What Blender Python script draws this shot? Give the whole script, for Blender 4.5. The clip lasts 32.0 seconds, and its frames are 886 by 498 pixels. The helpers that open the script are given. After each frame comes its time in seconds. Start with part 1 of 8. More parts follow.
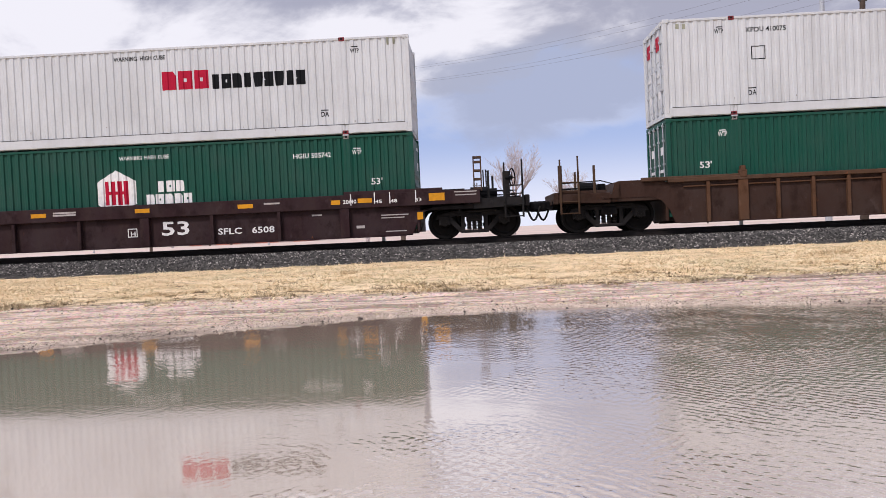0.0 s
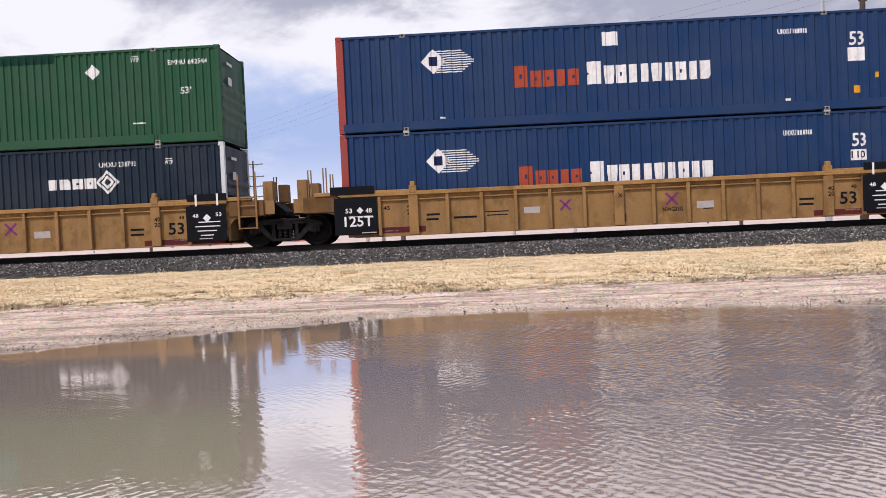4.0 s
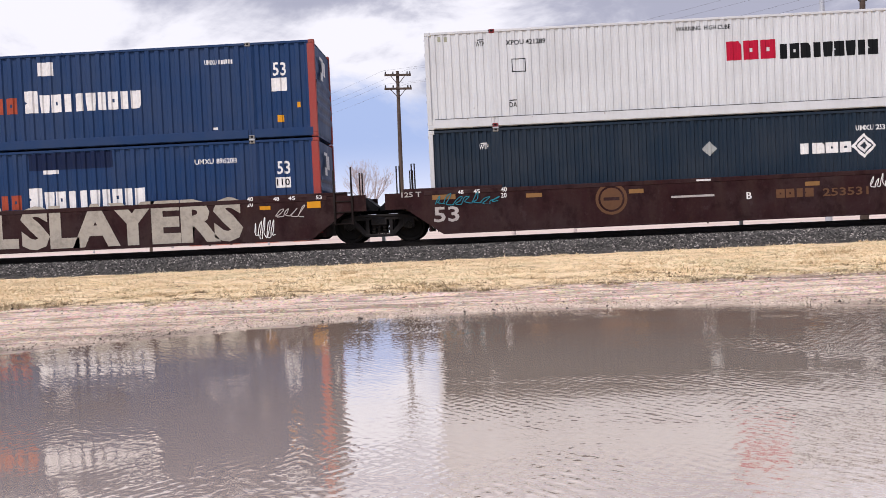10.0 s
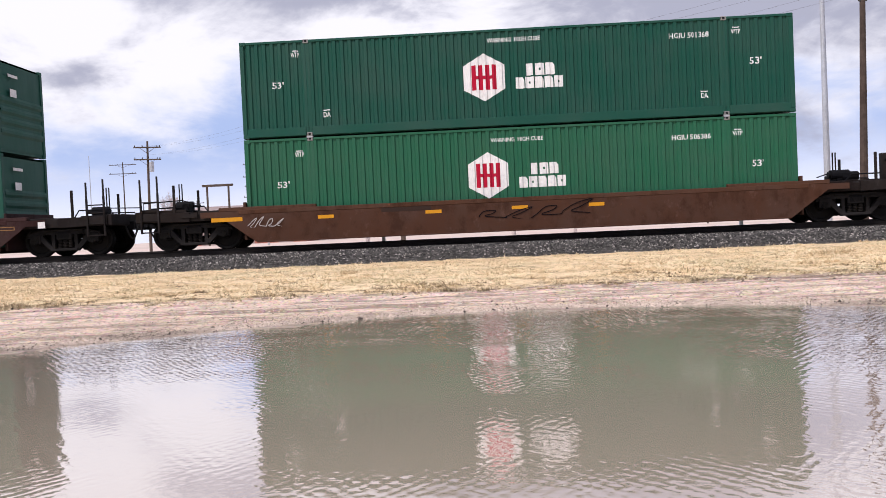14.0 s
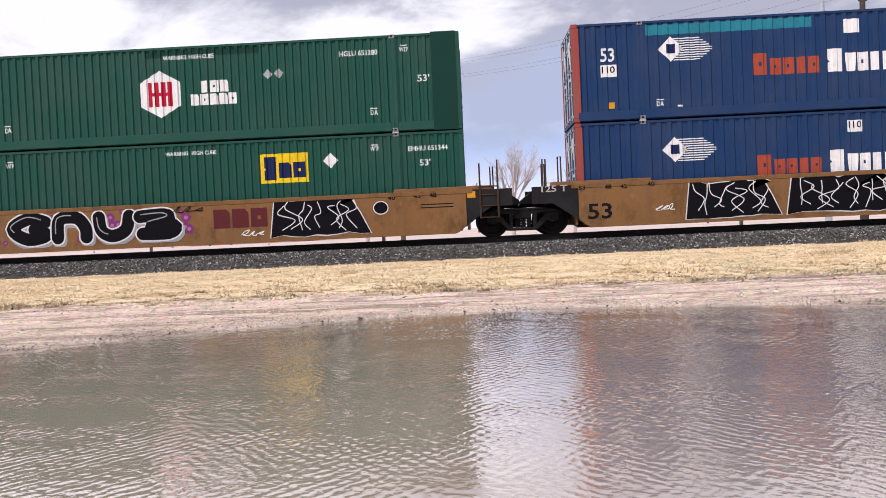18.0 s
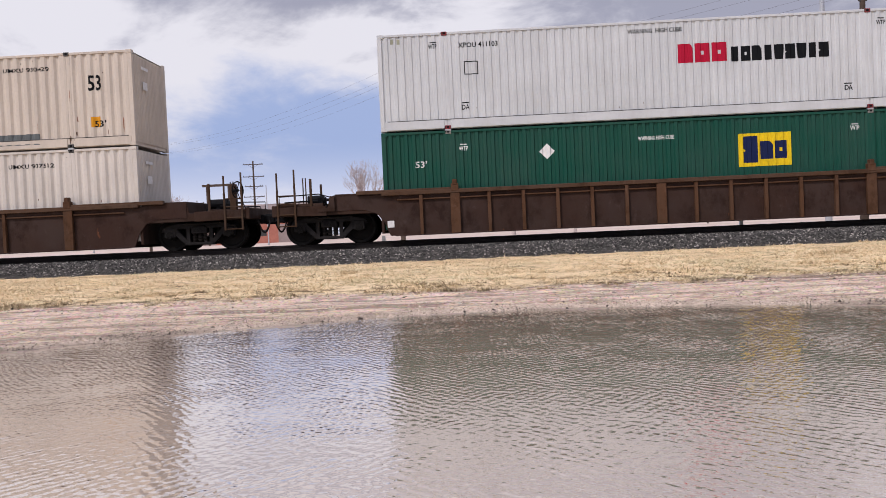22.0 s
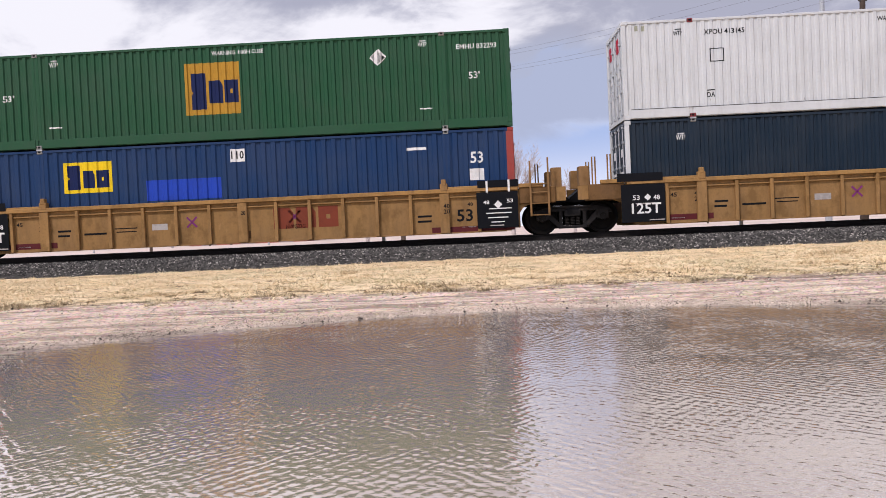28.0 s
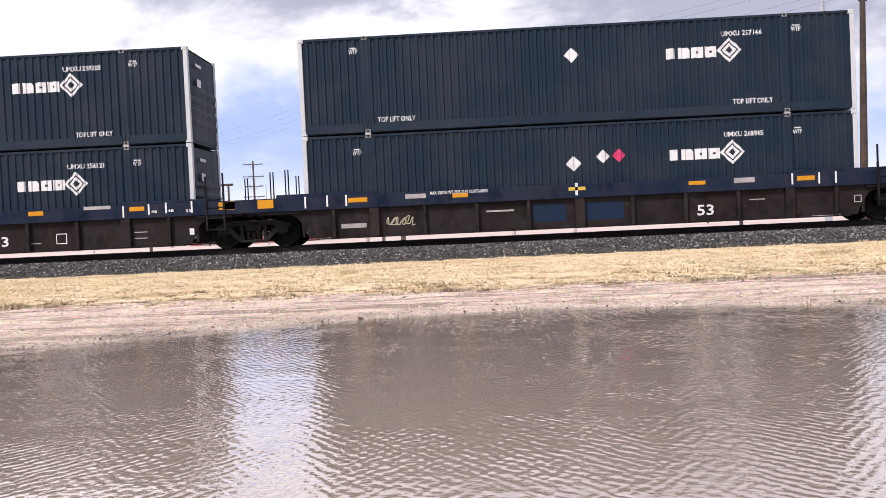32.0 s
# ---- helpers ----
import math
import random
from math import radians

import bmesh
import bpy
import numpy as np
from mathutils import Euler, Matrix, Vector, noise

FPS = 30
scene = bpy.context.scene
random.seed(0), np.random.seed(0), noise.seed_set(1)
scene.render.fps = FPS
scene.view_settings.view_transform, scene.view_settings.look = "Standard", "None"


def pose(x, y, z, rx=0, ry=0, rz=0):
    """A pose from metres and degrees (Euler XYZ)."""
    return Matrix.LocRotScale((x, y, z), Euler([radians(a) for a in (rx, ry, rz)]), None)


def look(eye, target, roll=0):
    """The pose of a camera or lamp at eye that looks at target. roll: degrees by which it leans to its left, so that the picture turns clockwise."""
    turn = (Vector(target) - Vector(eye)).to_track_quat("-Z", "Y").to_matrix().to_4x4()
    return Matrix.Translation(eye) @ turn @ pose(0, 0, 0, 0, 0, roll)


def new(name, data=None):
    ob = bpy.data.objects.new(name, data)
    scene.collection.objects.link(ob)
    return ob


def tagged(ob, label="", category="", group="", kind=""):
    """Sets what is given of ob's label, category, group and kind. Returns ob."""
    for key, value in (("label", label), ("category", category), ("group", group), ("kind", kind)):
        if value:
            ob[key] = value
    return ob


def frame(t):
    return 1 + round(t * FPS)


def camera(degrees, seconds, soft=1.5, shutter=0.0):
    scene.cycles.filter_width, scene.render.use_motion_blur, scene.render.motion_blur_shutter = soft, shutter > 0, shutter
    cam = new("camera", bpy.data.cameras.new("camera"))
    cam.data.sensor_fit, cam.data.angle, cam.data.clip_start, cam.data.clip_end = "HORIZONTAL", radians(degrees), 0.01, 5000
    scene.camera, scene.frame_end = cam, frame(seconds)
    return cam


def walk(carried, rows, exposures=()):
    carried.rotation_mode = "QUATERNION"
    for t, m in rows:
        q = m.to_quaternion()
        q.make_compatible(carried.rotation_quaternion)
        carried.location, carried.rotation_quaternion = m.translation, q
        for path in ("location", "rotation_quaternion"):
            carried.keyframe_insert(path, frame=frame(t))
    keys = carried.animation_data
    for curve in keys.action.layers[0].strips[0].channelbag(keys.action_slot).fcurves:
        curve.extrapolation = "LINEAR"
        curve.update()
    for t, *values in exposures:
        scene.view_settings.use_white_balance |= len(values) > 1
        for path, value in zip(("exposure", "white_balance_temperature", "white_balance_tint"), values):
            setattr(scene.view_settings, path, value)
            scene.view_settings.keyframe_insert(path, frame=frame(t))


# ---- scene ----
cam = camera(58.1, 32.0, soft=0.8)
# stops by which the film's exposure drifts
GAIN = ((0, -0.1), (1, -0.12), (2, -0.03), (5, -0.03), (7, -0.15), (9, -0.02), (10, 0.0), (11, -0.08), (13, 0.08), (16, -0.02), (18, 0.08), (20, -0.15), (21.5, -0.28), (23, -0.20), (25, -0.10), (27, -0.05), (29, -0.05), (31, 0.14), (32, 0.22))
STAND = pose(0, 0, 1.5, 88.6, 2.611, 2.114)
walk(cam, [(0.0, STAND), (32.0, STAND)], exposures=[(t, e, 6200, 18) for t, e in GAIN])

# ---- plan, in metres: the track runs along x ----
POOL = 0.43             # level of the water
RAIL = 1.216            # top of the rails
TRACK = 24.805          # centre line of the track
FACE = 23.51            # near side of the containers
LONG, WIDE, HIGH = 16.15, 2.59, 2.852
STEP = 2.878            # from one container to the one on top
FLOOR = RAIL + 0.345    # underside of the lower containers
TAU = math.tau


# the train's way falls short of an even run by this much, at these seconds
LAG_T = (0, 1.1, 2, 2.9, 3.3, 5.5, 6, 7.7, 9, 10, 10.8, 12.4, 13, 15.5, 16, 17.3, 19, 20.6, 22.2, 23, 24.2, 25, 26, 26.5, 28.5, 29.1, 30.8, 32)
LAG_X = (0, .17, .29, .42, .50, .58, .59, .80, .91, .63, .62, .88, .92, 1.0, 1.0, 1.04, 1.03, 1.05, 1.0, .92, .89, .82, .76, 1.0, 1.09, 1.09, 1.01, 1.01)


def travel(t):
    """How far the train has gone to the left after t seconds."""
    return 13.18673 * t - 0.00324 * (t - 16) ** 2 - float(np.interp(t, LAG_T, LAG_X))


# ---- daylight: bright broken cloud, veiled sun behind the camera ----
SUN_UP, SUN_TURN = 47.8, 216.0


def make_world():
    world = bpy.data.worlds.new("sky")
    scene.world = world
    world.use_nodes = True
    tr = world.node_tree
    tr.nodes.clear()
    L = tr.links.new
    out = tr.nodes.new("ShaderNodeOutputWorld")
    bg = tr.nodes.new("ShaderNodeBackground")
    L(bg.outputs[0], out.inputs[0])
    sky = tr.nodes.new("ShaderNodeTexSky")
    sky.sky_type = "NISHITA"
    sky.sun_disc = False
    sky.sun_elevation, sky.sun_rotation = radians(SUN_UP), radians(SUN_TURN)
    sky.air_density, sky.dust_density = 1.2, 1.5
    co = tr.nodes.new("ShaderNodeTexCoord")
    sep = tr.nodes.new("ShaderNodeSeparateXYZ")
    L(co.outputs["Generated"], sep.inputs[0])

    def math_(op, a, b=None, c=None, clamp=False):
        n = tr.nodes.new("ShaderNodeMath")
        n.operation, n.use_clamp = op, clamp
        for i, v in enumerate((a, b, c)):
            if v is None:
                continue
            if isinstance(v, (int, float)):
                n.inputs[i].default_value = v
            else:
                L(v, n.inputs[i])
        return n.outputs[0]

    def noise_(vec, scale, detail, rough, off, distort=0.0):
        mp = tr.nodes.new("ShaderNodeMapping")
        L(vec, mp.inputs[0])
        mp.inputs["Location"].default_value = off
        n = tr.nodes.new("ShaderNodeTexNoise")
        L(mp.outputs[0], n.inputs["Vector"])
        n.inputs["Scale"].default_value, n.inputs["Detail"].default_value = scale, detail
        n.inputs["Roughness"].default_value, n.inputs["Distortion"].default_value = rough, distort
        return n.outputs["Fac"]

    def mix_(f, a, b):
        n = tr.nodes.new("ShaderNodeMix")
        n.data_type = "RGBA"
        if isinstance(f, (int, float)):
            n.inputs[0].default_value = f
        else:
            L(f, n.inputs[0])
        for s, v in ((6, a), (7, b)):
            if isinstance(v, tuple):
                n.inputs[s].default_value = (*v, 1)
            else:
                L(v, n.inputs[s])
        return n.outputs[2]

    def ramp_(v, lo, hi):
        n = tr.nodes.new("ShaderNodeMapRange")
        n.interpolation_type = "SMOOTHSTEP"
        L(v, n.inputs[0])
        n.inputs[1].default_value, n.inputs[2].default_value = lo, hi
        return n.outputs[0]

    up = math_("MAXIMUM", sep.outputs[2], 0.0)
    puff = tr.nodes.new("ShaderNodeVectorMath")
    puff.operation = "MULTIPLY"
    L(co.outputs["Generated"], puff.inputs[0])
    puff.inputs[1].default_value = (1.0, 1.0, 2.1)
    big = noise_(puff.outputs[0], 2.6, 8, 0.52, CLOUD_A, 0.3)
    fine = noise_(puff.outputs[0], 8.0, 9, 0.60, CLOUD_B, 0.3)
    cover = math_("ADD", math_("MULTIPLY", big, 0.70), math_("MULTIPLY", fine, 0.30))
    # more cloud overhead, an open strip low down
    cover = math_("ADD", cover, math_("MULTIPLY", ramp_(up, 0.12, 0.25), 0.22))
    mask = ramp_(cover, 0.51, 0.67)
    # cloud bases: grey, heaviest in one low bank
    turned = tr.nodes.new("ShaderNodeVectorMath")
    turned.operation = "SUBTRACT"
    L(co.outputs["Generated"], turned.inputs[0])
    turned.inputs[1].default_value = BANK
    flat_ = tr.nodes.new("ShaderNodeVectorMath")
    flat_.operation = "MULTIPLY"
    L(turned.outputs[0], flat_.inputs[0])
    flat_.inputs[1].default_value = (1.0, 1.0, 2.6)
    dist = tr.nodes.new("ShaderNodeVectorMath")
    dist.operation = "LENGTH"
    L(flat_.outputs[0], dist.inputs[0])
    bank = math_("ADD", ramp_(dist.outputs["Value"], 0.26, 0.05), math_("MULTIPLY", math_("SUBTRACT", fine, 0.5), 1.4))
    bank = ramp_(bank, 0.25, 0.85)
    shade = noise_(puff.outputs[0], 3.4, 8, 0.55, CLOUD_C, 0.4)
    shade = math_("ADD", shade, math_("MULTIPLY", sep.outputs[0], 0.16))
    shade = math_("ADD", shade, math_("MULTIPLY", math_("SUBTRACT", fine, 0.5), 0.35))
    grey = ramp_(shade, 0.44, 0.62)
    cloud = mix_(grey, (0.95, 0.95, 0.95), (0.44, 0.455, 0.53))
    cloud = mix_(bank, cloud, (0.46, 0.50, 0.60))
    mask = math_("MAXIMUM", mask, math_("MULTIPLY", bank, 0.75))
    tint = tr.nodes.new("ShaderNodeMix")
    tint.data_type, tint.blend_type = "RGBA", "MULTIPLY"
    tint.inputs[0].default_value = 1.0
    L(sky.outputs[0], tint.inputs[6])
    tint.inputs[7].default_value = (0.12, 0.12, 0.14, 1)
    haze = mix_(ramp_(up, 0.01, 0.12), (0.86, 0.90, 0.98), (0.43, 0.55, 0.80))
    haze = mix_(ramp_(up, 0.18, 0.45), haze, tint.outputs[2])
    col = mix_(mask, haze, cloud)
    L(col, bg.inputs[0])
    bg.inputs[1].default_value = 1.0
    return world


CLOUD_A, CLOUD_B, CLOUD_C = (3.1, 1.7, 0.0), (0.4, 5.2, 1.0), (7.3, 2.2, 0.5)
BANK = (0.10, 0.975, 0.165)
make_world()
sun = new("sun", bpy.data.lights.new("sun", "SUN"))
sun.data.energy, sun.data.angle, sun.data.color = 2.75, radians(10), (1.0, 0.93, 0.85)
sun.matrix_world = look((-22, -30, 41), (0, 0, 0))

# ---- materials ----
MATS = {}


class Tree:
    """Short hand for a node tree."""

    def __init__(self, name):
        self.mat = bpy.data.materials.new(name)
        self.mat.use_nodes = True
        self.t = self.mat.node_tree
        self.bsdf = self.t.nodes["Principled BSDF"]
        self.co = self.t.nodes.new("ShaderNodeTexCoord")
        self.info = self.t.nodes.new("ShaderNodeObjectInfo")

    def put(self, value, socket):
        if isinstance(value, (int, float)):
            socket.default_value = value
        elif isinstance(value, tuple):
            socket.default_value = (*value, 1) if len(value) == 3 and socket.type == "RGBA" else value
        else:
            self.t.links.new(value, socket)

    def space(self, stretch=(1, 1, 1), shift=0.0, space="Object"):
        m = self.t.nodes.new("ShaderNodeMapping")
        self.put(self.co.outputs[space], m.inputs[0])
        m.inputs["Scale"].default_value = stretch
        if shift:
            mul = self.math("MULTIPLY", self.info.outputs["Random"], shift)
            self.put(mul, m.inputs["Location"])
        return m.outputs[0]

    def noise(self, vec, scale, detail=4, rough=0.55, out="Fac"):
        n = self.t.nodes.new("ShaderNodeTexNoise")
        self.put(vec, n.inputs["Vector"])
        n.inputs["Scale"].default_value, n.inputs["Detail"].default_value, n.inputs["Roughness"].default_value = scale, detail, rough
        return n.outputs[out]

    def voronoi(self, vec, scale, out="Distance"):
        n = self.t.nodes.new("ShaderNodeTexVoronoi")
        self.put(vec, n.inputs["Vector"])
        n.inputs["Scale"].default_value = scale
        return n.outputs[out]

    def math(self, op, a, b=0.0, clamp=False):
        n = self.t.nodes.new("ShaderNodeMath")
        n.operation, n.use_clamp = op, clamp
        self.put(a, n.inputs[0])
        self.put(b, n.inputs[1])
        return n.outputs[0]

    def ramp(self, v, lo, hi, a=0.0, b=1.0):
        n = self.t.nodes.new("ShaderNodeMapRange")
        n.interpolation_type = "SMOOTHSTEP"
        self.put(v, n.inputs[0])
        for i, x in zip((1, 2, 3, 4), (lo, hi, a, b)):
            n.inputs[i].default_value = x
        return n.outputs[0]

    def mix(self, f, a, b, blend="MIX"):
        n = self.t.nodes.new("ShaderNodeMix")
        n.data_type, n.blend_type = "RGBA", blend
        self.put(f, n.inputs[0])
        self.put(a, n.inputs[6])
        self.put(b, n.inputs[7])
        return n.outputs[2]

    def axis(self, i, space="Object"):
        s = self.t.nodes.new("ShaderNodeSeparateXYZ")
        self.put(self.co.outputs[space], s.inputs[0])
        return s.outputs[i]

    def bump(self, height, strength=0.3, distance=0.01):
        n = self.t.nodes.new("ShaderNodeBump")
        n.inputs["Strength"].default_value, n.inputs["Distance"].default_value = strength, distance
        self.put(height, n.inputs["Height"])
        self.put(n.outputs[0], self.bsdf.inputs["Normal"])

    def done(self, color=None, rough=None, metal=None, spec=None):
        for value, key in ((color, "Base Color"), (rough, "Roughness"), (metal, "Metallic"), (spec, "Specular IOR Level")):
            if value is not None:
                self.put(value, self.bsdf.inputs[key])
        return self.mat


def paint(name, color, rough=0.5, dirt=0.25, rust=0.0, grime=(0.16, 0.13, 0.10), spec=0.2, worn=False):
    """Weathered paint on steel: faded patches, rain streaks, road dust and, if asked, rust spots."""
    if name in MATS:
        return MATS[name]
    k = Tree(name)
    cloud = k.noise(k.space((1, 1, 1), 30), 0.7, 5)
    streak = k.noise(k.space((2.6, 2.6, 0.42), 17), 1.0, 7, 0.66)
    grain = k.noise(k.space((1, 1, 1), 9), 14, 4)
    faded = tuple(min(1, c * 0.88 + 0.012) for c in color)
    col = k.mix(k.ramp(cloud, 0.35, 0.7), color, faded)
    dirty = k.math("MULTIPLY", k.ramp(streak, 0.42, 0.78), dirt)
    col = k.mix(dirty, col, grime)
    col = k.mix(k.math("MULTIPLY", k.ramp(grain, 0.45, 0.8), dirt * 0.5), col, grime)
    if worn:
        blotch = k.noise(k.space((1.0, 1.0, 0.7), 51), 1.9, 7, 0.68)
        col = k.mix(k.math("MULTIPLY", k.ramp(blotch, 0.47, 0.66), 0.75), col, tuple(c * 0.55 for c in color))
        chalky = k.noise(k.space((1.3, 1.3, 0.9), 77), 2.7, 7, 0.70)
        col = k.mix(k.math("MULTIPLY", k.ramp(chalky, 0.57, 0.70), 0.35), col, tuple(min(1, c * 1.35 + 0.03) for c in color))
    if rust:
        spots = k.ramp(k.noise(k.space((2.2, 2.2, 0.8), 40), 1.6, 7, 0.65), 0.74 - 0.16 * rust, 0.80 - 0.1 * rust)
        col = k.mix(spots, col, (0.17, 0.065, 0.03))
    k.bump(k.math("ADD", k.math("MULTIPLY", cloud, 2.0), grain), 0.12, 0.01)
    MATS[name] = k.done(col, k.ramp(streak, 0.3, 0.8, rough - 0.04, rough + 0.18), spec=spec)
    return MATS[name]


def plain(name, color, rough=0.7, metal=0.0, vary=0.2, scale=6.0):
    if name in MATS:
        return MATS[name]
    k = Tree(name)
    n = k.noise(k.space((1, 1, 1), 11), scale, 6, 0.6)
    m = k.noise(k.space((1, 1, 1), 23), scale * 0.17, 4, 0.6)
    dark = tuple(c * (1 - vary) for c in color)
    lite = tuple(min(1, c * (1 + vary)) for c in color)
    col = k.mix(k.ramp(k.math("ADD", k.math("MULTIPLY", n, 0.5), k.math("MULTIPLY", m, 0.5)), 0.35, 0.65), dark, lite)
    k.bump(n, 0.25, 0.01)
    MATS[name] = k.done(col, rough, metal, 0.12)
    return MATS[name]


def ground_material():
    k = Tree("dry_ground")
    y, x = k.axis(1), k.axis(0)
    wob = k.noise(k.space((0.35, 0.9, 1)), 0.8, 6, 0.6)
    edge = k.math("ADD", y, k.math("MULTIPLY", k.math("SUBTRACT", wob, 0.5), 2.2))
    fine = k.noise(k.space(), 16, 8, 0.7)
    peb = k.voronoi(k.space(), 22, "Color")
    mid = k.noise(k.space(), 2.2, 6, 0.6)
    tracks = k.noise(k.space((0.11, 2.5, 1)), 1.4, 6, 0.70)
    dirt = k.mix(k.ramp(mid, 0.3, 0.7), (0.57, 0.435, 0.34), (0.78, 0.61, 0.49))
    dirt = k.mix(k.ramp(tracks, 0.51, 0.57, 0.0, 0.9), dirt, (0.25, 0.185, 0.15))
    dirt = k.mix(k.ramp(tracks, 0.42, 0.30, 0.0, 0.7), dirt, (0.72, 0.58, 0.51))
    dirt = k.mix(k.ramp(fine, 0.47, 0.68, 0.0, 0.8), dirt, (0.19, 0.14, 0.115))
    dirt = k.mix(k.ramp(k.noise(k.space(), 34, 4, 0.6), 0.52, 0.66, 0.0, 0.7), dirt, (0.82, 0.69, 0.585))
    blot = k.noise(k.space((0.55, 1.5, 1)), 2.6, 7, 0.72)
    dirt = k.mix(k.ramp(blot, 0.50, 0.62, 0.0, 0.72), dirt, (0.29, 0.215, 0.165))
    dirt = k.mix(0.18, dirt, peb, "OVERLAY")
    straw = k.mix(k.ramp(mid, 0.3, 0.7), (0.66, 0.50, 0.31), (0.88, 0.71, 0.47))
    straw = k.mix(k.ramp(fine, 0.48, 0.70, 0.0, 0.75), straw, (0.30, 0.21, 0.12))
    clump = k.noise(k.space((0.8, 1.5, 1)), 2.6, 7, 0.72)
    straw = k.mix(k.ramp(clump, 0.55, 0.63, 0.0, 0.9), straw, (0.24, 0.175, 0.11))
    col = k.mix(k.ramp(edge, 12.8, 13.35), dirt, straw)
    seam = k.math("MULTIPLY", k.ramp(edge, 12.3, 12.8), k.ramp(edge, 13.9, 13.05))
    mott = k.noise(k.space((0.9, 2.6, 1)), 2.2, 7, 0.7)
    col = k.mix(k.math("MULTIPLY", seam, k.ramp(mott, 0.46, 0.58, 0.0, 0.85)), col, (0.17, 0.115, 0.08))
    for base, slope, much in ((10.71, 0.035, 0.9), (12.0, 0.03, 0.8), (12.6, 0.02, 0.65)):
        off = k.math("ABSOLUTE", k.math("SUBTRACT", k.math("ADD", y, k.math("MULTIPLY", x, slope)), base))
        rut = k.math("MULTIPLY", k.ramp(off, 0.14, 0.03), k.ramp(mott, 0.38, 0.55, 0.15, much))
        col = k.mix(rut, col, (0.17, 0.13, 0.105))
    wet = k.ramp(k.axis(2), POOL + 0.05, POOL + 0.006)
    col = k.mix(k.math("MULTIPLY", wet, 0.55), col, (0.13, 0.105, 0.085))
    far = k.mix(k.ramp(k.noise(k.space((0.02, 0.05, 1)), 1.0, 6, 0.6), 0.4, 0.65), (0.62, 0.50, 0.45), (0.54, 0.45, 0.39))
    col = k.mix(k.ramp(y, 27, 31), col, far)
    k.bump(k.math("ADD", fine, k.math("MULTIPLY", mid, 1.5)), 0.6, 0.03)
    return k.done(col, k.ramp(wet, 0, 1, 0.95, 0.45), spec=0.25)


def water_material():
    """Silty water: pale mud below, a strong sheen above; two crossing trains of short ripples where the gusts run."""
    k = Tree("muddy_water")
    gust = k.noise(k.space((0.30, 0.45, 1)), 1.0, 4, 0.6)
    sway = k.math("MULTIPLY", k.math("SUBTRACT", gust, 0.5), 9.0)
    x, y = k.math("ADD", k.axis(0), sway), k.math("ADD", k.axis(1), sway)
    early = k.math("MULTIPLY", k.ramp(x, -1.2, 0.8), k.ramp(y, 15.0, 11.0))
    side = k.ramp(x, 2.8, 4.8, 0.0, 0.9)
    late = k.ramp(y, 16.0, 20.0)
    rough = k.math("MAXIMUM", k.math("MAXIMUM", early, side), late)
    bands = k.ramp(k.noise(k.space((0.10, 0.55, 1)), 1.3, 3, 0.55), 0.48, 0.62, 0.05, 0.26)
    patch = k.ramp(k.noise(k.space((0.5, 0.9, 1)), 1.7, 3, 0.6), 0.3, 0.7, 0.7, 1.25)
    rough = k.math("MULTIPLY", k.math("MAXIMUM", rough, bands), patch)

    def along(angle, stretch):
        m = k.t.nodes.new("ShaderNodeMapping")
        m.vector_type = "TEXTURE"
        k.put(k.co.outputs["Object"], m.inputs[0])
        m.inputs["Rotation"].default_value = (0, 0, radians(angle))
        m.inputs["Scale"].default_value = (1, stretch, 1)
        return m.outputs[0]

    def train(angle, length, bend):
        w = k.t.nodes.new("ShaderNodeTexWave")
        w.wave_type, w.bands_direction = "BANDS", "X"
        k.put(along(angle, 1.0), w.inputs["Vector"])
        for key, value in (("Scale", 0.314 / length), ("Distortion", bend), ("Detail", 2.0), ("Detail Scale", 1.7), ("Detail Roughness", 0.55)):
            w.inputs[key].default_value = value
        return w.outputs["Fac"]

    def fade(seed, scale):
        return k.ramp(k.noise(along(seed, 1.6), scale, 2, 0.5), 0.35, 0.65, 0.25, 1.1)

    # heights in centimetres
    h = k.math("MULTIPLY", k.math("MULTIPLY", train(38, 0.064, 4.2), fade(10, 1.9)), 0.115)
    h = k.math("ADD", h, k.math("MULTIPLY", k.math("MULTIPLY", train(141, 0.067, 4.2), fade(75, 2.3)), 0.105))
    h = k.math("ADD", h, k.math("MULTIPLY", train(70, 0.11, 5.0), 0.05))
    h = k.math("ADD", h, k.math("MULTIPLY", k.noise(along(60, 1.5), 19.0, 3, 0.55), 0.27))
    h = k.math("MULTIPLY", h, k.math("MULTIPLY", rough, 0.95))
    h = k.math("ADD", h, k.math("MULTIPLY", k.noise(along(20, 1.6), 22.0, 3, 0.6), 0.035))
    h = k.math("ADD", h, k.math("MULTIPLY", k.noise(along(60, 1.5), 1.2, 2, 0.5), 0.16))
    bump = k.t.nodes.new("ShaderNodeBump")
    bump.inputs["Strength"].default_value, bump.inputs["Distance"].default_value = 1.0, 0.01
    k.put(h, bump.inputs["Height"])
    k.put(bump.outputs[0], k.bsdf.inputs["Normal"])
    silt = k.mix(k.noise(k.space((0.3, 0.5, 1)), 0.8, 3), (0.435, 0.338, 0.258), (0.50, 0.392, 0.30))
    k.bsdf.inputs["IOR"].default_value = 1.33
    k.done(silt, 0.03)
    sheen = k.t.nodes.new("ShaderNodeBsdfGlossy")
    sheen.inputs["Roughness"].default_value = 0.06
    sheen.inputs["Color"].default_value = (0.97, 0.97, 0.98, 1)
    k.put(bump.outputs[0], sheen.inputs["Normal"])
    face = k.t.nodes.new("ShaderNodeLayerWeight")
    face.inputs["Blend"].default_value = 0.5
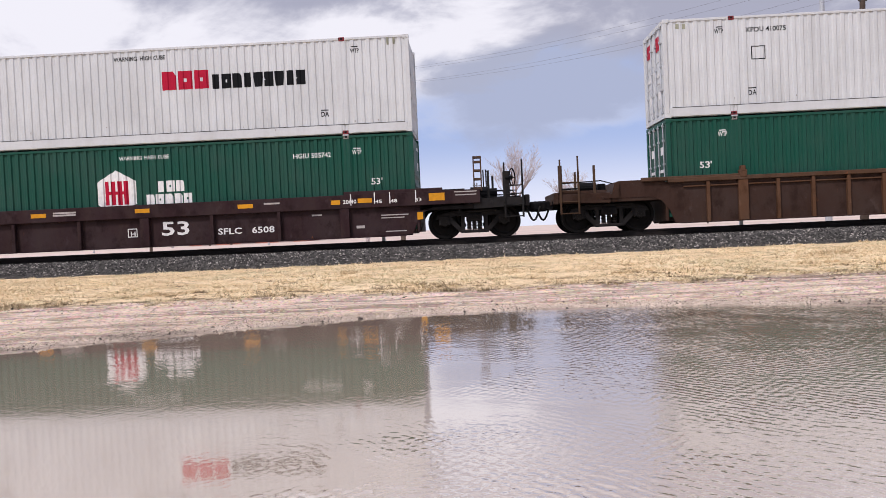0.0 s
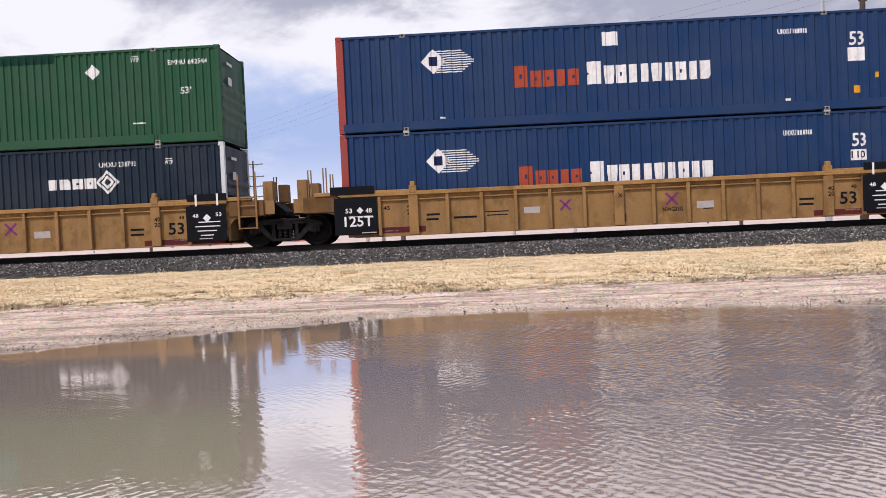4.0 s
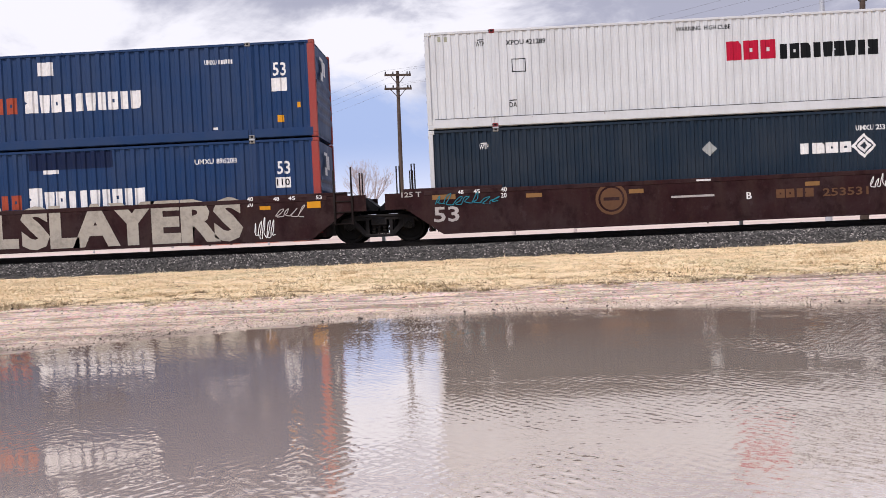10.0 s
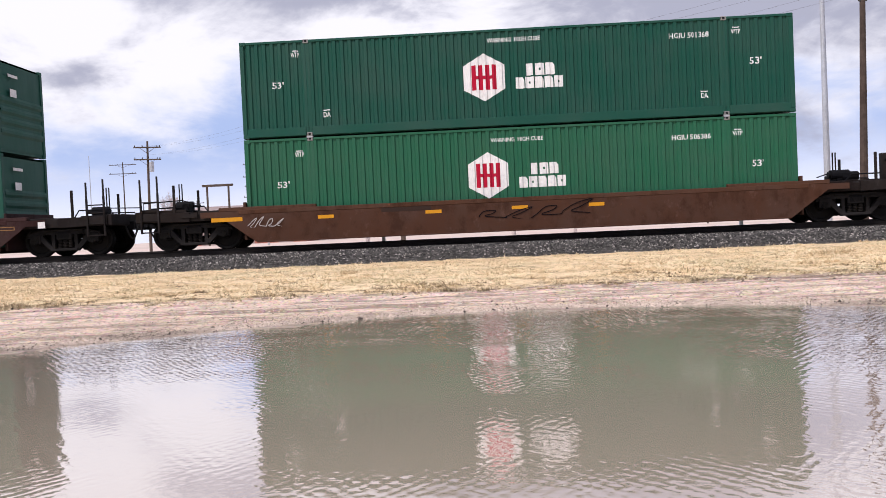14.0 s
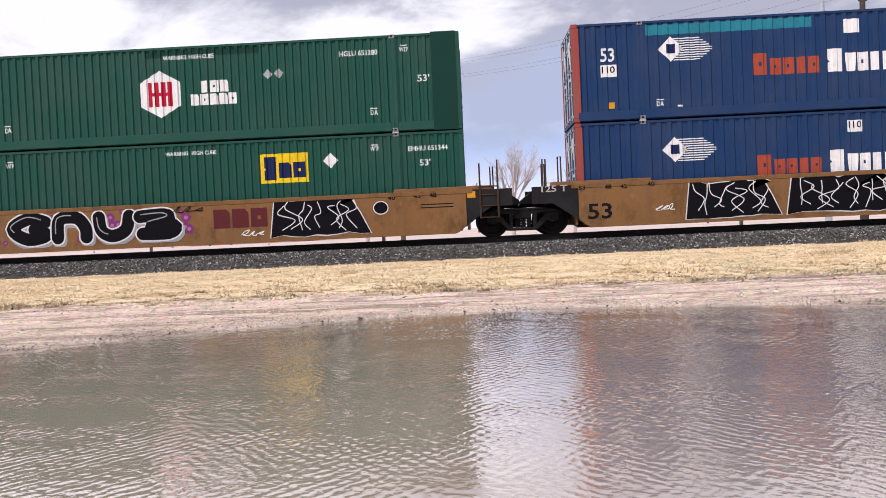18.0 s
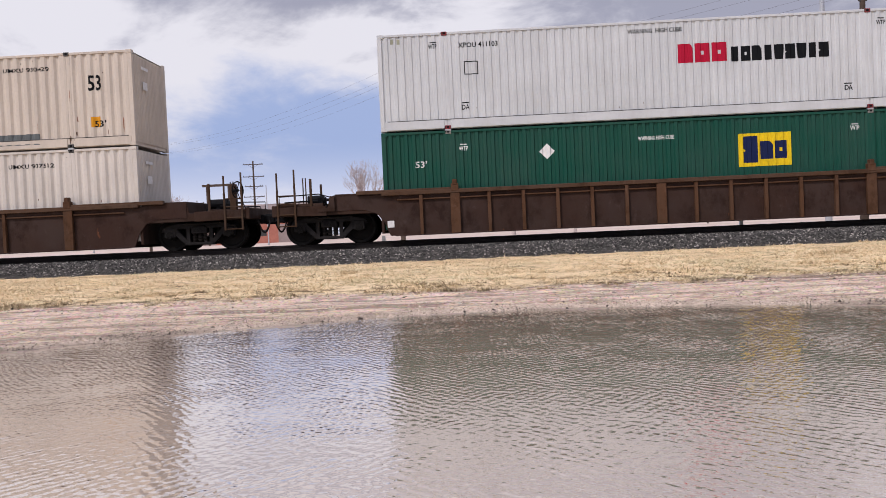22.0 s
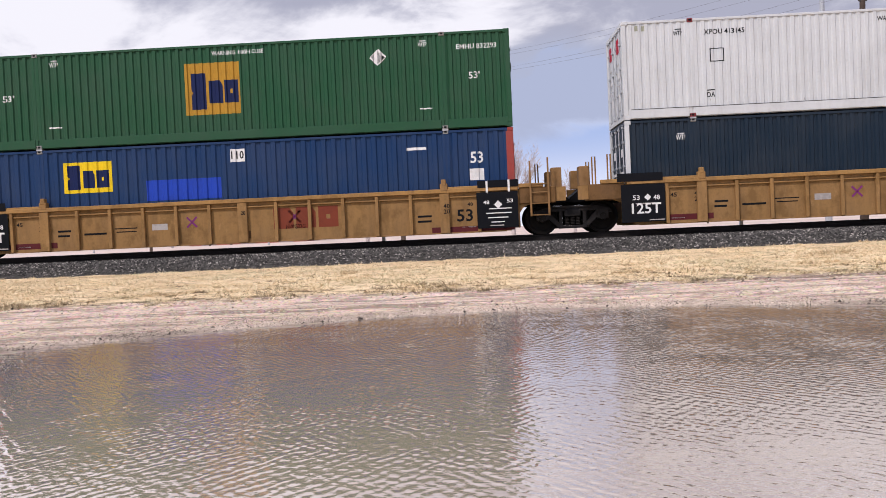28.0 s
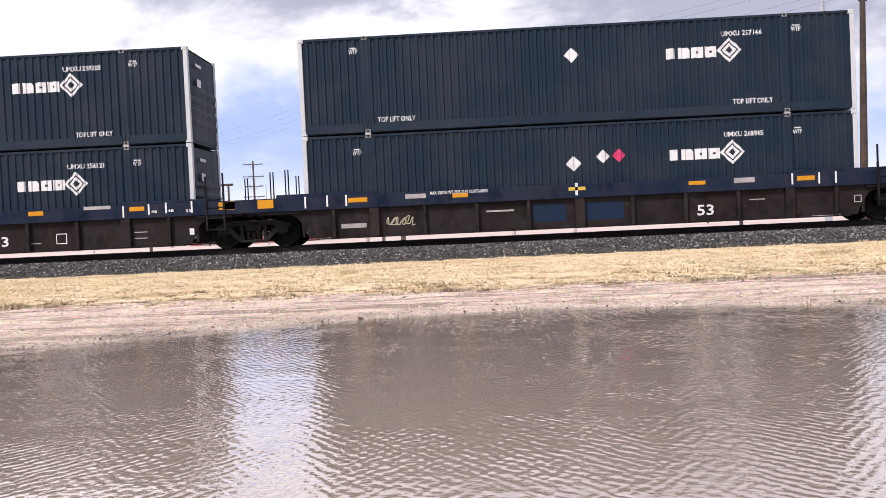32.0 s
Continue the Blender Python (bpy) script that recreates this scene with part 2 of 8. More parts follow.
    k.put(bump.outputs[0], face.inputs["Normal"])
    both = k.t.nodes.new("ShaderNodeMixShader")
    k.put(k.ramp(face.outputs["Facing"], 0.2, 0.94, 0.05, 0.58), both.inputs[0])
    k.put(k.bsdf.outputs[0], both.inputs[1])
    k.put(sheen.outputs[0], both.inputs[2])
    k.put(both.outputs[0], k.t.nodes["Material Output"].inputs["Surface"])
    return k.mat


GRAVEL = plain("ballast_stone", (0.060, 0.057, 0.054), 0.9, 0, 0.45, 14)
STEEL = plain("rail_steel", (0.022, 0.019, 0.018), 0.6, 0.2, 0.3, 3)
TIMBER = plain("creosoted_timber", (0.025, 0.02, 0.017), 0.9, 0, 0.3, 8)
BLACK = plain("grimy_black_steel", (0.006, 0.006, 0.0075), 0.75, 0.0, 0.4, 5)
WHEELS = plain("worn_wheel_steel", (0.009, 0.008, 0.0075), 0.65, 0.1, 0.3, 5)
POLEWOOD = plain("weathered_pole_wood", (0.085, 0.064, 0.052), 0.9, 0, 0.3, 5)
GALV = plain("galvanised_steel", (0.45, 0.47, 0.50), 0.5, 0.5, 0.12, 4)

# ---- builders ----
def mesh_of(name, bm, mat, smooth=False):
    me = bpy.data.meshes.new(name)
    bm.normal_update()
    bm.to_mesh(me)
    bm.free()
    if mat:
        me.materials.append(mat)
    if smooth:
        me.polygons.foreach_set("use_smooth", [True] * len(me.polygons))
    return me


def raw(name, verts, faces, mat):
    me = bpy.data.meshes.new(name)
    me.from_pydata(verts, [], faces)
    me.update()
    if mat:
        me.materials.append(mat)
    return me


def hang(name, me, parent, at=(0, 0, 0), label="", turn=None):
    """One mesh object under a thing or a part."""
    ob = new(name, me)
    ob.parent = parent
    ob.location = at
    if turn:
        ob.rotation_euler = [radians(a) for a in turn]
    if label:
        tagged(ob, label)
    return ob


def part(name, bm, mat, parent, label="", at=(0, 0, 0)):
    return hang(name, mesh_of(name, bm, mat), parent, at, label)


def box(bm, x0, y0, z0, x1, y1, z1, bevel=0.0):
    """A box between two corners, with its edges eased."""
    new_ = bmesh.ops.create_cube(bm, size=1)["verts"]
    for v in new_:
        v.co = Vector(((x0 + x1) / 2 + v.co.x * (x1 - x0), (y0 + y1) / 2 + v.co.y * (y1 - y0), (z0 + z1) / 2 + v.co.z * (z1 - z0)))
    if bevel:
        edges = list({e for v in new_ for e in v.link_edges})
        bmesh.ops.bevel(bm, geom=edges, offset=bevel, segments=1, affect="EDGES")
    return bm


def boxed(*args, bevel=0.0):
    return box(bmesh.new(), *args, bevel=bevel)


def prism(bm, outline, axis, a, b):
    """A plate: an outline in the two other axes, thick from a to b along axis."""
    def at(u, v, w):
        return {0: (w, u, v), 1: (u, w, v), 2: (u, v, w)}[axis]
    lo = [bm.verts.new(at(u, v, a)) for u, v in outline]
    hi = [bm.verts.new(at(u, v, b)) for u, v in outline]
    n = len(outline)
    bm.faces.new(lo)
    bm.faces.new(list(reversed(hi)))
    for i in range(n):
        bm.faces.new((lo[i], hi[i], hi[(i + 1) % n], lo[(i + 1) % n]))
    bmesh.ops.recalc_face_normals(bm, faces=bm.faces)
    return bm


def rod(bm, a, b, r, r2=None, sides=8):
    """A round bar from a to b."""
    a, b = Vector(a), Vector(b)
    d = b - a
    m = Matrix.Translation((a + b) / 2) @ d.to_track_quat("Z", "Y").to_matrix().to_4x4()
    bmesh.ops.create_cone(bm, cap_ends=True, segments=sides, radius1=r, radius2=r if r2 is None else r2, depth=d.length, matrix=m)
    return bm


def bar(bm, points, r, sides=6):
    """A bent round bar through the points, as one tube."""
    pts = [Vector(p) for p in points]
    side, rings = None, []
    for i, p in enumerate(pts):
        way = (pts[min(i + 1, len(pts) - 1)] - pts[max(i - 1, 0)]).normalized()
        if side is None:
            side = way.orthogonal().normalized()
        side = (side - way * side.dot(way)).normalized()
        up = way.cross(side)
        rings.append([bm.verts.new(p + (side * math.cos(TAU * k / sides) + up * math.sin(TAU * k / sides)) * r) for k in range(sides)])
    for a, b in zip(rings, rings[1:]):
        for k in range(sides):
            bm.faces.new((a[k], a[(k + 1) % sides], b[(k + 1) % sides], b[k]))
    bm.faces.new(list(reversed(rings[0])))
    bm.faces.new(rings[-1])
    return bm


def thing(name, label, category, group="", at=None):
    ob = new(name)
    ob.empty_display_size = 0.3
    if at:
        ob.location = at
    return tagged(ob, label, category, group)

# ---- ground, water and track ----
def shore(x):
    """Far edge of the pool, as y."""
    off = abs(x - 0.64)
    bow = 10.13 - 0.0771 * off ** 2 + 0.000786 * off ** 3.4
    return max(bow, 6.4) + 0.09 * noise.noise((x * 1.3, 3.3, 0)) + 0.045 * noise.noise((x * 4.3, 7.1, 0)) + 0.02 * noise.noise((x * 13.0, 2.1, 0))


RUTS = ((10.71, -0.035), (12.0, -0.03), (12.6, -0.02))   # wheel ruts: y at x 0, slope


def lie(x, y):
    """Height of the ground."""
    s = shore(max(-18.0, min(18.0, x)))
    rough = 0.022 * noise.noise((x * 1.1, y * 1.1, 5.0)) + 0.010 * noise.noise((x * 5, y * 5, 1.0))
    side = abs(x) - 20.0
    if y < 2.3:
        z = POOL + min(0.14, (2.3 - y) * 0.09)
    elif y < s:
        z = POOL - 0.35 * min(1.0, (y - 2.3) * 0.4, (s - y) * 0.2)
    else:
        z = np.interp(y, (s, s + 0.28, 13.3, 21.9, 22.6, 27.4, 29.0, 45.0), (POOL, POOL + 0.035, 0.50, 0.66, 0.72, 0.72, 0.66, 0.62))
        rough *= min(1.0, (y - s) * 1.0)
        for base, slope in RUTS:
            d = (y - base - slope * x) / 0.13
            if abs(d) < 3 and y < 13.4:
                rough += (-0.035 * math.exp(-d * d) + 0.022 * math.exp(-(abs(d) - 1.7) ** 2 * 2)) * min(1.0, (y - s) * 1.4)
    if side > 0:
        z = max(z, POOL + min(0.2, side * 0.06 - 0.1)) if y < s else z
    if y > 28:
        rough *= 0.3
    return float(z + rough)


def make_ground():
    xs = np.concatenate([-np.geomspace(4000, 14, 30), np.linspace(-13, 13, 240), np.geomspace(14, 4000, 30)])
    ys = np.concatenate([-np.geomspace(3000, 1, 18), np.linspace(0, 6, 14), np.linspace(6.1, 14, 140), np.linspace(14.1, 22.2, 60), np.linspace(22.6, 34, 24), np.geomspace(36, 4500, 34)])
    verts = [(x, y, lie(x, y)) for y in ys for x in xs]
    n = len(xs)
    faces = [(j * n + i, j * n + i + 1, (j + 1) * n + i + 1, (j + 1) * n + i) for j in range(len(ys) - 1) for i in range(n - 1)]
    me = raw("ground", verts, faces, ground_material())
    me.polygons.foreach_set("use_smooth", [True] * len(faces))
    return tagged(new("ground", me), "flat dry dirt ground with a rutted gravel track", "ground", kind="structure")


def make_water():
    me = raw("pool_water", [(x, y, POOL) for y in (0.0, 56.0) for x in (-40.0, 44.0)], [(0, 1, 3, 2)], water_material())
    return tagged(new("pool_water", me), "shallow muddy rainwater pool, wind ripples on it", "water", kind="structure")


ground = make_ground()
water = make_water()


def make_track():
    # ballast bank: one swept body, stones over it
    line = [(21.5, 0.5), (21.85, 0.70), (22.6, 0.92), (23.15, RAIL - 0.20), (26.45, RAIL - 0.20), (27.0, 0.95), (28.2, 0.5)]
    span = np.linspace(-260, 260, 105)
    verts = [(x, y + 0.06 * noise.noise((x, y * 3, 0)), z) for x in span for y, z in line]
    n = len(line)
    faces = [(i * n + j, (i + 1) * n + j, (i + 1) * n + j + 1, i * n + j + 1) for i in range(len(span) - 1) for j in range(n - 1)]
    bank = tagged(new("ballast_bank", raw("ballast_bank", verts, faces, GRAVEL)), "grey crushed stone ballast bank", "ballast", kind="structure")
    rng = random.Random(4)
    vs, fs = [], []
    for _ in range(21000):
        x, y = rng.uniform(-16, 16), rng.uniform(21.6, 23.5)
        z = float(np.interp(y, [p[0] for p in line], [p[1] for p in line])) + 0.004
        r = rng.uniform(0.018, 0.045)
        if y < 22.0 and rng.random() < 0.55:
            continue
        base = len(vs)
        a = rng.uniform(0, 6.28)
        for q in range(4):
            vs.append((x + r * rng.uniform(0.7, 1.2) * math.cos(a + q * 1.57), y + r * rng.uniform(0.7, 1.2) * math.sin(a + q * 1.57), z + rng.uniform(-0.3, 0.3) * r))
        vs.append((x + rng.uniform(-0.3, 0.3) * r, y, z + r * rng.uniform(0.6, 1.1)))
        fs += [(base + q, base + (q + 1) % 4, base + 4) for q in range(4)]
    tagged(new("ballast_stones", raw("ballast_stones", vs, fs, ballast_material())), "loose grey ballast stones", "stones", kind="stuff")
    # rails
    prof = [(-0.07, -0.17), (0.07, -0.17), (0.07, -0.155), (0.012, -0.135), (0.012, -0.045), (0.036, -0.035), (0.036, -0.008), (0.028, 0), (-0.028, 0), (-0.036, -0.008), (-0.036, -0.035), (-0.012, -0.045), (-0.012, -0.135), (-0.07, -0.155)]
    me = mesh_of("rail", prism(bmesh.new(), prof, 0, -260, 260), STEEL)
    for side in (-0.755, 0.755):
        r = tagged(new("rail", me), "brown steel running rail with a worn head", "rail", "rails of the track", "structure")
        r.location = (0, TRACK + side, RAIL)
    tie = mesh_of("sleeper", boxed(-0.115, -1.3, -0.11, 0.115, 1.3, 0.0, bevel=0.01), TIMBER)
    bed = tagged(new("sleepers"), "dark timber sleepers half sunk in ballast", "sleepers", kind="structure")
    bed.location = (0, TRACK, RAIL - 0.175)
    for i in range(100):
        hang("sleeper", tie, bed, ((i - 49.5) * 0.54, rng.uniform(-0.03, 0.03), rng.uniform(-0.005, 0.004)))


def ballast_material():
    k = Tree("loose_stone")
    geo = k.t.nodes.new("ShaderNodeNewGeometry")
    isl = geo.outputs["Random Per Island"]
    col = k.mix(k.ramp(isl, 0.1, 0.9), (0.012, 0.0115, 0.011), (0.15, 0.142, 0.134))
    col = k.mix(k.ramp(isl, 0.88, 0.92), col, (0.40, 0.37, 0.34))
    return k.done(col, 0.9)


make_track()


def island_material(name, dark, light, odd, rough=0.9, fleck=None):
    k = Tree(name)
    geo = k.t.nodes.new("ShaderNodeNewGeometry")
    isl = geo.outputs["Random Per Island"]
    patch = k.noise(k.space((0.5, 0.9, 1)), 1.2, 4, 0.6)
    col = k.mix(k.math("ADD", k.math("MULTIPLY", isl, 0.5), k.math("MULTIPLY", k.ramp(patch, 0.36, 0.62), 0.5)), dark, light)
    col = k.mix(k.ramp(isl, 0.88, 0.9), col, odd)
    if fleck:
        # dark flecks in the straw, more of them towards the dirt track
        fleck_noise = k.noise(k.space((1.1, 2.0, 1)), 2.4, 5, 0.7)
        low = k.ramp(k.axis(1), 16.0, 12.8, 0.0, 0.09)
        col = k.mix(k.ramp(k.math("ADD", fleck_noise, low), 0.56, 0.62, 0.0, 0.92), col, fleck)
        pale = k.noise(k.space((0.22, 0.5, 1)), 1.3, 4, 0.6)
        col = k.mix(k.ramp(pale, 0.5, 0.64, 0.0, 0.4), col, (0.60, 0.57, 0.38))
    return k.done(col, rough, spec=0.2)


def make_grass():
    """Dry verge grass: short bent blades in uneven tufts."""
    rng = random.Random(11)
    vs, fs = [], []
    for _ in range(230000):
        y = 12.3 + 9.85 * rng.random() ** 1.15
        x = rng.uniform(-1, 1) * (0.58 * y + 0.8)
        thick = 0.9 * noise.noise((x * 0.7, y * 1.2, 2.0)) + 1.3 * noise.noise((x * 3.2, y * 3.8, 4.0)) + 0.5 * noise.noise((x * 9.0, y * 9.0, 6.0))
        edge = min((y - 13.0 - 0.8 * noise.noise((x * 0.7, 1.0, 9.0))) * 0.7, (22.1 - y) * 0.9, 0.5)
        if thick + edge < rng.uniform(-0.1, 0.5):
            continue
        h = rng.uniform(0.012, 0.034) * (0.9 + 1.1 * max(0, thick)) * (2.2 if rng.random() < 0.04 else 1.0)
        a, lean = rng.uniform(0, TAU), rng.uniform(0.3, 2.6)
        w = rng.uniform(0.006, 0.015)
        z = lie(x, y) - 0.004
        dx, dy = math.cos(a) * w, math.sin(a) * w
        n = len(vs)
        vs += [(x - dx, y - dy, z), (x + dx, y + dy, z), (x + math.cos(a + 1.3) * h * lean, y + math.sin(a + 1.3) * h * lean, z + h)]
        fs.append((n, n + 1, n + 2))
    mat = island_material("dry_grass", (0.66, 0.51, 0.32), (0.97, 0.83, 0.58), (0.50, 0.44, 0.26), fleck=(0.19, 0.14, 0.085))
    tagged(new("dry_grass", raw("dry_grass", vs, fs, mat)), "short straw-coloured dry grass along the track", "grass", kind="stuff")


def make_pebbles():
    rng = random.Random(12)
    vs, fs = [], []
    for _ in range(42000):
        x = rng.uniform(-8.2, 8.2)
        s = shore(x)
        y = s + rng.random() ** 1.25 * (13.5 - s)
        r = rng.uniform(0.004, 0.013) * (2.0 if rng.random() < 0.02 else 1.0)
        z, n, a = lie(x, y), len(vs), rng.uniform(0, TAU)
        for q in range(4):
            k = r * rng.uniform(0.7, 1.25)
            vs.append((x + k * math.cos(a + q * 1.57), y + k * math.sin(a + q * 1.57), z - 0.003))
        vs.append((x, y, z + r * rng.uniform(0.5, 0.9)))
        fs += [(n + q, n + (q + 1) % 4, n + 4) for q in range(4)]
    for _ in range(900):
        # clods along the ruts and the water
        x = rng.uniform(-8.2, 8.2)
        base, slope = rng.choice(RUTS)
        y = shore(x) + 0.05 + rng.random() * 0.3 if rng.random() < 0.4 else base + slope * x + rng.gauss(0, 0.16)
        if y < shore(x) + 0.04:
            continue
        r = rng.uniform(0.012, 0.030)
        z, n, a = lie(x, y), len(vs), rng.uniform(0, TAU)
        for q in range(5):
            k = r * rng.uniform(0.7, 1.3)
            vs.append((x + k * math.cos(a + q * 1.257), y + k * math.sin(a + q * 1.257), z - 0.003))
        vs.append((x, y, z + r * rng.uniform(0.5, 1.1)))
        fs += [(n + q, n + (q + 1) % 5, n + 5) for q in range(5)]
    for _ in range(17000):
        x = rng.uniform(-8.2, 8.2)
        y = shore(x) + 0.03 + abs(rng.gauss(0, 0.16))
        r = rng.uniform(0.005, 0.016) * (2.2 if rng.random() < 0.015 else 1.0)
        z, n, a = lie(x, y), len(vs), rng.uniform(0, TAU)
        for q in range(4):
            k = r * rng.uniform(0.7, 1.25)
            vs.append((x + k * math.cos(a + q * 1.57), y + k * math.sin(a + q * 1.57), z - 0.003))
        vs.append((x, y, z + r * rng.uniform(0.6, 1.0)))
        fs += [(n + q, n + (q + 1) % 4, n + 4) for q in range(4)]
    mat = island_material("gravel_bits", (0.10, 0.08, 0.064), (0.76, 0.635, 0.535), (0.055, 0.045, 0.04))
    tagged(new("road_gravel", raw("road_gravel", vs, fs, mat)), "loose pinkish gravel on the dirt track", "gravel", kind="stuff")


def weed(x, y, spread, tall, seed, label):
    """A low dry weed clump."""
    rng = random.Random(seed)
    vs, fs = [], []
    for _ in range(120):
        a, r = rng.uniform(0, TAU), spread * math.sqrt(rng.random()) * 0.6
        px, py = math.cos(a) * r, math.sin(a) * r * 0.35
        h = tall * rng.uniform(0.35, 1.0) * (1 - 0.5 * (r / spread) ** 2)
        lx, ly = px + math.cos(a) * h * rng.uniform(0.2, 1.1), py + math.sin(a) * h * 0.5
        n = len(vs)
        vs += [(px - 0.006, py, 0), (px + 0.006, py, 0), (lx, ly, h)]
        fs.append((n, n + 1, n + 2))
    mat = MATS.get("dry_weed") or island_material("dry_weed", (0.34, 0.25, 0.14), (0.66, 0.50, 0.30), (0.36, 0.31, 0.17))
    MATS["dry_weed"] = mat
    ob = tagged(new("weed_clump", raw("weed_clump", vs, fs, mat)), label, "weed", "weeds on the verge")
    ob.location = (x, y, lie(x, y) - 0.01)


make_grass()
make_pebbles()
for i, (x, y, w, h) in enumerate(((7.86, 17.67, 0.75, 0.18), (2.85, 15.16, 0.42, 0.10), (-2.86, 18.05, 0.32, 0.13))):
    weed(x, y, w, h, 40 + i, "low brown dry weed clump in straw grass")

# ---- containers ----
BOXMESH = {}
MOVING = []     # (thing, x at time 0, y, z)
POST = {"pacer": 0.215}   # wide corner posts
P0, PEND = 0.13, 1.98     # corner post width, centre of the lifting posts


BROAD = 0.28     # the aged boxes have rounded flutes
FLAT = 0.233     # the white boxes have shallow ones
FAINT_FLUTE = 0.302   # and the slate ones hardly show them


def wave(x, pitch, deep=0.038):
    """Depth of the side sheet behind its outer lands."""
    u = (x / pitch) % 1.0
    if pitch == BROAD:
        return 0.046 * float(np.interp(u, (0, 0.16, 0.42, 0.58, 0.84, 1.0), (0, 0, 1, 1, 0, 0)))
    if pitch == FLAT:
        deep = 0.024
    elif pitch == FAINT_FLUTE:
        deep = 0.016
    return deep * float(np.interp(u, (0, 0.30, 0.42, 0.80, 0.92, 1.0), (0, 0, 1, 1, 0, 0)))


def sheet_x(pitch):
    """Where the side sheet folds, between the posts."""
    xs = []
    for a, b in ((P0, PEND - 0.10), (PEND + 0.10, LONG - PEND - 0.10), (LONG - PEND + 0.10, LONG - P0)):
        i = math.floor(a / pitch)
        while i * pitch < b:
            xs += [x for x in (i * pitch + f * pitch for f in ((0.0, 0.16, 0.42, 0.58, 0.84) if pitch == BROAD else (0.0, 0.30, 0.42, 0.80, 0.92))) if a < x < b]
            i += 1
        xs += [a, b]
    return sorted(xs)


def depth_at(x, pitch):
    for c in (PEND, LONG - PEND):
        if abs(x - c) <= 0.101:
            return 0.0
    return wave(x, pitch)


def container_meshes(kind, mats, pitch):
    """The shared meshes of one kind of container; local x along the train, y away from the pool."""
    body, post, sill, cast = mats
    m = {}
    xs = sheet_x(pitch)
    lo, hi = 0.26, HIGH - 0.075
    vs = [(x, 0.018 + depth_at(x, pitch), z) for x in xs for z in (lo, hi)]
    fs = [(2 * i, 2 * i + 2, 2 * i + 3, 2 * i + 1) for i in range(len(xs) - 1)]
    m["side_panel"] = raw("side_panel", vs, fs, body)
    m["far_panel"] = raw("side_panel", [(x, WIDE - y, z) for x, y, z in vs], [tuple(reversed(f)) for f in fs], body)
    # roof with shallow crossing flutes
    n = 54
    vs, fs = [], []
    for i in range(n + 1):
        x = 0.06 + (LONG - 0.12) * i / n
        vs += [(x, 0.05, HIGH - 0.03 + 0.012 * (i % 2)), (x, WIDE - 0.05, HIGH - 0.03 + 0.012 * (i % 2))]
    fs = [(2 * i, 2 * i + 2, 2 * i + 3, 2 * i + 1) for i in range(n)]
    m["roof_sheet"] = raw("roof_sheet", vs, fs, body)
    m["bottom_frame"] = mesh_of("bottom_frame", boxed(0.05, 0.06, 0.02, LONG - 0.05, WIDE - 0.06, 0.14), sill)
    m["top_rail"] = mesh_of("top_rail", boxed(P0, 0.004, HIGH - 0.085, LONG - P0, 0.07, HIGH - 0.012, bevel=0.008), sill)
    m["far_top_rail"] = mesh_of("top_rail", boxed(P0, WIDE - 0.07, HIGH - 0.085, LONG - P0, WIDE - 0.004, HIGH - 0.012, bevel=0.008), sill)
    low = bmesh.new()
    for a, b in ((P0, PEND - 0.10), (PEND + 0.10, LONG - PEND - 0.10), (LONG - PEND + 0.10, LONG - P0)):
        box(low, a, -0.004, 0.03, b, 0.07, 0.285, bevel=0.010)
    m["bottom_rail"] = mesh_of("bottom_rail", low, sill)
    # dark strip over the bottom rail: the ledge's shadow line, put in as colour
    m["rail_seam"] = mesh_of("rail_seam", boxed(P0 + 0.08, -0.006, 0.286, LONG - P0 - 0.08, 0.03, 0.300, bevel=0.003), plain("seam_shadow_line", (0.05, 0.045, 0.042), 0.9))
    m["far_bottom_rail"] = mesh_of("bottom_rail", boxed(P0, WIDE - 0.06, 0.03, LONG - P0, WIDE - 0.006, 0.28, bevel=0.008), sill)
    m["corner_post"] = mesh_of("corner_post", boxed(0, 0, 0.118, POST.get(kind, P0), 0.13, HIGH - 0.118, bevel=0.01), post)
    lift = bmesh.new()
    for a, b in ((-0.10, -0.022), (0.022, 0.10)):
        box(lift, a, 0.012, 0.03, b, 0.075, HIGH - 0.09, bevel=0.006)
    box(lift, -0.03, 0.034, 0.03, 0.03, 0.07, HIGH - 0.09)
    m["lift_post"] = mesh_of("lift_post", lift, body)
    c = bmesh.new()
    box(c, 0, 0, 0, 0.178, 0.162, 0.118, bevel=0.012)
    box(c, 0.055, -0.003, 0.035, 0.125, 0.02, 0.085)
    m["corner_casting"] = mesh_of("corner_casting", c, post)
    c = boxed(-0.085, -0.006, 0, 0.085, 0.16, 0.115, bevel=0.012)
    m["lift_casting"] = mesh_of("lift_casting", c, cast)
    c = boxed(-0.045, -0.010, 0.028, 0.045, 0.01, 0.10, bevel=0.012)
    box(c, -0.09, -0.009, 0.05, -0.065, 0.01, 0.085)
    m["casting_hole"] = mesh_of("casting_hole", c, BLACK)
    m["box_connector"] = mesh_of("box_connector", boxed(-0.09, -0.02, -0.02, 0.09, 0.12, STEP - HIGH - 0.001, bevel=0.004), GALV)
    # front wall (the end away from the doors): one folded sheet, upright folds on the aged boxes, lying folds on the others
    vs, fs = [], []
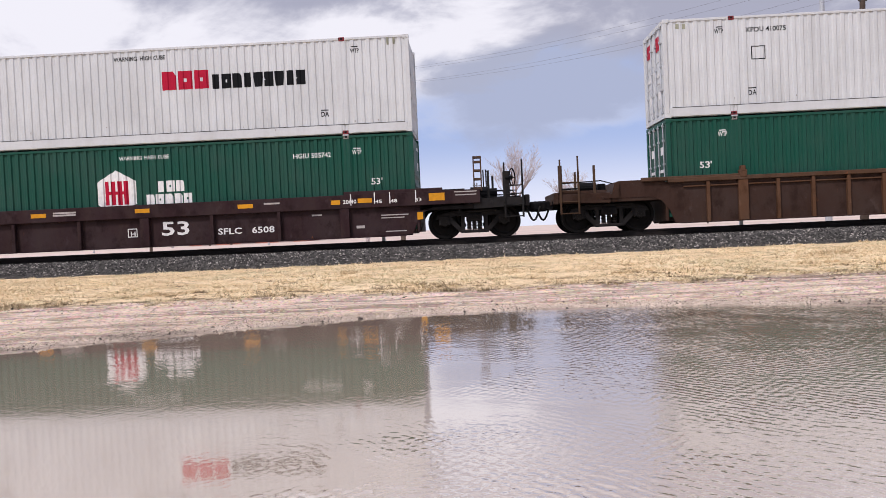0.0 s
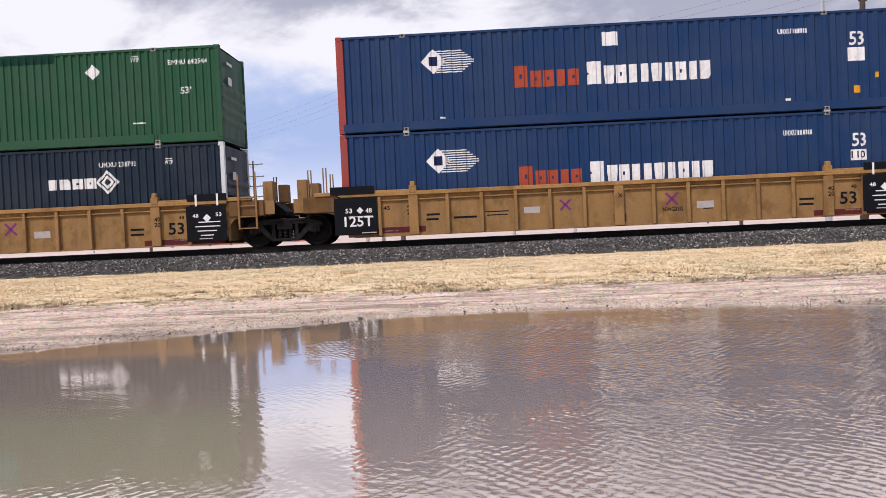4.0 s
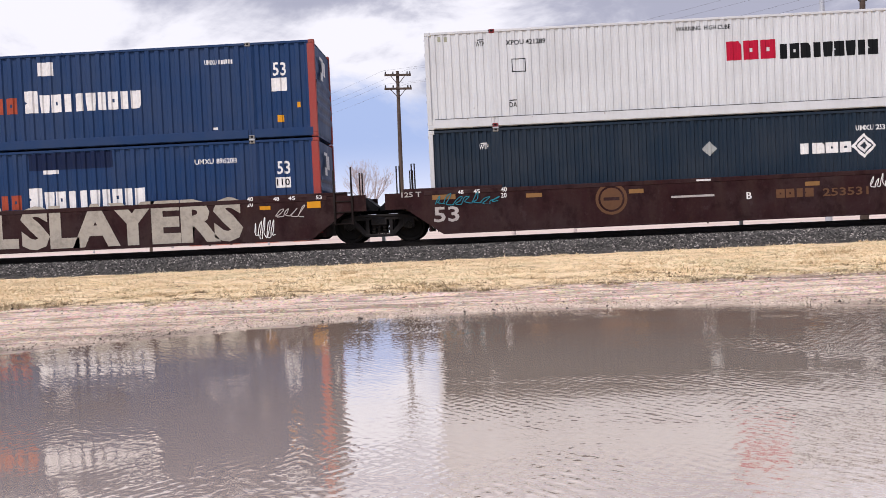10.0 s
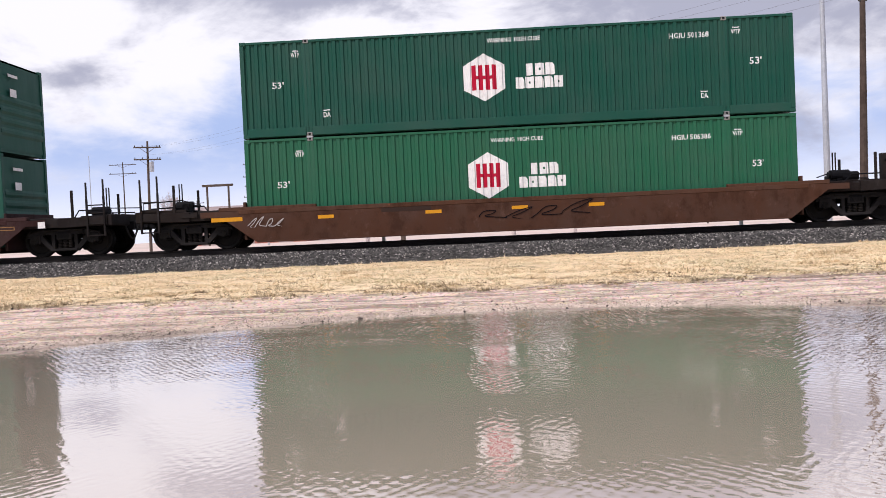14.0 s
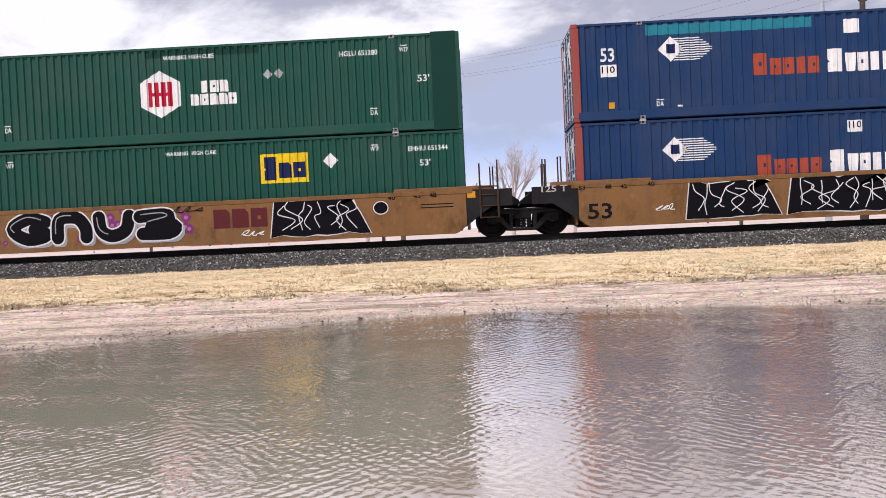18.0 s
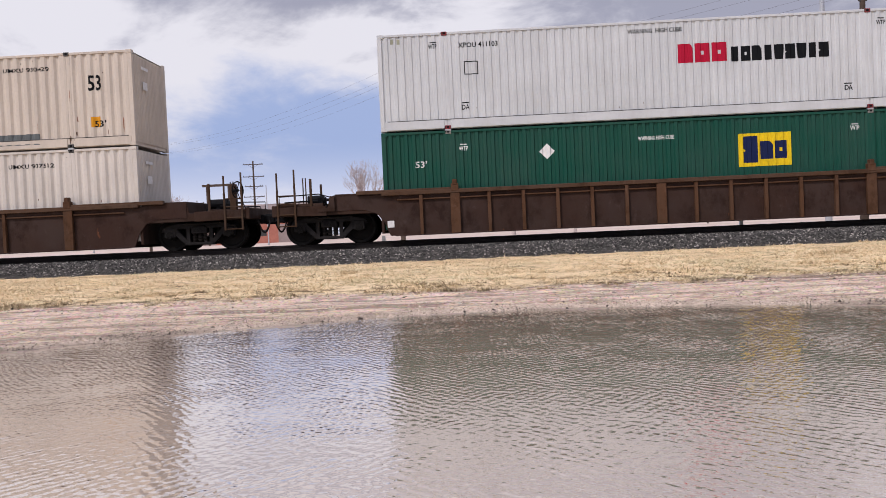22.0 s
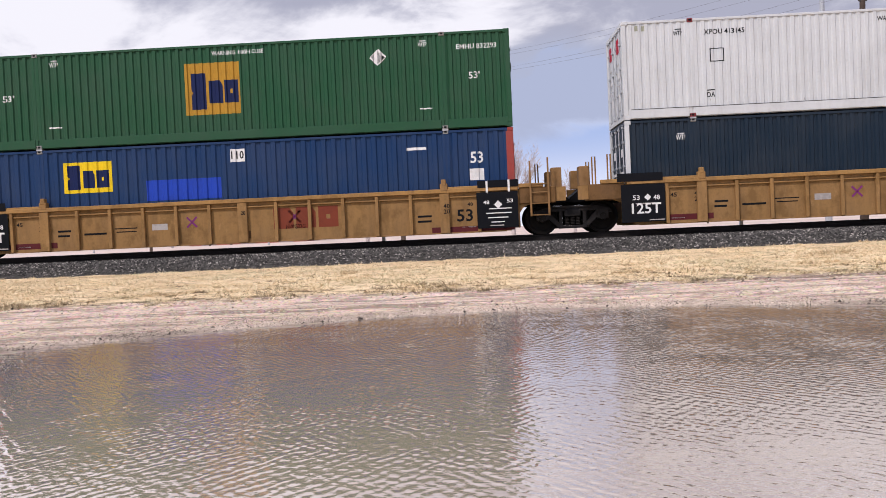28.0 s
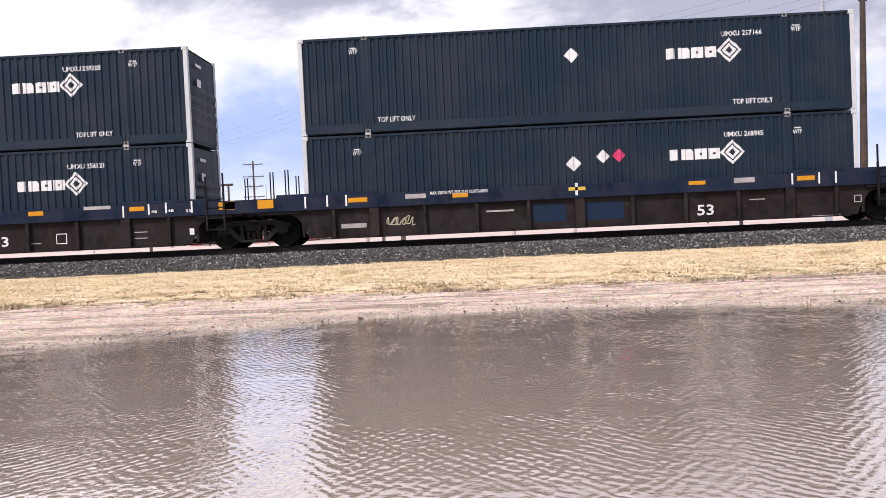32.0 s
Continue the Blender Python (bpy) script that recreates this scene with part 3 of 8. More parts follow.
    if kind.startswith("csx"):
        n = 21
        for i in range(4 * n + 1):
            y = P0 + (WIDE - 2 * P0) * i / (4 * n)
            x = (0.0, 0.0, 0.035, 0.035)[i % 4]
            vs += [(x, y, 0.12), (x, y, HIGH - 0.1)]
    else:
        n = 8
        for i in range(4 * n + 1):
            z = 0.12 + (HIGH - 0.22) * i / (4 * n)
            x = (0.0, 0.0, 0.04, 0.04)[i % 4] if 3 < i < 21 else 0.0
            vs += [(x, WIDE - P0, z), (x, P0, z)]
    fs = [(2 * i, 2 * i + 2, 2 * i + 3, 2 * i + 1) for i in range(4 * n)]
    m["front_wall"] = raw("front_wall", vs, fs, body)
    d = boxed(0.0, 0.0, 0, 0.045, 1.16, HIGH - 0.26, bevel=0.006)
    for i in range(5):
        z = 0.25 + i * 0.46
        box(d, -0.014, 0.08, z, 0.002, 1.08, z + 0.26, bevel=0.006)
    m["door"] = mesh_of("door", d, body)
    r = bmesh.new()
    rod(r, (0, 0, -0.02), (0, 0, HIGH - 0.2), 0.017)
    for z in (0.05, 0.7, 1.4, 2.1, HIGH - 0.32):
        box(r, -0.03, -0.05, z, 0.03, 0.05, z + 0.06)
    m["lock_rod"] = mesh_of("lock_rod", r, GALV)
    h = bmesh.new()
    rod(h, (0, 0, 0), (0, 0.42, 0.0), 0.014)
    m["lock_handle"] = mesh_of("lock_handle", h, GALV)
    m["door_sill"] = mesh_of("door_sill", boxed(0, P0, 0.02, 0.08, WIDE - P0, 0.14), sill)
    m["door_header"] = mesh_of("door_header", boxed(0, P0, HIGH - 0.13, 0.08, WIDE - P0, HIGH - 0.015), sill)
    return m


def container(kind, mats, pitch, label, u, level, group="containers on the train"):
    """A 53 ft container in parts; u is its left end along the train, level 0 or 1 its place in the stack."""
    if kind not in BOXMESH:
        BOXMESH[kind] = container_meshes(kind, mats, pitch)
    m = BOXMESH[kind]
    box_ = thing("shipping_container", label, "container", group)
    MOVING.append((box_, u, FACE, FLOOR + level * STEP))
    for name in ("side_panel", "far_panel", "roof_sheet", "bottom_frame", "top_rail", "far_top_rail", "bottom_rail", "far_bottom_rail", "door_sill", "door_header"):
        hang(name.replace("far_", ""), m[name], box_)
    for x in (0, LONG - POST.get(kind, P0)):
        for y in (0, WIDE - 0.13):
            hang("corner_post", m["corner_post"], box_, (x, y, 0))
    for x in (0, LONG - 0.178):
        for y in (-0.002, WIDE - 0.16):
            for z in (0, HIGH - 0.118):
                hang("corner_casting", m["corner_casting"], box_, (x, y, z))
    if kind in ("xpo", "csxw", "csxc"):
        hang("rail_seam", m["rail_seam"], box_)
    if level == 0:
        for x in (PEND, LONG - PEND):
            for y in (0.0, WIDE - 0.12):
                hang("box_connector", m["box_connector"], box_, (x, y, HIGH))
    for x in (PEND, LONG - PEND):
        hang("lift_post", m["lift_post"], box_, (x, 0, 0))
        hang("lift_post", m["lift_post"], box_, (x, WIDE, 0), turn=(0, 0, 180))
        for z in (-0.002, HIGH - 0.115):
            knob = hang("lift_casting", m["lift_casting"], box_, (x, 0, z))
            hang("casting_hole", m["casting_hole"], knob)
    hang("front_wall", m["front_wall"], box_, (LONG - 0.03, 0, 0))
    for y in (0.135, 1.295):
        door = hang("door", m["door"], box_, (0.04, y, 0.135))
        for k in (0.25, 0.85):
            hang("lock_rod", m["lock_rod"], door, (-0.04, k, 0.0))
        hang("lock_handle", m["lock_handle"], door, (-0.06, 0.3, 0.95))
    return box_


# paints of the containers
WHITE = paint("white_container_paint", (0.575, 0.60, 0.62), 0.45, 0.16)
OLDWHITE = paint("aged_cream_paint", (0.625, 0.585, 0.54), 0.55, 0.2, 0.30)
OLDCREAM = paint("stained_cream_paint", (0.60, 0.535, 0.465), 0.55, 0.22, 0.30)
HUBGREEN = paint("deep_green_paint", (0.005, 0.064, 0.044), 0.5, 0.2, 0, (0.035, 0.06, 0.05))
HUBGREEN2 = paint("lighter_green_paint", (0.014, 0.105, 0.055), 0.5, 0.2, 0, (0.04, 0.07, 0.05))
EMPGREEN = paint("leaf_green_paint", (0.014, 0.075, 0.034), 0.5, 0.25, 0, (0.035, 0.055, 0.04))
NAVY = paint("dark_navy_paint", (0.0075, 0.019, 0.036), 0.5, 0.18, 0, (0.025, 0.03, 0.035))
PACERBLUE = paint("royal_blue_paint", (0.007, 0.033, 0.108), 0.48, 0.25, 0, (0.03, 0.05, 0.09))
CSXNAVY = paint("slate_navy_paint", (0.010, 0.034, 0.058), 0.5, 0.25, 0, (0.04, 0.05, 0.055))
REDPOST = paint("red_post_paint", (0.30, 0.045, 0.038), 0.55, 0.4)
REDCAST = paint("red_casting_paint", (0.19, 0.02, 0.028), 0.5, 0.3)
CAST = paint("grey_casting_paint", (0.055, 0.055, 0.055), 0.6, 0.3)

PALECAST = paint("pale_casting_paint", (0.24, 0.24, 0.235), 0.6, 0.5)

KINDS = {
    "xpo": ((WHITE, WHITE, WHITE, REDCAST), FLAT, "white corrugated steel shipping container"),
    "hub": ((HUBGREEN, HUBGREEN, HUBGREEN, PALECAST), 0.232, "deep green corrugated steel shipping container"),
    "hubl": ((HUBGREEN2, HUBGREEN2, HUBGREEN2, PALECAST), 0.232, "mid green corrugated steel shipping container"),
    "emp": ((EMPGREEN, EMPGREEN, EMPGREEN, PALECAST), 0.232, "leaf green corrugated steel shipping container"),
    "umax": ((NAVY, WHITE, NAVY, PALECAST), 0.232, "dark navy corrugated shipping container with white corner posts"),
    "pacer": ((PACERBLUE, REDPOST, PACERBLUE, PALECAST), 0.30, "royal blue corrugated shipping container with red corner posts"),
    "csxw": ((OLDWHITE, OLDWHITE, OLDWHITE, CAST), BROAD, "aged cream corrugated shipping container with rust stains"),
    "csxc": ((OLDCREAM, OLDCREAM, OLDCREAM, CAST), BROAD, "stained cream corrugated shipping container with dark scuffs"),
    "csxn": ((CSXNAVY, CSXNAVY, CSXNAVY, CAST), FAINT_FLUTE, "slate navy corrugated steel shipping container"),
}
# well by well: left end along the train, lower, upper, car
STACKS = [
    (-18.61, "hub", "xpo", "plum"), (4.92, "hub", "xpo", "brown"), (28.34, "umax", "emp", "yellow"), (47.96, "pacer", "pacer", "yellow"),
    (67.58, "csxn", "csxw", "yellow"), (91.13, "csxn", "csxw", "maroon"), (110.54, "pacer", "pacer", "maroon"), (129.95, "umax", "xpo", "maroon"),
    (153.45, "hub", "hub", "fec"), (176.99, "hubl", "hub", "rust"), (200.59, "pacer", "pacer", "tan"), (220.01, "hub", "hub", "tan"),
    (239.43, "pacer", "pacer", "tan"), (262.93, "csxw", "csxc", "brown_wide"), (286.42, "hub", "xpo", "brown"), (309.85, "umax", "xpo", "brown"),
    (333.35, "pacer", "pacer", "yellow"), (352.86, "pacer", "emp", "yellow"), (372.26, "umax", "xpo", "yellow"), (395.76, "umax", "umax", "dark"),
    (415.21, "umax", "umax", "dark"),
]
BOXES = []
for u, low, up, car in STACKS:
    pair = []
    for level, kind in enumerate((low, up)):
        mats, pitch, label = KINDS[kind]
        pair.append(container(kind, mats, pitch, label, u, level))
    BOXES.append(pair)

# ---- well cars ----
def truck_meshes():
    m = {}
    # wheelset: two flanged wheels on an axle, turned profile
    prof = [(0.0, 0.075), (0.14, 0.075), (0.16, 0.03), (0.36, 0.035), (0.40, 0.07), (0.47, 0.075), (0.478, -0.04), (0.505, -0.052), (0.505, -0.07), (0.40, -0.065), (0.36, -0.02), (0.16, -0.02), (0.14, -0.075), (0.0, -0.075)]
    vs, fs = [], []
    for side in (-1, 1):
        n, k, base = 36, len(prof), len(vs)
        for i in range(n):
            a = TAU * i / n
            vs += [(r * math.cos(a), side * (0.755 + d), r * math.sin(a)) for r, d in prof]
        for i in range(n):
            for j in range(k - 1):
                q = (base + i * k + j, base + ((i + 1) % n) * k + j, base + ((i + 1) % n) * k + j + 1, base + i * k + j + 1)
                fs.append(q if side < 0 else tuple(reversed(q)))
    bm = bmesh.new()
    me = raw("wheelset", vs, fs, WHEELS)
    bm.from_mesh(me)
    bmesh.ops.remove_doubles(bm, verts=bm.verts, dist=0.0005)
    rod(bm, (0, -1.0, 0), (0, 1.0, 0), 0.085, sides=16)
    for side in (-1, 1):
        rod(bm, (0, side * 0.98, 0), (0, side * 1.15, 0), 0.105, sides=14)
        for i in range(3):
            a = TAU * i / 3
            rod(bm, (0.055 * math.cos(a), side * 1.14, 0.055 * math.sin(a)), (0.055 * math.cos(a), side * 1.175, 0.055 * math.sin(a)), 0.018, sides=6)
    m["wheelset"] = mesh_of("wheelset", bm, WHEELS)
    # cast side frame: bowed beam with two windows
    bm = bmesh.new()
    prism(bm, [(-1.16, 0.58), (-1.10, 0.70), (-0.62, 0.82), (0.62, 0.82), (1.10, 0.70), (1.16, 0.58), (0.62, 0.66), (-0.62, 0.66)], 1, -0.07, 0.07)
    for s in (-1, 1):
        prism(bm, [(s * 0.26, 0.17), (s * 0.42, 0.17), (s * 0.86, 0.60), (s * 0.70, 0.66)], 1, -0.075, 0.075)
        prism(bm, [(s * 0.30, 0.24), (s * 0.40, 0.24), (s * 0.40, 0.70), (s * 0.30, 0.70)], 1, -0.06, 0.06)
        box(bm, s * 0.89 - 0.17, -0.10, 0.40, s * 0.89 + 0.17, 0.10, 0.68, bevel=0.02)
        box(bm, s * 0.89 - 0.11, -0.12, 0.42, s * 0.89 + 0.11, 0.02, 0.56, bevel=0.02)
    box(bm, -0.62, -0.10, 0.74, 0.62, 0.10, 0.82, bevel=0.02)
    box(bm, -0.42, -0.11, 0.15, 0.42, 0.11, 0.24, bevel=0.02)
    box(bm, -0.24, -0.10, 0.50, 0.24, 0.10, 0.70, bevel=0.02)
    m["side_frame"] = mesh_of("side_frame", bm, plain("cast_frame_steel", (0.016, 0.0145, 0.0145), 0.7, 0.0, 0.4, 5))
    bm, n = bmesh.new(), 10
    rings = []
    for i in range(13):
        r, z = (0.075 if i % 2 else 0.052), 0.245 + i * 0.023
        rings.append([bm.verts.new((r * math.cos(TAU * q / n), r * math.sin(TAU * q / n), z)) for q in range(n)])
    for low, high in zip(rings, rings[1:]):
        for q in range(n):
            bm.faces.new((low[q], low[(q + 1) % n], high[(q + 1) % n], high[q]))
    bm.faces.new(list(reversed(rings[0])))
    bm.faces.new(rings[-1])
    m["spring"] = mesh_of("spring", bm, plain("spring_steel", (0.014, 0.012, 0.011), 0.8))
    bm = boxed(-0.2, -1.12, 0.52, 0.2, 1.12, 0.76, bevel=0.03)
    rod(bm, (0, 0, 0.7), (0, 0, 0.93), 0.2, sides=16)
    m["truck"] = mesh_of("truck", bm, BLACK)
    bm = boxed(-0.06, -0.9, 0.34, 0.06, 0.9, 0.44, bevel=0.01)
    m["brake_beam"] = mesh_of("brake_beam", bm, BLACK)
    return m


TRUCK = truck_meshes()
TURNING = []


def truck(car, x):
    t = hang("truck", TRUCK["truck"], car, (x, 0, 0), "grimy black cast steel freight truck")
    for y in (-1.02, 1.02):
        hang("side_frame", TRUCK["side_frame"], t, (0, y, 0))
        for k in (-0.16, 0.0, 0.16):
            hang("spring", TRUCK["spring"], t, (k, y, 0))
    for s in (-0.89, 0.89):
        w = hang("wheelset", TRUCK["wheelset"], t, (s, 0, 0.478))
        TURNING.append((w, s))
        hang("brake_beam", TRUCK["brake_beam"], t, (s * 0.36, 0, 0))


def side_outline(kind):
    """Side sheet seen from the pool: (x, z) from the left container end and the rail."""
    L = LONG
    if kind in SMOOTH:
        if kind == "tan":
            return [(0.0, 0.384), (0.30, 0.165), (L - 0.30, 0.165), (L, 0.384), (L, 1.40), (0.0, 1.40)]
        return [(-1.35, 0.93), (-0.75, 0.93), (0.30, 0.165), (L - 0.30, 0.165), (L + 0.75, 0.93), (L + 1.35, 0.93), (L + 1.35, TOPS.get(kind, 1.43) - 0.03), (-1.35, TOPS.get(kind, 1.43) - 0.03)]
    if kind in ("dark", "plum"):
        arch = [(-0.95, 0.97), (-0.50, 0.95), (-0.20, 0.80), (-0.02, 0.52), (0.12, 0.195)]
    else:
        arch = [(-1.0, 0.97), (-0.55, 0.96), (-0.22, 0.84), (0.0, 0.56), (0.16, 0.165)]
    left = [(-1.45, 0.97)] + arch
    return left + [(L - x, z) for x, z in reversed(left)] + [(L + 1.45, 1.38), (-1.45, 1.38)]


SIDE = 1.50   # half width of a well car
SMOOTH = ("maroon", "fec", "rust", "tan")
TOPS = {"fec": 1.13, "rust": 1.13}   # low-sided cars; the others reach 1.43


def eased(bm, width=0.012):
    bmesh.ops.bevel(bm, geom=[e for e in bm.edges if e.calc_length() > 0.05], offset=width, segments=1, affect="EDGES")
    return bm


BLACKPANEL_PAINT = paint("black_end_paint", (0.011, 0.011, 0.013), 0.65, 0.35, 0.2, (0.04, 0.03, 0.025), 0.07)


def car_meshes(kind, c):
    """Shared meshes of one kind of well car. c: body, chord, deck, dark paint."""
    m = {}
    L = LONG
    body, chord, deck = c["body"], c["chord"], c["deck"]
    smooth = kind in SMOOTH
    top = TOPS.get(kind, 1.43)
    inset = 0.0 if smooth else (0.10 if kind not in ("dark", "plum") else 0.12)
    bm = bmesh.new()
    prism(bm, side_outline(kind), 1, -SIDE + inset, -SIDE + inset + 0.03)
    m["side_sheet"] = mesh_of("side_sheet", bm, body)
    if kind == "tan":
        plate = [(-1.35, 0.90), (-0.75, 0.90), (-0.002, 0.384), (-0.002, 1.40), (-1.35, 1.40)]
        for key, outline in (("left", plate), ("right", [(L - x, z) for x, z in plate])):
            for ink, mat in (("C", body), ("A", BLACKPANEL_PAINT)):
                m["end_sheet_" + key + ink] = mesh_of("end_sheet", prism(bmesh.new(), outline, 1, -SIDE, -SIDE + 0.03), mat)
    # top chord
    bm = bmesh.new()
    if smooth:
        prism(bm, [(-SIDE - 0.012, top - 0.13), (-SIDE + 0.10, top - 0.13), (-SIDE + 0.10, top), (-SIDE - 0.012, top)], 0, -0.2, L + 0.2)
    elif kind in ("dark", "plum"):
        prism(bm, [(-SIDE - 0.01, 1.02), (-SIDE + 0.16, 1.02), (-SIDE + 0.16, 1.42), (-SIDE - 0.01, 1.42)], 0, -1.9, L + 1.9)
    else:
        prism(bm, [(-SIDE - 0.02, 1.34), (-SIDE + 0.16, 1.34), (-SIDE + 0.16, 1.46), (-SIDE - 0.02, 1.46)], 0, -0.05, L + 0.05)
    m["top_chord"] = mesh_of("top_chord", eased(bm), chord)
    # bottom flange
    bm = boxed(0.32, -SIDE + inset - 0.035, 0.147, L - 0.32, -SIDE + inset + 0.16, 0.187, bevel=0.006)
    m["bottom_flange"] = mesh_of("bottom_flange", bm, body)
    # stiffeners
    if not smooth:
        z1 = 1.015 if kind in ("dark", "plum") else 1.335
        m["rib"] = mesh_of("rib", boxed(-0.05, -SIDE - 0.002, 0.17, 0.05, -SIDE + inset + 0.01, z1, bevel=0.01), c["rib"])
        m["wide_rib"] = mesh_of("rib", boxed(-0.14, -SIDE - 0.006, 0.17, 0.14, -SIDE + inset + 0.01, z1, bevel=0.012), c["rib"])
    if kind in ("yellow", "brown", "brown_wide"):
        bm = rod(bmesh.new(), (0.4, -SIDE + 0.055, 1.21), (L - 0.4, -SIDE + 0.055, 1.21), 0.022, sides=6)
        m["side_pipe"] = mesh_of("side_pipe", bm, c["rib"])
    # raised lip over the ends of the well
    bm = boxed(-0.8, -SIDE - 0.005, top - 0.03, 2.1, -SIDE + 0.14, top + 0.085, bevel=0.015)
    m["end_lip"] = mesh_of("end_lip", bm, c["lip"])
    # what the lower container stands on
    bm = boxed(-0.2, -SIDE + 0.16, 0.225, 0.2, SIDE - 0.16, 0.343, bevel=0.01)
    m["floor_beam"] = mesh_of("floor_beam", bm, body)
    bm = boxed(-0.10, -SIDE + 0.14, 0.24, -0.02, SIDE - 0.14, 1.36, bevel=0.01)
    m["bulkhead"] = mesh_of("bulkhead", bm, body)
    # deck over the trucks: a stepped box with knees
    bm = bmesh.new()
    prism(bm, [(-1.75, 0.86), (-0.1, 0.86), (-0.1, top + 0.03), (-1.45, top + 0.03), (-1.52, 1.1), (-1.75, 1.1)], 1, -SIDE + 0.12, SIDE - 0.12)
    m["end_deck"] = mesh_of("end_deck", eased(bm), deck)
    bm = bmesh.new()
    prism(bm, [(-3.2, 0.88), (-1.7, 0.84), (-1.7, 1.14), (-3.2, 1.14)], 1, -SIDE + 0.05, SIDE - 0.05)
    m["platform"] = mesh_of("platform", eased(bm), deck)
    # walkway grating, brake cylinder, valve and pipes on the platform
    bm = bmesh.new()
    prism(bm, [(-SIDE + 0.10, 1.142), (-SIDE + 0.15, 1.142), (-SIDE + 0.15, 1.19), (0.15, 1.19), (0.15, 1.142), (0.2, 1.142), (0.2, 1.225), (-SIDE + 0.10, 1.225)], 0, -3.16, -1.80)
    m["walkway"] = mesh_of("walkway", eased(bm, 0.006), deck)
    bm = rod(bmesh.new(), (-2.45, -0.35, 1.36), (-1.95, -0.35, 1.36), 0.15, sides=14)
    rod(bm, (-1.95, -0.35, 1.36), (-1.72, -0.35, 1.36), 0.045, sides=8)
    box(bm, -2.35, -0.48, 1.14, -2.05, -0.22, 1.26)
    m["brake_cylinder"] = mesh_of("brake_cylinder", bm, BLACK)
    bm = boxed(-2.02, -1.12, 1.14, -1.78, -0.86, 1.42, bevel=0.02)
    box(bm, -1.96, -1.18, 1.22, -1.84, -1.10, 1.34, bevel=0.01)
    m["control_valve"] = mesh_of("control_valve", bm, BLACK)
    bm = bmesh.new()
    bar(bm, [(-3.10, -0.9, 1.16), (-3.05, -0.9, 1.30), (-2.3, -0.9, 1.32), (-1.9, -0.98, 1.30)], 0.022)
    bar(bm, [(-3.0, 0.5, 1.15), (-2.9, 0.5, 1.38), (-1.9, 0.5, 1.38), (-1.7, 0.4, 1.16)], 0.022)
    bar(bm, [(-3.12, -1.30, 1.14), (-3.12, -1.30, 1.46), (-1.95, -1.30, 1.50), (-1.62, -1.30, 1.40)], 0.018)
    m["pipework"] = mesh_of("pipework", bm, BLACK)
    bm = boxed(-1.5, -0.45, 0.86, -0.02, 0.45, 0.99, bevel=0.02)
    m["centre_sill"] = mesh_of("centre_sill", bm, BLACK)
    bm = bmesh.new()
    prism(bm, [(-1.95, 0.97), (-1.45, 0.97), (-1.45, top), (-1.58, top - 0.02), (-1.66, 1.08), (-1.95, 1.05)], 1, -SIDE + 0.02, -SIDE + 0.07)
    m["knee_plate"] = mesh_of("knee_plate", bm, deck)
    bm = boxed(-3.34, -SIDE + 0.1, 0.86, -3.19, SIDE - 0.1, 1.2, bevel=0.02)
    m["end_sill"] = mesh_of("end_sill", bm, deck)
    if kind == "yellow":
        bm = boxed(-2.52, -SIDE + 0.01, 1.40, -1.46, SIDE - 0.01, 1.475, bevel=0.012)
        m["high_deck"] = mesh_of("high_deck", bm, chord)
        bm = bmesh.new()
        prism(bm, [(-2.40, 1.142), (-1.46, 1.142), (-1.46, 1.398), (-2.40, 1.398), (-2.40, 1.32), (-2.05, 1.30), (-2.05, 1.20), (-2.40, 1.18)], 1, -SIDE + 0.07, -SIDE + 0.10)
        m["deck_skirt"] = mesh_of("deck_skirt", bm, body)
    # coupler
    bm = boxed(-3.46, -0.15, 0.72, -2.9, 0.15, 1.0, bevel=0.03)
    box(bm, -3.74, -0.17, 0.70, -3.42, 0.10, 1.02, bevel=0.05)
    box(bm, -3.8, 0.02, 0.72, -3.52, 0.20, 1.0, bevel=0.05)
    m["coupler"] = mesh_of("coupler", bm, BLACK)
    bm = bmesh.new()
    pts = [(-3.3 - 0.42 * s, 0.42, 0.86 - 0.42 * math.sin(math.pi * s)) for s in np.linspace(0, 1, 9)]
    bar(bm, [tuple(float(v) for v in p) for p in pts], 0.032)
    m["air_hose"] = mesh_of("air_hose", bm, plain("black_rubber", (0.02, 0.02, 0.02), 0.8))
    bm = bmesh.new()
    bar(bm, [(-3.38, -1.40, 0.95), (-3.40, -1.36, 0.72), (-3.42, -0.4, 0.76), (-3.55, -0.1, 0.85)], 0.016)
    m["uncoupling_lever"] = mesh_of("uncoupling_lever", bm, BLACK)
    # ladder with two tall stiles, on the outer corner
    bm = bmesh.new()
    for x, top in ((0.0, 2.16), (0.52, 2.24)):
        box(bm, x - 0.028, -0.028, 0.55, x + 0.028, 0.028, top - 0.5, bevel=0.006)
        box(bm, x - 0.024, -0.02, top - 0.52, x + 0.024, 0.02, top, bevel=0.006)
    for z in (0.58, 0.92, 1.24, 1.48):
        rod(bm, (0, 0, z), (0.52, 0, z), 0.018, sides=6)
    m["ladder"] = mesh_of("ladder", bm, c["post"])
    bm = bmesh.new()
    bar(bm, [(0, 0, 1.1), (0, 0, 2.16), (0.09, 0, 2.16), (0.09, 0, 1.1)], 0.022)
    m["hand_rail"] = mesh_of("hand_rail", bm, c["post"])
    bm = boxed(-0.035, -0.03, 1.1, 0.035, 0.03, 1.95, bevel=0.008)
    m["stanchion"] = mesh_of("stanchion", bm, c["post"])
    bm = boxed(-0.15, -0.22, 1.4, 0.15, 0.22, 1.98, bevel=0.015)
    m["guide_post"] = mesh_of("guide_post", bm, c["post"])
    bm = bmesh.new()
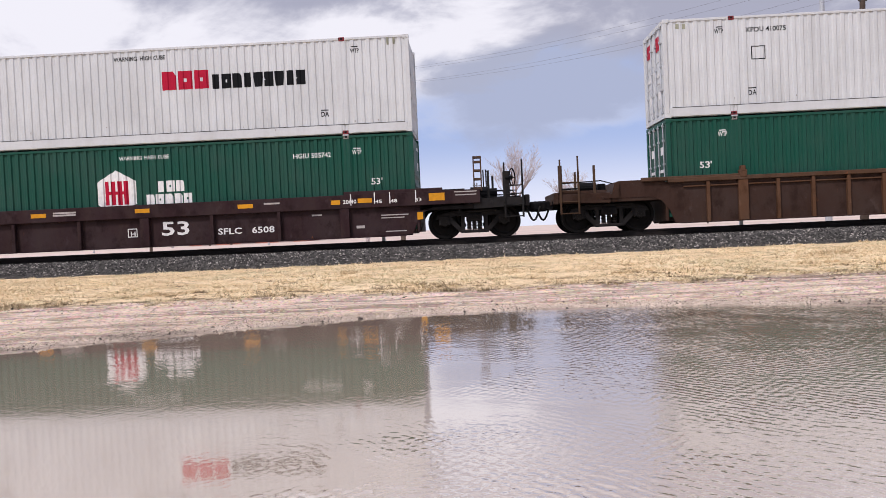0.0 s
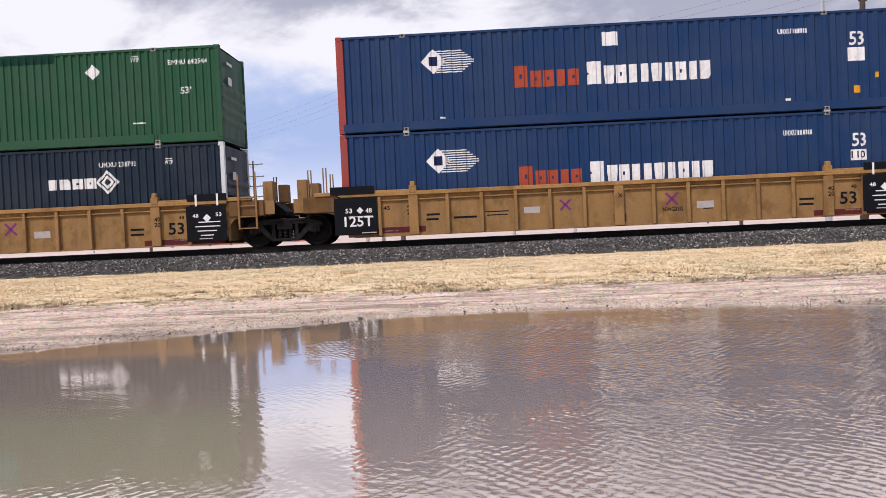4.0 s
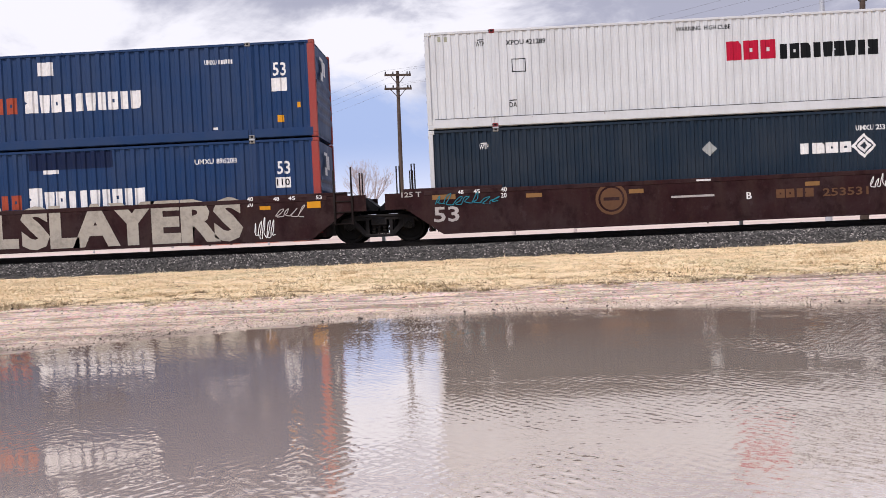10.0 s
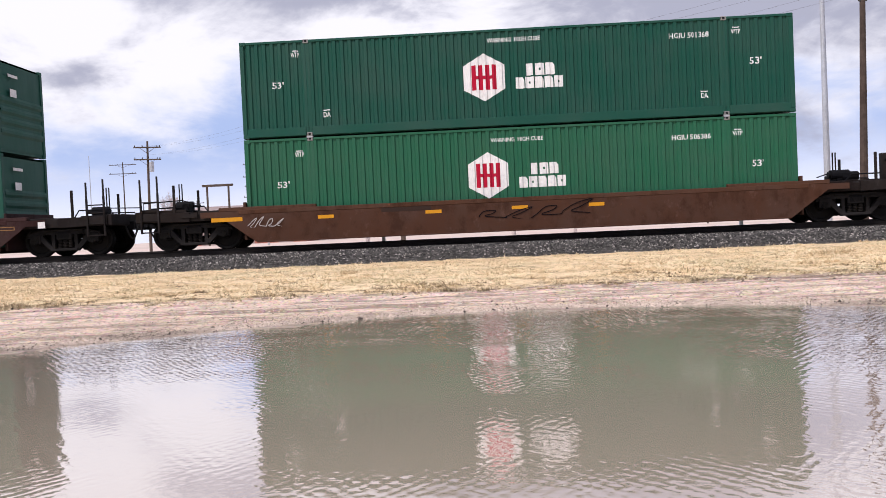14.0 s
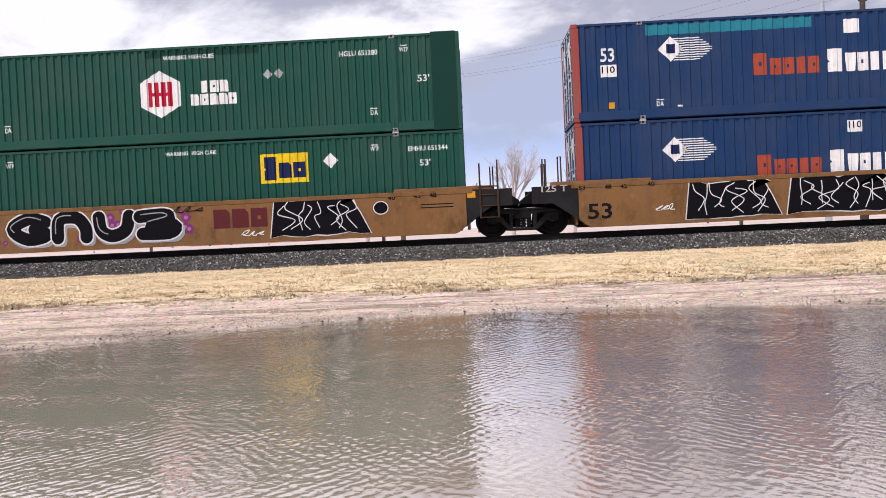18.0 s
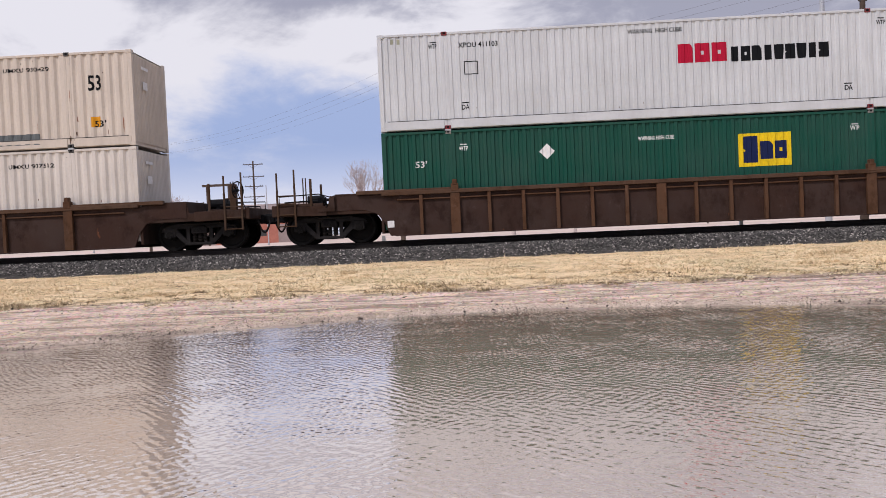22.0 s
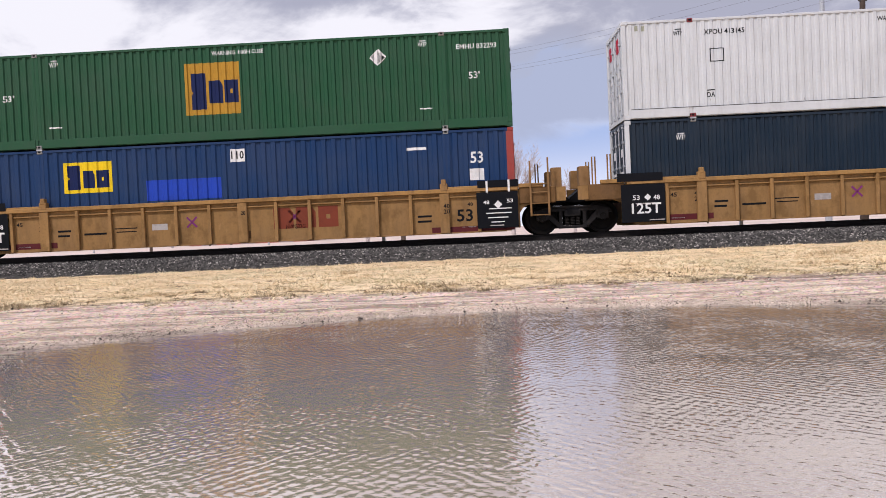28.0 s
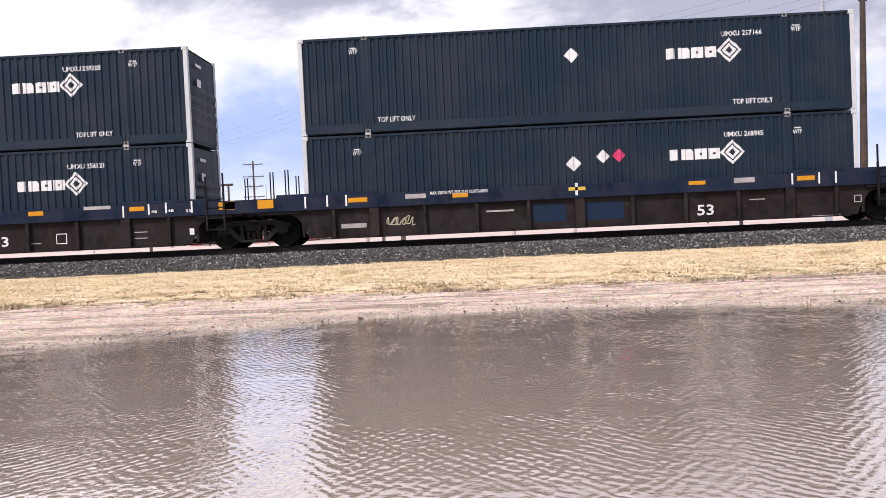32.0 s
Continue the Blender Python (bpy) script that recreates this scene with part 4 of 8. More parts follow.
    box(bm, -0.11, -0.06, 1.40, 0.11, 0.12, 1.62, bevel=0.015)
    box(bm, -0.07, -0.07, 1.56, 0.07, 0.10, 1.74, bevel=0.02)
    m["lock_box"] = mesh_of("lock_box", bm, c["rib"])
    # handbrake wheel on its stand
    bm = bmesh.new()
    n = 18
    ring = [(0.26 * math.cos(TAU * i / n), -0.04, 0.26 * math.sin(TAU * i / n)) for i in range(n + 1)]
    bar(bm, ring, 0.020, 5)
    for i in range(5):
        a = TAU * i / 5
        rod(bm, (0, 0, 0), (0.25 * math.cos(a), -0.04, 0.25 * math.sin(a)), 0.013, sides=5)
    rod(bm, (0, -0.05, 0), (0, 0.16, 0), 0.05)
    m["brake_wheel"] = mesh_of("brake_wheel", bm, BLACK)
    bm = boxed(-0.10, 0.05, 1.14, 0.10, 0.22, 1.95, bevel=0.02)
    m["brake_stand"] = mesh_of("brake_stand", bm, c["post"])
    bm = bmesh.new()
    rod(bm, (-0.28, 0, 0), (0.28, 0, 0), 0.15, sides=14)
    rod(bm, (-0.34, 0, 0), (-0.28, 0, 0), 0.10, sides=12)
    box(bm, -0.1, -0.1, -0.22, 0.1, 0.1, -0.1)
    m["air_tank"] = mesh_of("air_tank", bm, BLACK)
    # articulated end: pedestal arm that meets the neighbour over the shared truck
    bm = bmesh.new()
    prism(bm, [(-1.6, 0.93), (-0.9, 0.93), (-0.9, 1.30), (-1.25, 1.34), (-1.6, 1.06)], 1, -0.62, 0.62)
    m["articulation"] = mesh_of("articulation", eased(bm), BLACK)
    bm = boxed(-1.15, -SIDE + 0.03, 0.93, -0.1, SIDE - 0.03, 1.40, bevel=0.02)
    m["end_box"] = mesh_of("end_box", bm, deck)
    return m


CARMESH = {}
CARS = []


def well_car(kind, c, label, u, left, right):
    """A well car. left, right: 'C' a coupler end, 'A' an end that shares a truck with its neighbour."""
    if kind not in CARMESH:
        CARMESH[kind] = car_meshes(kind, c)
    m = CARMESH[kind]
    car = thing("well_car", label, "rail car", "well cars of the train")
    MOVING.append((car, u, TRACK, RAIL))
    CARS.append(car)
    smooth = kind in SMOOTH
    half = (0, 180)
    for turn in half:
        at = (0, 0, 0) if turn == 0 else (LONG, 0, 0)
        r = (0, 0, turn)
        hang("side_sheet", m["side_sheet"], car, at, turn=r)
        hang("top_chord", m["top_chord"], car, at, turn=r)
        hang("bottom_flange", m["bottom_flange"], car, at, turn=r)
        if kind == "tan":
            hang("end_sheet", m["end_sheet_left" + (left if turn == 0 else right)], car, at, turn=r)
            hang("end_sheet", m["end_sheet_right" + (right if turn == 0 else left)], car, at, turn=r)
        if "side_pipe" in m and turn == 0:
            hang("side_pipe", m["side_pipe"], car)
        if not smooth:
            if kind == "dark":
                spots = [(0.87, 0), (2.07, 1), (3.55, 0), (5.08, 0), (6.59, 0), (8.08, 1), (9.60, 0), (11.12, 0), (12.63, 0), (14.10, 1), (15.40, 0)]
            elif kind in ("plum", "brown_wide"):
                spots = [(2.1, 1), (4.1, 0), (6.1, 0), (8.08, 1), (10.1, 0), (12.1, 0), (14.05, 1)]
            else:
                spots = [(1.1, 0), (2.1, 1)] + [(2.1 + 0.996 * i, 1 if i == 6 else 0) for i in range(1, 12)] + [(14.05, 1), (15.05, 0)]
            for x, wide in spots:
                hang("rib", m["wide_rib" if wide else "rib"], car, (x if turn == 0 else LONG - x, 0, 0), turn=r)
        for end in (0, 1):
            x = 0 if end == 0 else LONG - 1.3
            hang("end_lip", m["end_lip"], car, (x if turn == 0 else LONG - x, 0, 0), turn=r)
        if kind not in ("dark", "tan", "fec", "rust", "maroon", "plum"):
            for x in (2.1, 14.05):
                hang("lock_box", m["lock_box"], car, (x if turn == 0 else LONG - x, (-SIDE + 0.03) if turn == 0 else (SIDE - 0.03), 0), turn=r)
    for i in range(6):
        hang("floor_beam", m["floor_beam"], car, (0.35 + i * (LONG - 0.7) / 5, 0, 0))
    for end, style in ((0, left), (1, right)):
        r = (0, 0, 180 * end)
        x0 = 0 if end == 0 else LONG
        d = -1 if end == 0 else 1
        hang("bulkhead", m["bulkhead"], car, (x0, 0, 0), turn=r)
        hang("centre_sill", m["centre_sill"], car, (x0, 0, 0), turn=r)
        if style == "C":
            hang("end_deck", m["end_deck"], car, (x0, 0, 0), turn=r)
            hang("platform", m["platform"], car, (x0, 0, 0), turn=r)
            hang("end_sill", m["end_sill"], car, (x0, 0, 0), turn=r)
            hang("coupler", m["coupler"], car, (x0, 0, 0), turn=r)
            hang("air_hose", m["air_hose"], car, (x0, 0, 0), turn=r)
            hang("uncoupling_lever", m["uncoupling_lever"], car, (x0, 0, 0), turn=r)
            hang("knee_plate", m["knee_plate"], car, (x0, 0, 0), turn=r)
            near = (x0 + d * 2.62, -SIDE + 0.04, 0) if end else (x0 - 3.14, -SIDE + 0.04, 0)
            if kind != "dark":
                hang("ladder", m["ladder"], car, near)
            for key in ("walkway", "brake_cylinder", "control_valve", "pipework"):
                hang(key, m[key], car, (x0, 0, 0), turn=r)
            if kind == "yellow":
                hang("high_deck", m["high_deck"], car, (x0, 0, 0), turn=r)
                hang("deck_skirt", m["deck_skirt"], car, (x0, 0, 0), turn=r)
            hang("hand_rail", m["hand_rail"], car, (x0 + d * (2.05 if end else 2.9), 1.1, 0))
            hang("stanchion", m["stanchion"], car, (x0 + d * 2.15, -SIDE + 0.10, 0))
            hang("stanchion", m["stanchion"], car, (x0 + d * 2.35, 1.3, 0))
            if kind != "maroon" and end == (0 if kind in ("yellow", "dark", "fec", "tan") else 1):
                k, low = (1.05, -0.12) if kind == "dark" else (2.70, 0.0)
                hang("brake_stand", m["brake_stand"], car, (x0 + d * k, -0.9, low))
                hang("brake_wheel", m["brake_wheel"], car, (x0 + d * k + 0.14, -0.9, 1.75 + low), turn=(0, 0, 68))
                hang("air_tank", m["air_tank"], car, (x0 + d * 1.9, 0.35, 1.42))
            if kind == "yellow":
                hang("guide_post", m["guide_post"], car, (x0 + d * 0.95, 0.9, -0.02))
            truck(car, x0 + d * 1.70)
        else:
            hang("end_box", m["end_box"], car, (x0, 0, 0), turn=r)
            hang("articulation", m["articulation"], car, (x0, 0, 0), turn=r)
            if kind == "yellow":
                for y in (-0.95, 0.95):
                    hang("guide_post", m["guide_post"], car, (x0 + d * 1.22, y, -0.02))
            if end == 1:
                hang("ladder", m["ladder"], car, (x0 + 0.42, -SIDE - 0.02, 0))
                truck(car, LONG + 1.66)
            else:
                hang("hand_rail", m["hand_rail"], car, (x0 - 0.55, -1.3, 0.1))
                hang("hand_rail", m["hand_rail"], car, (x0 - 1.0, -1.3, 0.05))
            hang("hand_rail", m["hand_rail"], car, (x0 + d * 0.8, 1.3, 0.1))
    return car


def car_paint(name, body, chord, deck, post, lip=None, rib=None, dirt=0.35, rust=0.2):
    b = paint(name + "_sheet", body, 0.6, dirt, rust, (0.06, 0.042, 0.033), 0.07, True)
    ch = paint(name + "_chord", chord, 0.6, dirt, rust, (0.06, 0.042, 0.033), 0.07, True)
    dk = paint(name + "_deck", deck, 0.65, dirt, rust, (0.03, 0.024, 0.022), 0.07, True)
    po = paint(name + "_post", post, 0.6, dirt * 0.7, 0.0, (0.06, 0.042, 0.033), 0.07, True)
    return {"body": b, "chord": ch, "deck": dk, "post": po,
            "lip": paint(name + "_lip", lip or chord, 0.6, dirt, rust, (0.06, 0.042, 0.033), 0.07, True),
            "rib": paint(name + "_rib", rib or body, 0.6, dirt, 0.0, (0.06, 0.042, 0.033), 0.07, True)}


CARKIND = {
    "plum": (car_paint("plum", (0.030, 0.015, 0.018), (0.029, 0.014, 0.017), (0.010, 0.009, 0.010), (0.010, 0.010, 0.011)), "dark plum well car with a deep side channel"),
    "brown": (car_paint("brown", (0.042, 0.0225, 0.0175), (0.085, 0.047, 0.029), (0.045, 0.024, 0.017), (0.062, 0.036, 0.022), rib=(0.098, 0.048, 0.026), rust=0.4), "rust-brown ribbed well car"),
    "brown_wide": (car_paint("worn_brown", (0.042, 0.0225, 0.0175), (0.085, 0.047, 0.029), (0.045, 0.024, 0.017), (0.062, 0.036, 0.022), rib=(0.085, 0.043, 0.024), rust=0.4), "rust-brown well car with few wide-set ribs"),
    "yellow": (car_paint("yellow", (0.295, 0.170, 0.066), (0.36, 0.205, 0.074), (0.16, 0.088, 0.036), (0.27, 0.152, 0.062), rib=(0.32, 0.183, 0.070), dirt=0.42, rust=0.2), "dusty yellow ribbed well car"),
    "maroon": (car_paint("maroon", (0.027, 0.010, 0.0115), (0.029, 0.011, 0.0125), (0.012, 0.009, 0.009), (0.015, 0.011, 0.011)), "smooth-sided maroon well car with graffiti"),
    "fec": (car_paint("oxide", (0.033, 0.0125, 0.0125), (0.037, 0.014, 0.014), (0.012, 0.009, 0.009), (0.012, 0.01, 0.01)), "smooth-sided oxide red well car"),
    "rust": (car_paint("ochre", (0.068, 0.030, 0.018), (0.078, 0.035, 0.02), (0.014, 0.01, 0.009), (0.013, 0.01, 0.01), rust=0.4), "smooth-sided rusty brown well car"),
    "tan": (car_paint("tan", (0.215, 0.110, 0.043), (0.205, 0.104, 0.041), (0.02, 0.015, 0.012), (0.05, 0.03, 0.02), dirt=0.28), "smooth-sided tan well car with graffiti"),
    "dark": (car_paint("umber", (0.021, 0.0155, 0.016), (0.009, 0.018, 0.042), (0.010, 0.010, 0.013), (0.010, 0.010, 0.011)), "dark umber well car with a blue top channel"),
}
ENDS = ["AC", "CC", "CA", "AA", "AC", "CA", "AA", "AC", "CC", "CC", "CA", "AA", "AC", "CC", "CC", "CC", "CA", "AA", "AC", "CA", "AA"]
for (u, low, up, kind), ends in zip(STACKS, ENDS):
    c, label = CARKIND[kind]
    w = well_car(kind, c, label, u, ends[0], ends[1])
    if kind == "plum":
        # tall pierced guide at the coupler end
        bm = bmesh.new()
        for x in (-0.13, 0.09):
            box(bm, x, -0.1, 1.40, x + 0.04, 0.1, 2.45, bevel=0.006)
        for z in (1.45, 1.72, 1.98, 2.24, 2.38):
            box(bm, -0.10, -0.09, z, 0.10, 0.09, z + 0.07, bevel=0.006)
        part("guide_tower", bm, paint("rusty_guide_paint", (0.06, 0.03, 0.018), 0.7, 0.4, 0.5), w, "tall pierced rusty guide post", (LONG + 1.85, -0.6, 0))

# coupler end of the third maroon car: side carried on over the truck, barrel tank and brake gear above
w, m = CARS[7], CARMESH["maroon"]
part("end_sheet", prism(bmesh.new(), [(LONG + 1.352, 0.90), (LONG + 2.30, 0.90), (LONG + 2.48, 1.02), (LONG + 2.48, 1.30), (LONG + 1.9, 1.42), (LONG + 1.352, 1.42)], 1, -SIDE, -SIDE + 0.03), CARKIND["maroon"][0]["body"], w)
bm = rod(bmesh.new(), (LONG + 1.18, -0.9, 1.80), (LONG + 1.76, -0.9, 1.80), 0.235, sides=18)
rod(bm, (LONG + 1.12, -0.9, 1.80), (LONG + 1.18, -0.9, 1.80), 0.16, 0.235, sides=18)
rod(bm, (LONG + 1.76, -0.9, 1.80), (LONG + 1.82, -0.9, 1.80), 0.235, 0.16, sides=18)
part("air_tank", bm, BLACK, w, "black barrel-shaped air tank")
bm = bmesh.new()
for x in (1.25, 1.60):
    box(bm, LONG + x, -1.05, 1.40, LONG + x + 0.06, -0.75, 1.62)
part("tank_bracket", bm, BLACK, w)
bm = bmesh.new()
for y in (-1.35, -0.75):
    prism(bm, [(LONG + 1.85, 1.42), (LONG + 2.55, 1.15), (LONG + 2.72, 1.15), (LONG + 2.72, 1.98), (LONG + 2.55, 1.98), (LONG + 2.45, 1.72)], 1, y, y + 0.03)
bar(bm, [(LONG + 1.85, -1.30, 1.62), (LONG + 2.15, -1.30, 1.70), (LONG + 1.95, -1.30, 1.86), (LONG + 2.2, -1.30, 1.88)], 0.02)
part("brake_bracket", bm, BLACK, w, "sloped black brake gear bracket")
part("brake_stand", boxed(LONG + 2.52, -1.30, 1.80, LONG + 2.76, -0.80, 2.20, bevel=0.04), BLACK, w)
hang("brake_wheel", m["brake_wheel"], w, (LONG + 2.86, -1.05, 2.06), turn=(0, 0, 78))
part("stanchion", rod(bmesh.new(), (LONG + 2.42, -1.30, 1.4), (LONG + 2.42, -1.30, 2.34), 0.03), BLACK, w)

# ---- paint marks, lettering and spray paint ----
def flat(name, color, rough=0.6, wear=0.25):
    """Marking paint: worn thin in specks."""
    if name in MATS:
        return MATS[name]
    k = Tree(name)
    n = k.noise(k.space((1, 1, 1), 13), 9, 5, 0.6)
    m = k.noise(k.space((1, 1, 1), 7), 1.3, 4, 0.6)
    worn = tuple(c * 0.62 + 0.008 for c in color)
    col = k.mix(k.math("MULTIPLY", k.ramp(k.math("ADD", k.math("MULTIPLY", n, 0.5), k.math("MULTIPLY", m, 0.5)), 0.42, 0.66), wear * 2), color, worn)
    MATS[name] = k.done(col, rough, spec=0.12 if max(color) > 0.02 else 0.04)
    return MATS[name]


INK = flat("black_marking", (0.010, 0.011, 0.013), wear=0.08)
INK2 = flat("dark_number_band", (0.03, 0.026, 0.022))
CHALK = flat("white_marking", (0.74, 0.74, 0.74))
TAPE = flat("grey_tape", (0.30, 0.31, 0.24))
CRIMSON = flat("crimson_marking", (0.40, 0.008, 0.035), wear=0.15)
MUSTARD = flat("faded_mustard", (0.42, 0.23, 0.03))
YELLOW = flat("yellow_sign", (0.75, 0.53, 0.01))
DEEPBLUE = flat("deep_blue_marking", (0.010, 0.018, 0.075))
RUSTRED = flat("orange_red_marking", (0.34, 0.065, 0.035))
AMBER = flat("amber_reflector", (0.62, 0.28, 0.015))
OCHREP = flat("ochre_patch", (0.24, 0.13, 0.05))
GOLD = flat("gold_marking", (0.66, 0.46, 0.07))
OLDGOLD = flat("old_gold_marking", (0.12, 0.06, 0.032))
PATCHGREEN = flat("dark_green_patch", (0.004, 0.038, 0.027))
PATCHBLUE = flat("dark_blue_patch", (0.006, 0.014, 0.05))
BLUEPATCH = flat("navy_patch", (0.012, 0.025, 0.055))
BRIGHTBLUE = flat("fresh_blue_patch", (0.02, 0.06, 0.42))
TEAL = flat("teal_patch", (0.01, 0.13, 0.11))
GREYPAINT = flat("grey_repaint", (0.11, 0.125, 0.13))
SLATEPAINT = flat("slate_repaint", (0.042, 0.055, 0.062))
UMBERPAINT = flat("umber_repaint", (0.035, 0.028, 0.028))
GREENGREY = flat("green_grey_repaint", (0.033, 0.055, 0.062))
SILVER = flat("silver_placard", (0.34, 0.36, 0.36))
FAINT = flat("grey_smear", (0.33, 0.31, 0.29))
FAINTW = flat("faint_white_marking", (0.42, 0.39, 0.38), wear=0.4)
FAINTDARK = flat("faint_dark_marking", (0.035, 0.02, 0.015))
PINK = flat("pink_placard", (0.65, 0.06, 0.16))
MAROONSTRIP = flat("maroon_strip", (0.10, 0.018, 0.022))
BRICKRED = flat("brick_red_marking", (0.19, 0.045, 0.025))
MUD = flat("mud_patch", (0.11, 0.06, 0.028))
BLACKPANEL = flat("black_panel_paint", (0.009, 0.010, 0.013), wear=0.08)
CREAMSPRAY = flat("cream_spray_paint", (0.38, 0.35, 0.30), wear=0.4)
TEALSPRAY = flat("teal_spray_paint", (0.02, 0.19, 0.26))
PURPLE = flat("purple_spray_paint", (0.19, 0.035, 0.15))
LILAC = flat("lilac_spray_paint", (0.34, 0.14, 0.30))
MISTBLUE = flat("mist_blue_spray_paint", (0.06, 0.22, 0.28))
SLATESPRAY = flat("slate_spray_paint", (0.02, 0.045, 0.06))
BLACKSPRAY = flat("black_spray_paint", (0.006, 0.006, 0.008), wear=0.08)
WHITESPRAY = flat("white_spray_paint", (0.62, 0.62, 0.64))
GREYSPRAY = flat("grey_spray_paint", (0.30, 0.30, 0.32))
CREAMEDGE = flat("pale_cream_spray_paint", (0.50, 0.47, 0.33))
RUSTRUN = flat("rust_run", (0.085, 0.036, 0.022), wear=0.3)
PALERUST = flat("pale_rust_run", (0.36, 0.20, 0.14), wear=0.4)
PINKSPRAY = flat("pale_pink_spray_paint", (0.50, 0.36, 0.34))

LETTERS = {}
DECALS = {}
PITCH = {}      # side sheet pitch of each container
KIND_OF = {}    # car kind of each car


def letters(s, bold=0.018):
    """Flat faces of a text, filling the unit square."""
    if s not in LETTERS:
        cu = bpy.data.curves.new("text", "FONT")
        cu.body, cu.resolution_u, cu.offset = s, 2, bold
        ob = bpy.data.objects.new("text", cu)
        me = bpy.data.meshes.new_from_object(ob)
        vs = np.array([v.co[:2] for v in me.vertices])
        lo, hi = vs.min(0), vs.max(0)
        vs = (vs - lo) / (hi - lo)
        LETTERS[s] = ([tuple(map(float, v)) for v in vs], [tuple(p.vertices) for p in me.polygons])
        bpy.data.objects.remove(ob)
        bpy.data.curves.remove(cu)
    return LETTERS[s]


def stick(b, name, key, shape, mat, x, z, w, h, lift=0.004, label=""):
    """Lay a flat shape (points and faces in the unit square) on the side of a container or car."""
    pitch = PITCH.get(b.name)
    if pitch is None:
        kind = KIND_OF[b.name]
        smooth = kind in SMOOTH
        zm = z + h / 2
        if smooth:
            y = -SIDE - (0.012 if zm > TOPS.get(kind, 1.43) - 0.13 else 0.0) - lift
        elif kind in ("dark", "plum"):
            y = (-SIDE - 0.01 if zm > 1.02 else -SIDE + 0.12) - lift
        elif mat is BLACKPANEL:
            y = -SIDE - 0.03
        elif kind == "yellow" and mat in (CHALK, FAINTW) and (x + w < 1.06 or x > 14.98):
            y = -SIDE - 0.03 - lift
        elif zm < 1.33 and w < 0.3 and min(abs(x + w / 2 - c) for c in (2.1, 8.08, 14.05)) < 0.1:
            y = -SIDE - 0.007 - lift
        else:
            y = (-SIDE - 0.02 if zm > 1.34 else -SIDE + 0.10) - lift
    full = (key, mat.name, round(x, 2), round(z, 2), round(w, 2), round(h, 2), pitch, None if pitch else round(y, 4), lift)
    if full not in DECALS:
        vs, fs = shape
        bm = bmesh.new()
        vv = [bm.verts.new((x + p[0] * w, p[2] if len(p) > 2 else 0, z + p[1] * h)) for p in vs]
        for f in fs:
            try:
                bm.faces.new([vv[i] for i in f])
            except ValueError:
                pass
        if pitch:
            xs = [v.co.x for v in bm.verts]
            lo, hi = min(xs), max(xs)
            for fold in SHEETX[pitch]:
                if lo < fold < hi:
                    bmesh.ops.bisect_plane(bm, geom=bm.verts[:] + bm.edges[:] + bm.faces[:], plane_co=(fold, 0, 0), plane_no=(1, 0, 0), dist=0.0005)
            for v in bm.verts:
                deep = depth_at(v.co.x, pitch)
                v.co.y = (0.018 + deep if 0.288 < v.co.z < HIGH - 0.085 else -0.004) - lift
                if PEND - 0.11 < v.co.x < PEND + 0.11 or PEND - 0.11 < LONG - v.co.x < PEND + 0.11:
                    v.co.y = min(v.co.y, 0.010 - lift)
        else:
            for v in bm.verts:
                v.co.y = y - v.co.y
        bm.normal_update()
        for f in bm.faces:
            if f.normal.y > 0:
                f.normal_flip()
        DECALS[full] = mesh_of(name, bm, mat)
    return hang(name, DECALS[full], b, label=label)


SQUARE = ([(0, 0), (1, 0), (1, 1), (0, 1)], [(0, 1, 2, 3)])


def T(b, s, x, z, w, h, mat):
    if s is None:
        for i in range(6):
            R(b, x + (i + (0.6 if i > 2 else 0)) * w / 6.6, z + h * 0.1, w / 9, h * 0.8, mat)
        return
    stick(b, "lettering", "t" + s, letters(s, 0.05 if h > 0.6 else 0.018), mat, x, z, w, h)


def R(b, x, z, w, h, mat):
    stick(b, "marking", "r", SQUARE, mat, x, z, w, h, 0.003)


def G(b, x, z, w, h, mat):
    stick(b, "repainted_panel", "r", SQUARE, mat, x, z, w, h, 0.002)


def rects(cells):
    vs, fs = [], []
    for x0, z0, x1, z1 in cells:
        n = len(vs)
        vs += [(x0, z0), (x1, z0), (x1, z1), (x0, z1)]
        fs.append((n, n + 1, n + 2, n + 3))
    return vs, fs


def O(b, x, z, w, h, mat):
    """A thin open frame."""
    k, q = min(0.2, 0.025 / w), min(0.2, 0.025 / h)
    stick(b, "marking", "o", rects([(0, 0, 1, q), (0, 1 - q, 1, 1), (0, q, k, 1 - q), (1 - k, q, 1, 1 - q)]), mat, x, z, w, h)


BLOCK = {
    "o": ([(0, 0), (1, 0), (1, 1), (0, 1), (.40, .40), (.60, .40), (.60, .60), (.40, .60)], [(0, 1, 5, 4), (1, 2, 6, 5), (2, 3, 7, 6), (3, 0, 4, 7)]),
    "l": ([(.14, 0), (.86, 0), (.86, 1), (.14, 1)], [(0, 1, 2, 3)]),
    "s": ([(0, 0), (1, 0), (1, 1), (0, 1), (0, .55), (.16, .46), (0, .40)], [(0, 1, 5, 6), (1, 2, 5), (2, 3, 4, 5)]),
    "x": ([(0, 0), (1, 0), (1, .76), (.80, 1), (0, 1)], [(0, 1, 2, 3, 4)]),
    "t": ([(.10, 0), (.90, 0), (1, .6), (1, 1), (0, 1), (0, .6)], [(0, 1, 2, 3, 4, 5)]),
    "n": ([(0, 0), (.8, 0), (1, .2), (1, 1), (0, 1)], [(0, 1, 2, 3, 4)]),
    ".": ([(.2, 0), (.8, 0), (.8, .7), (.2, .7)], [(0, 1, 2, 3)]),
}


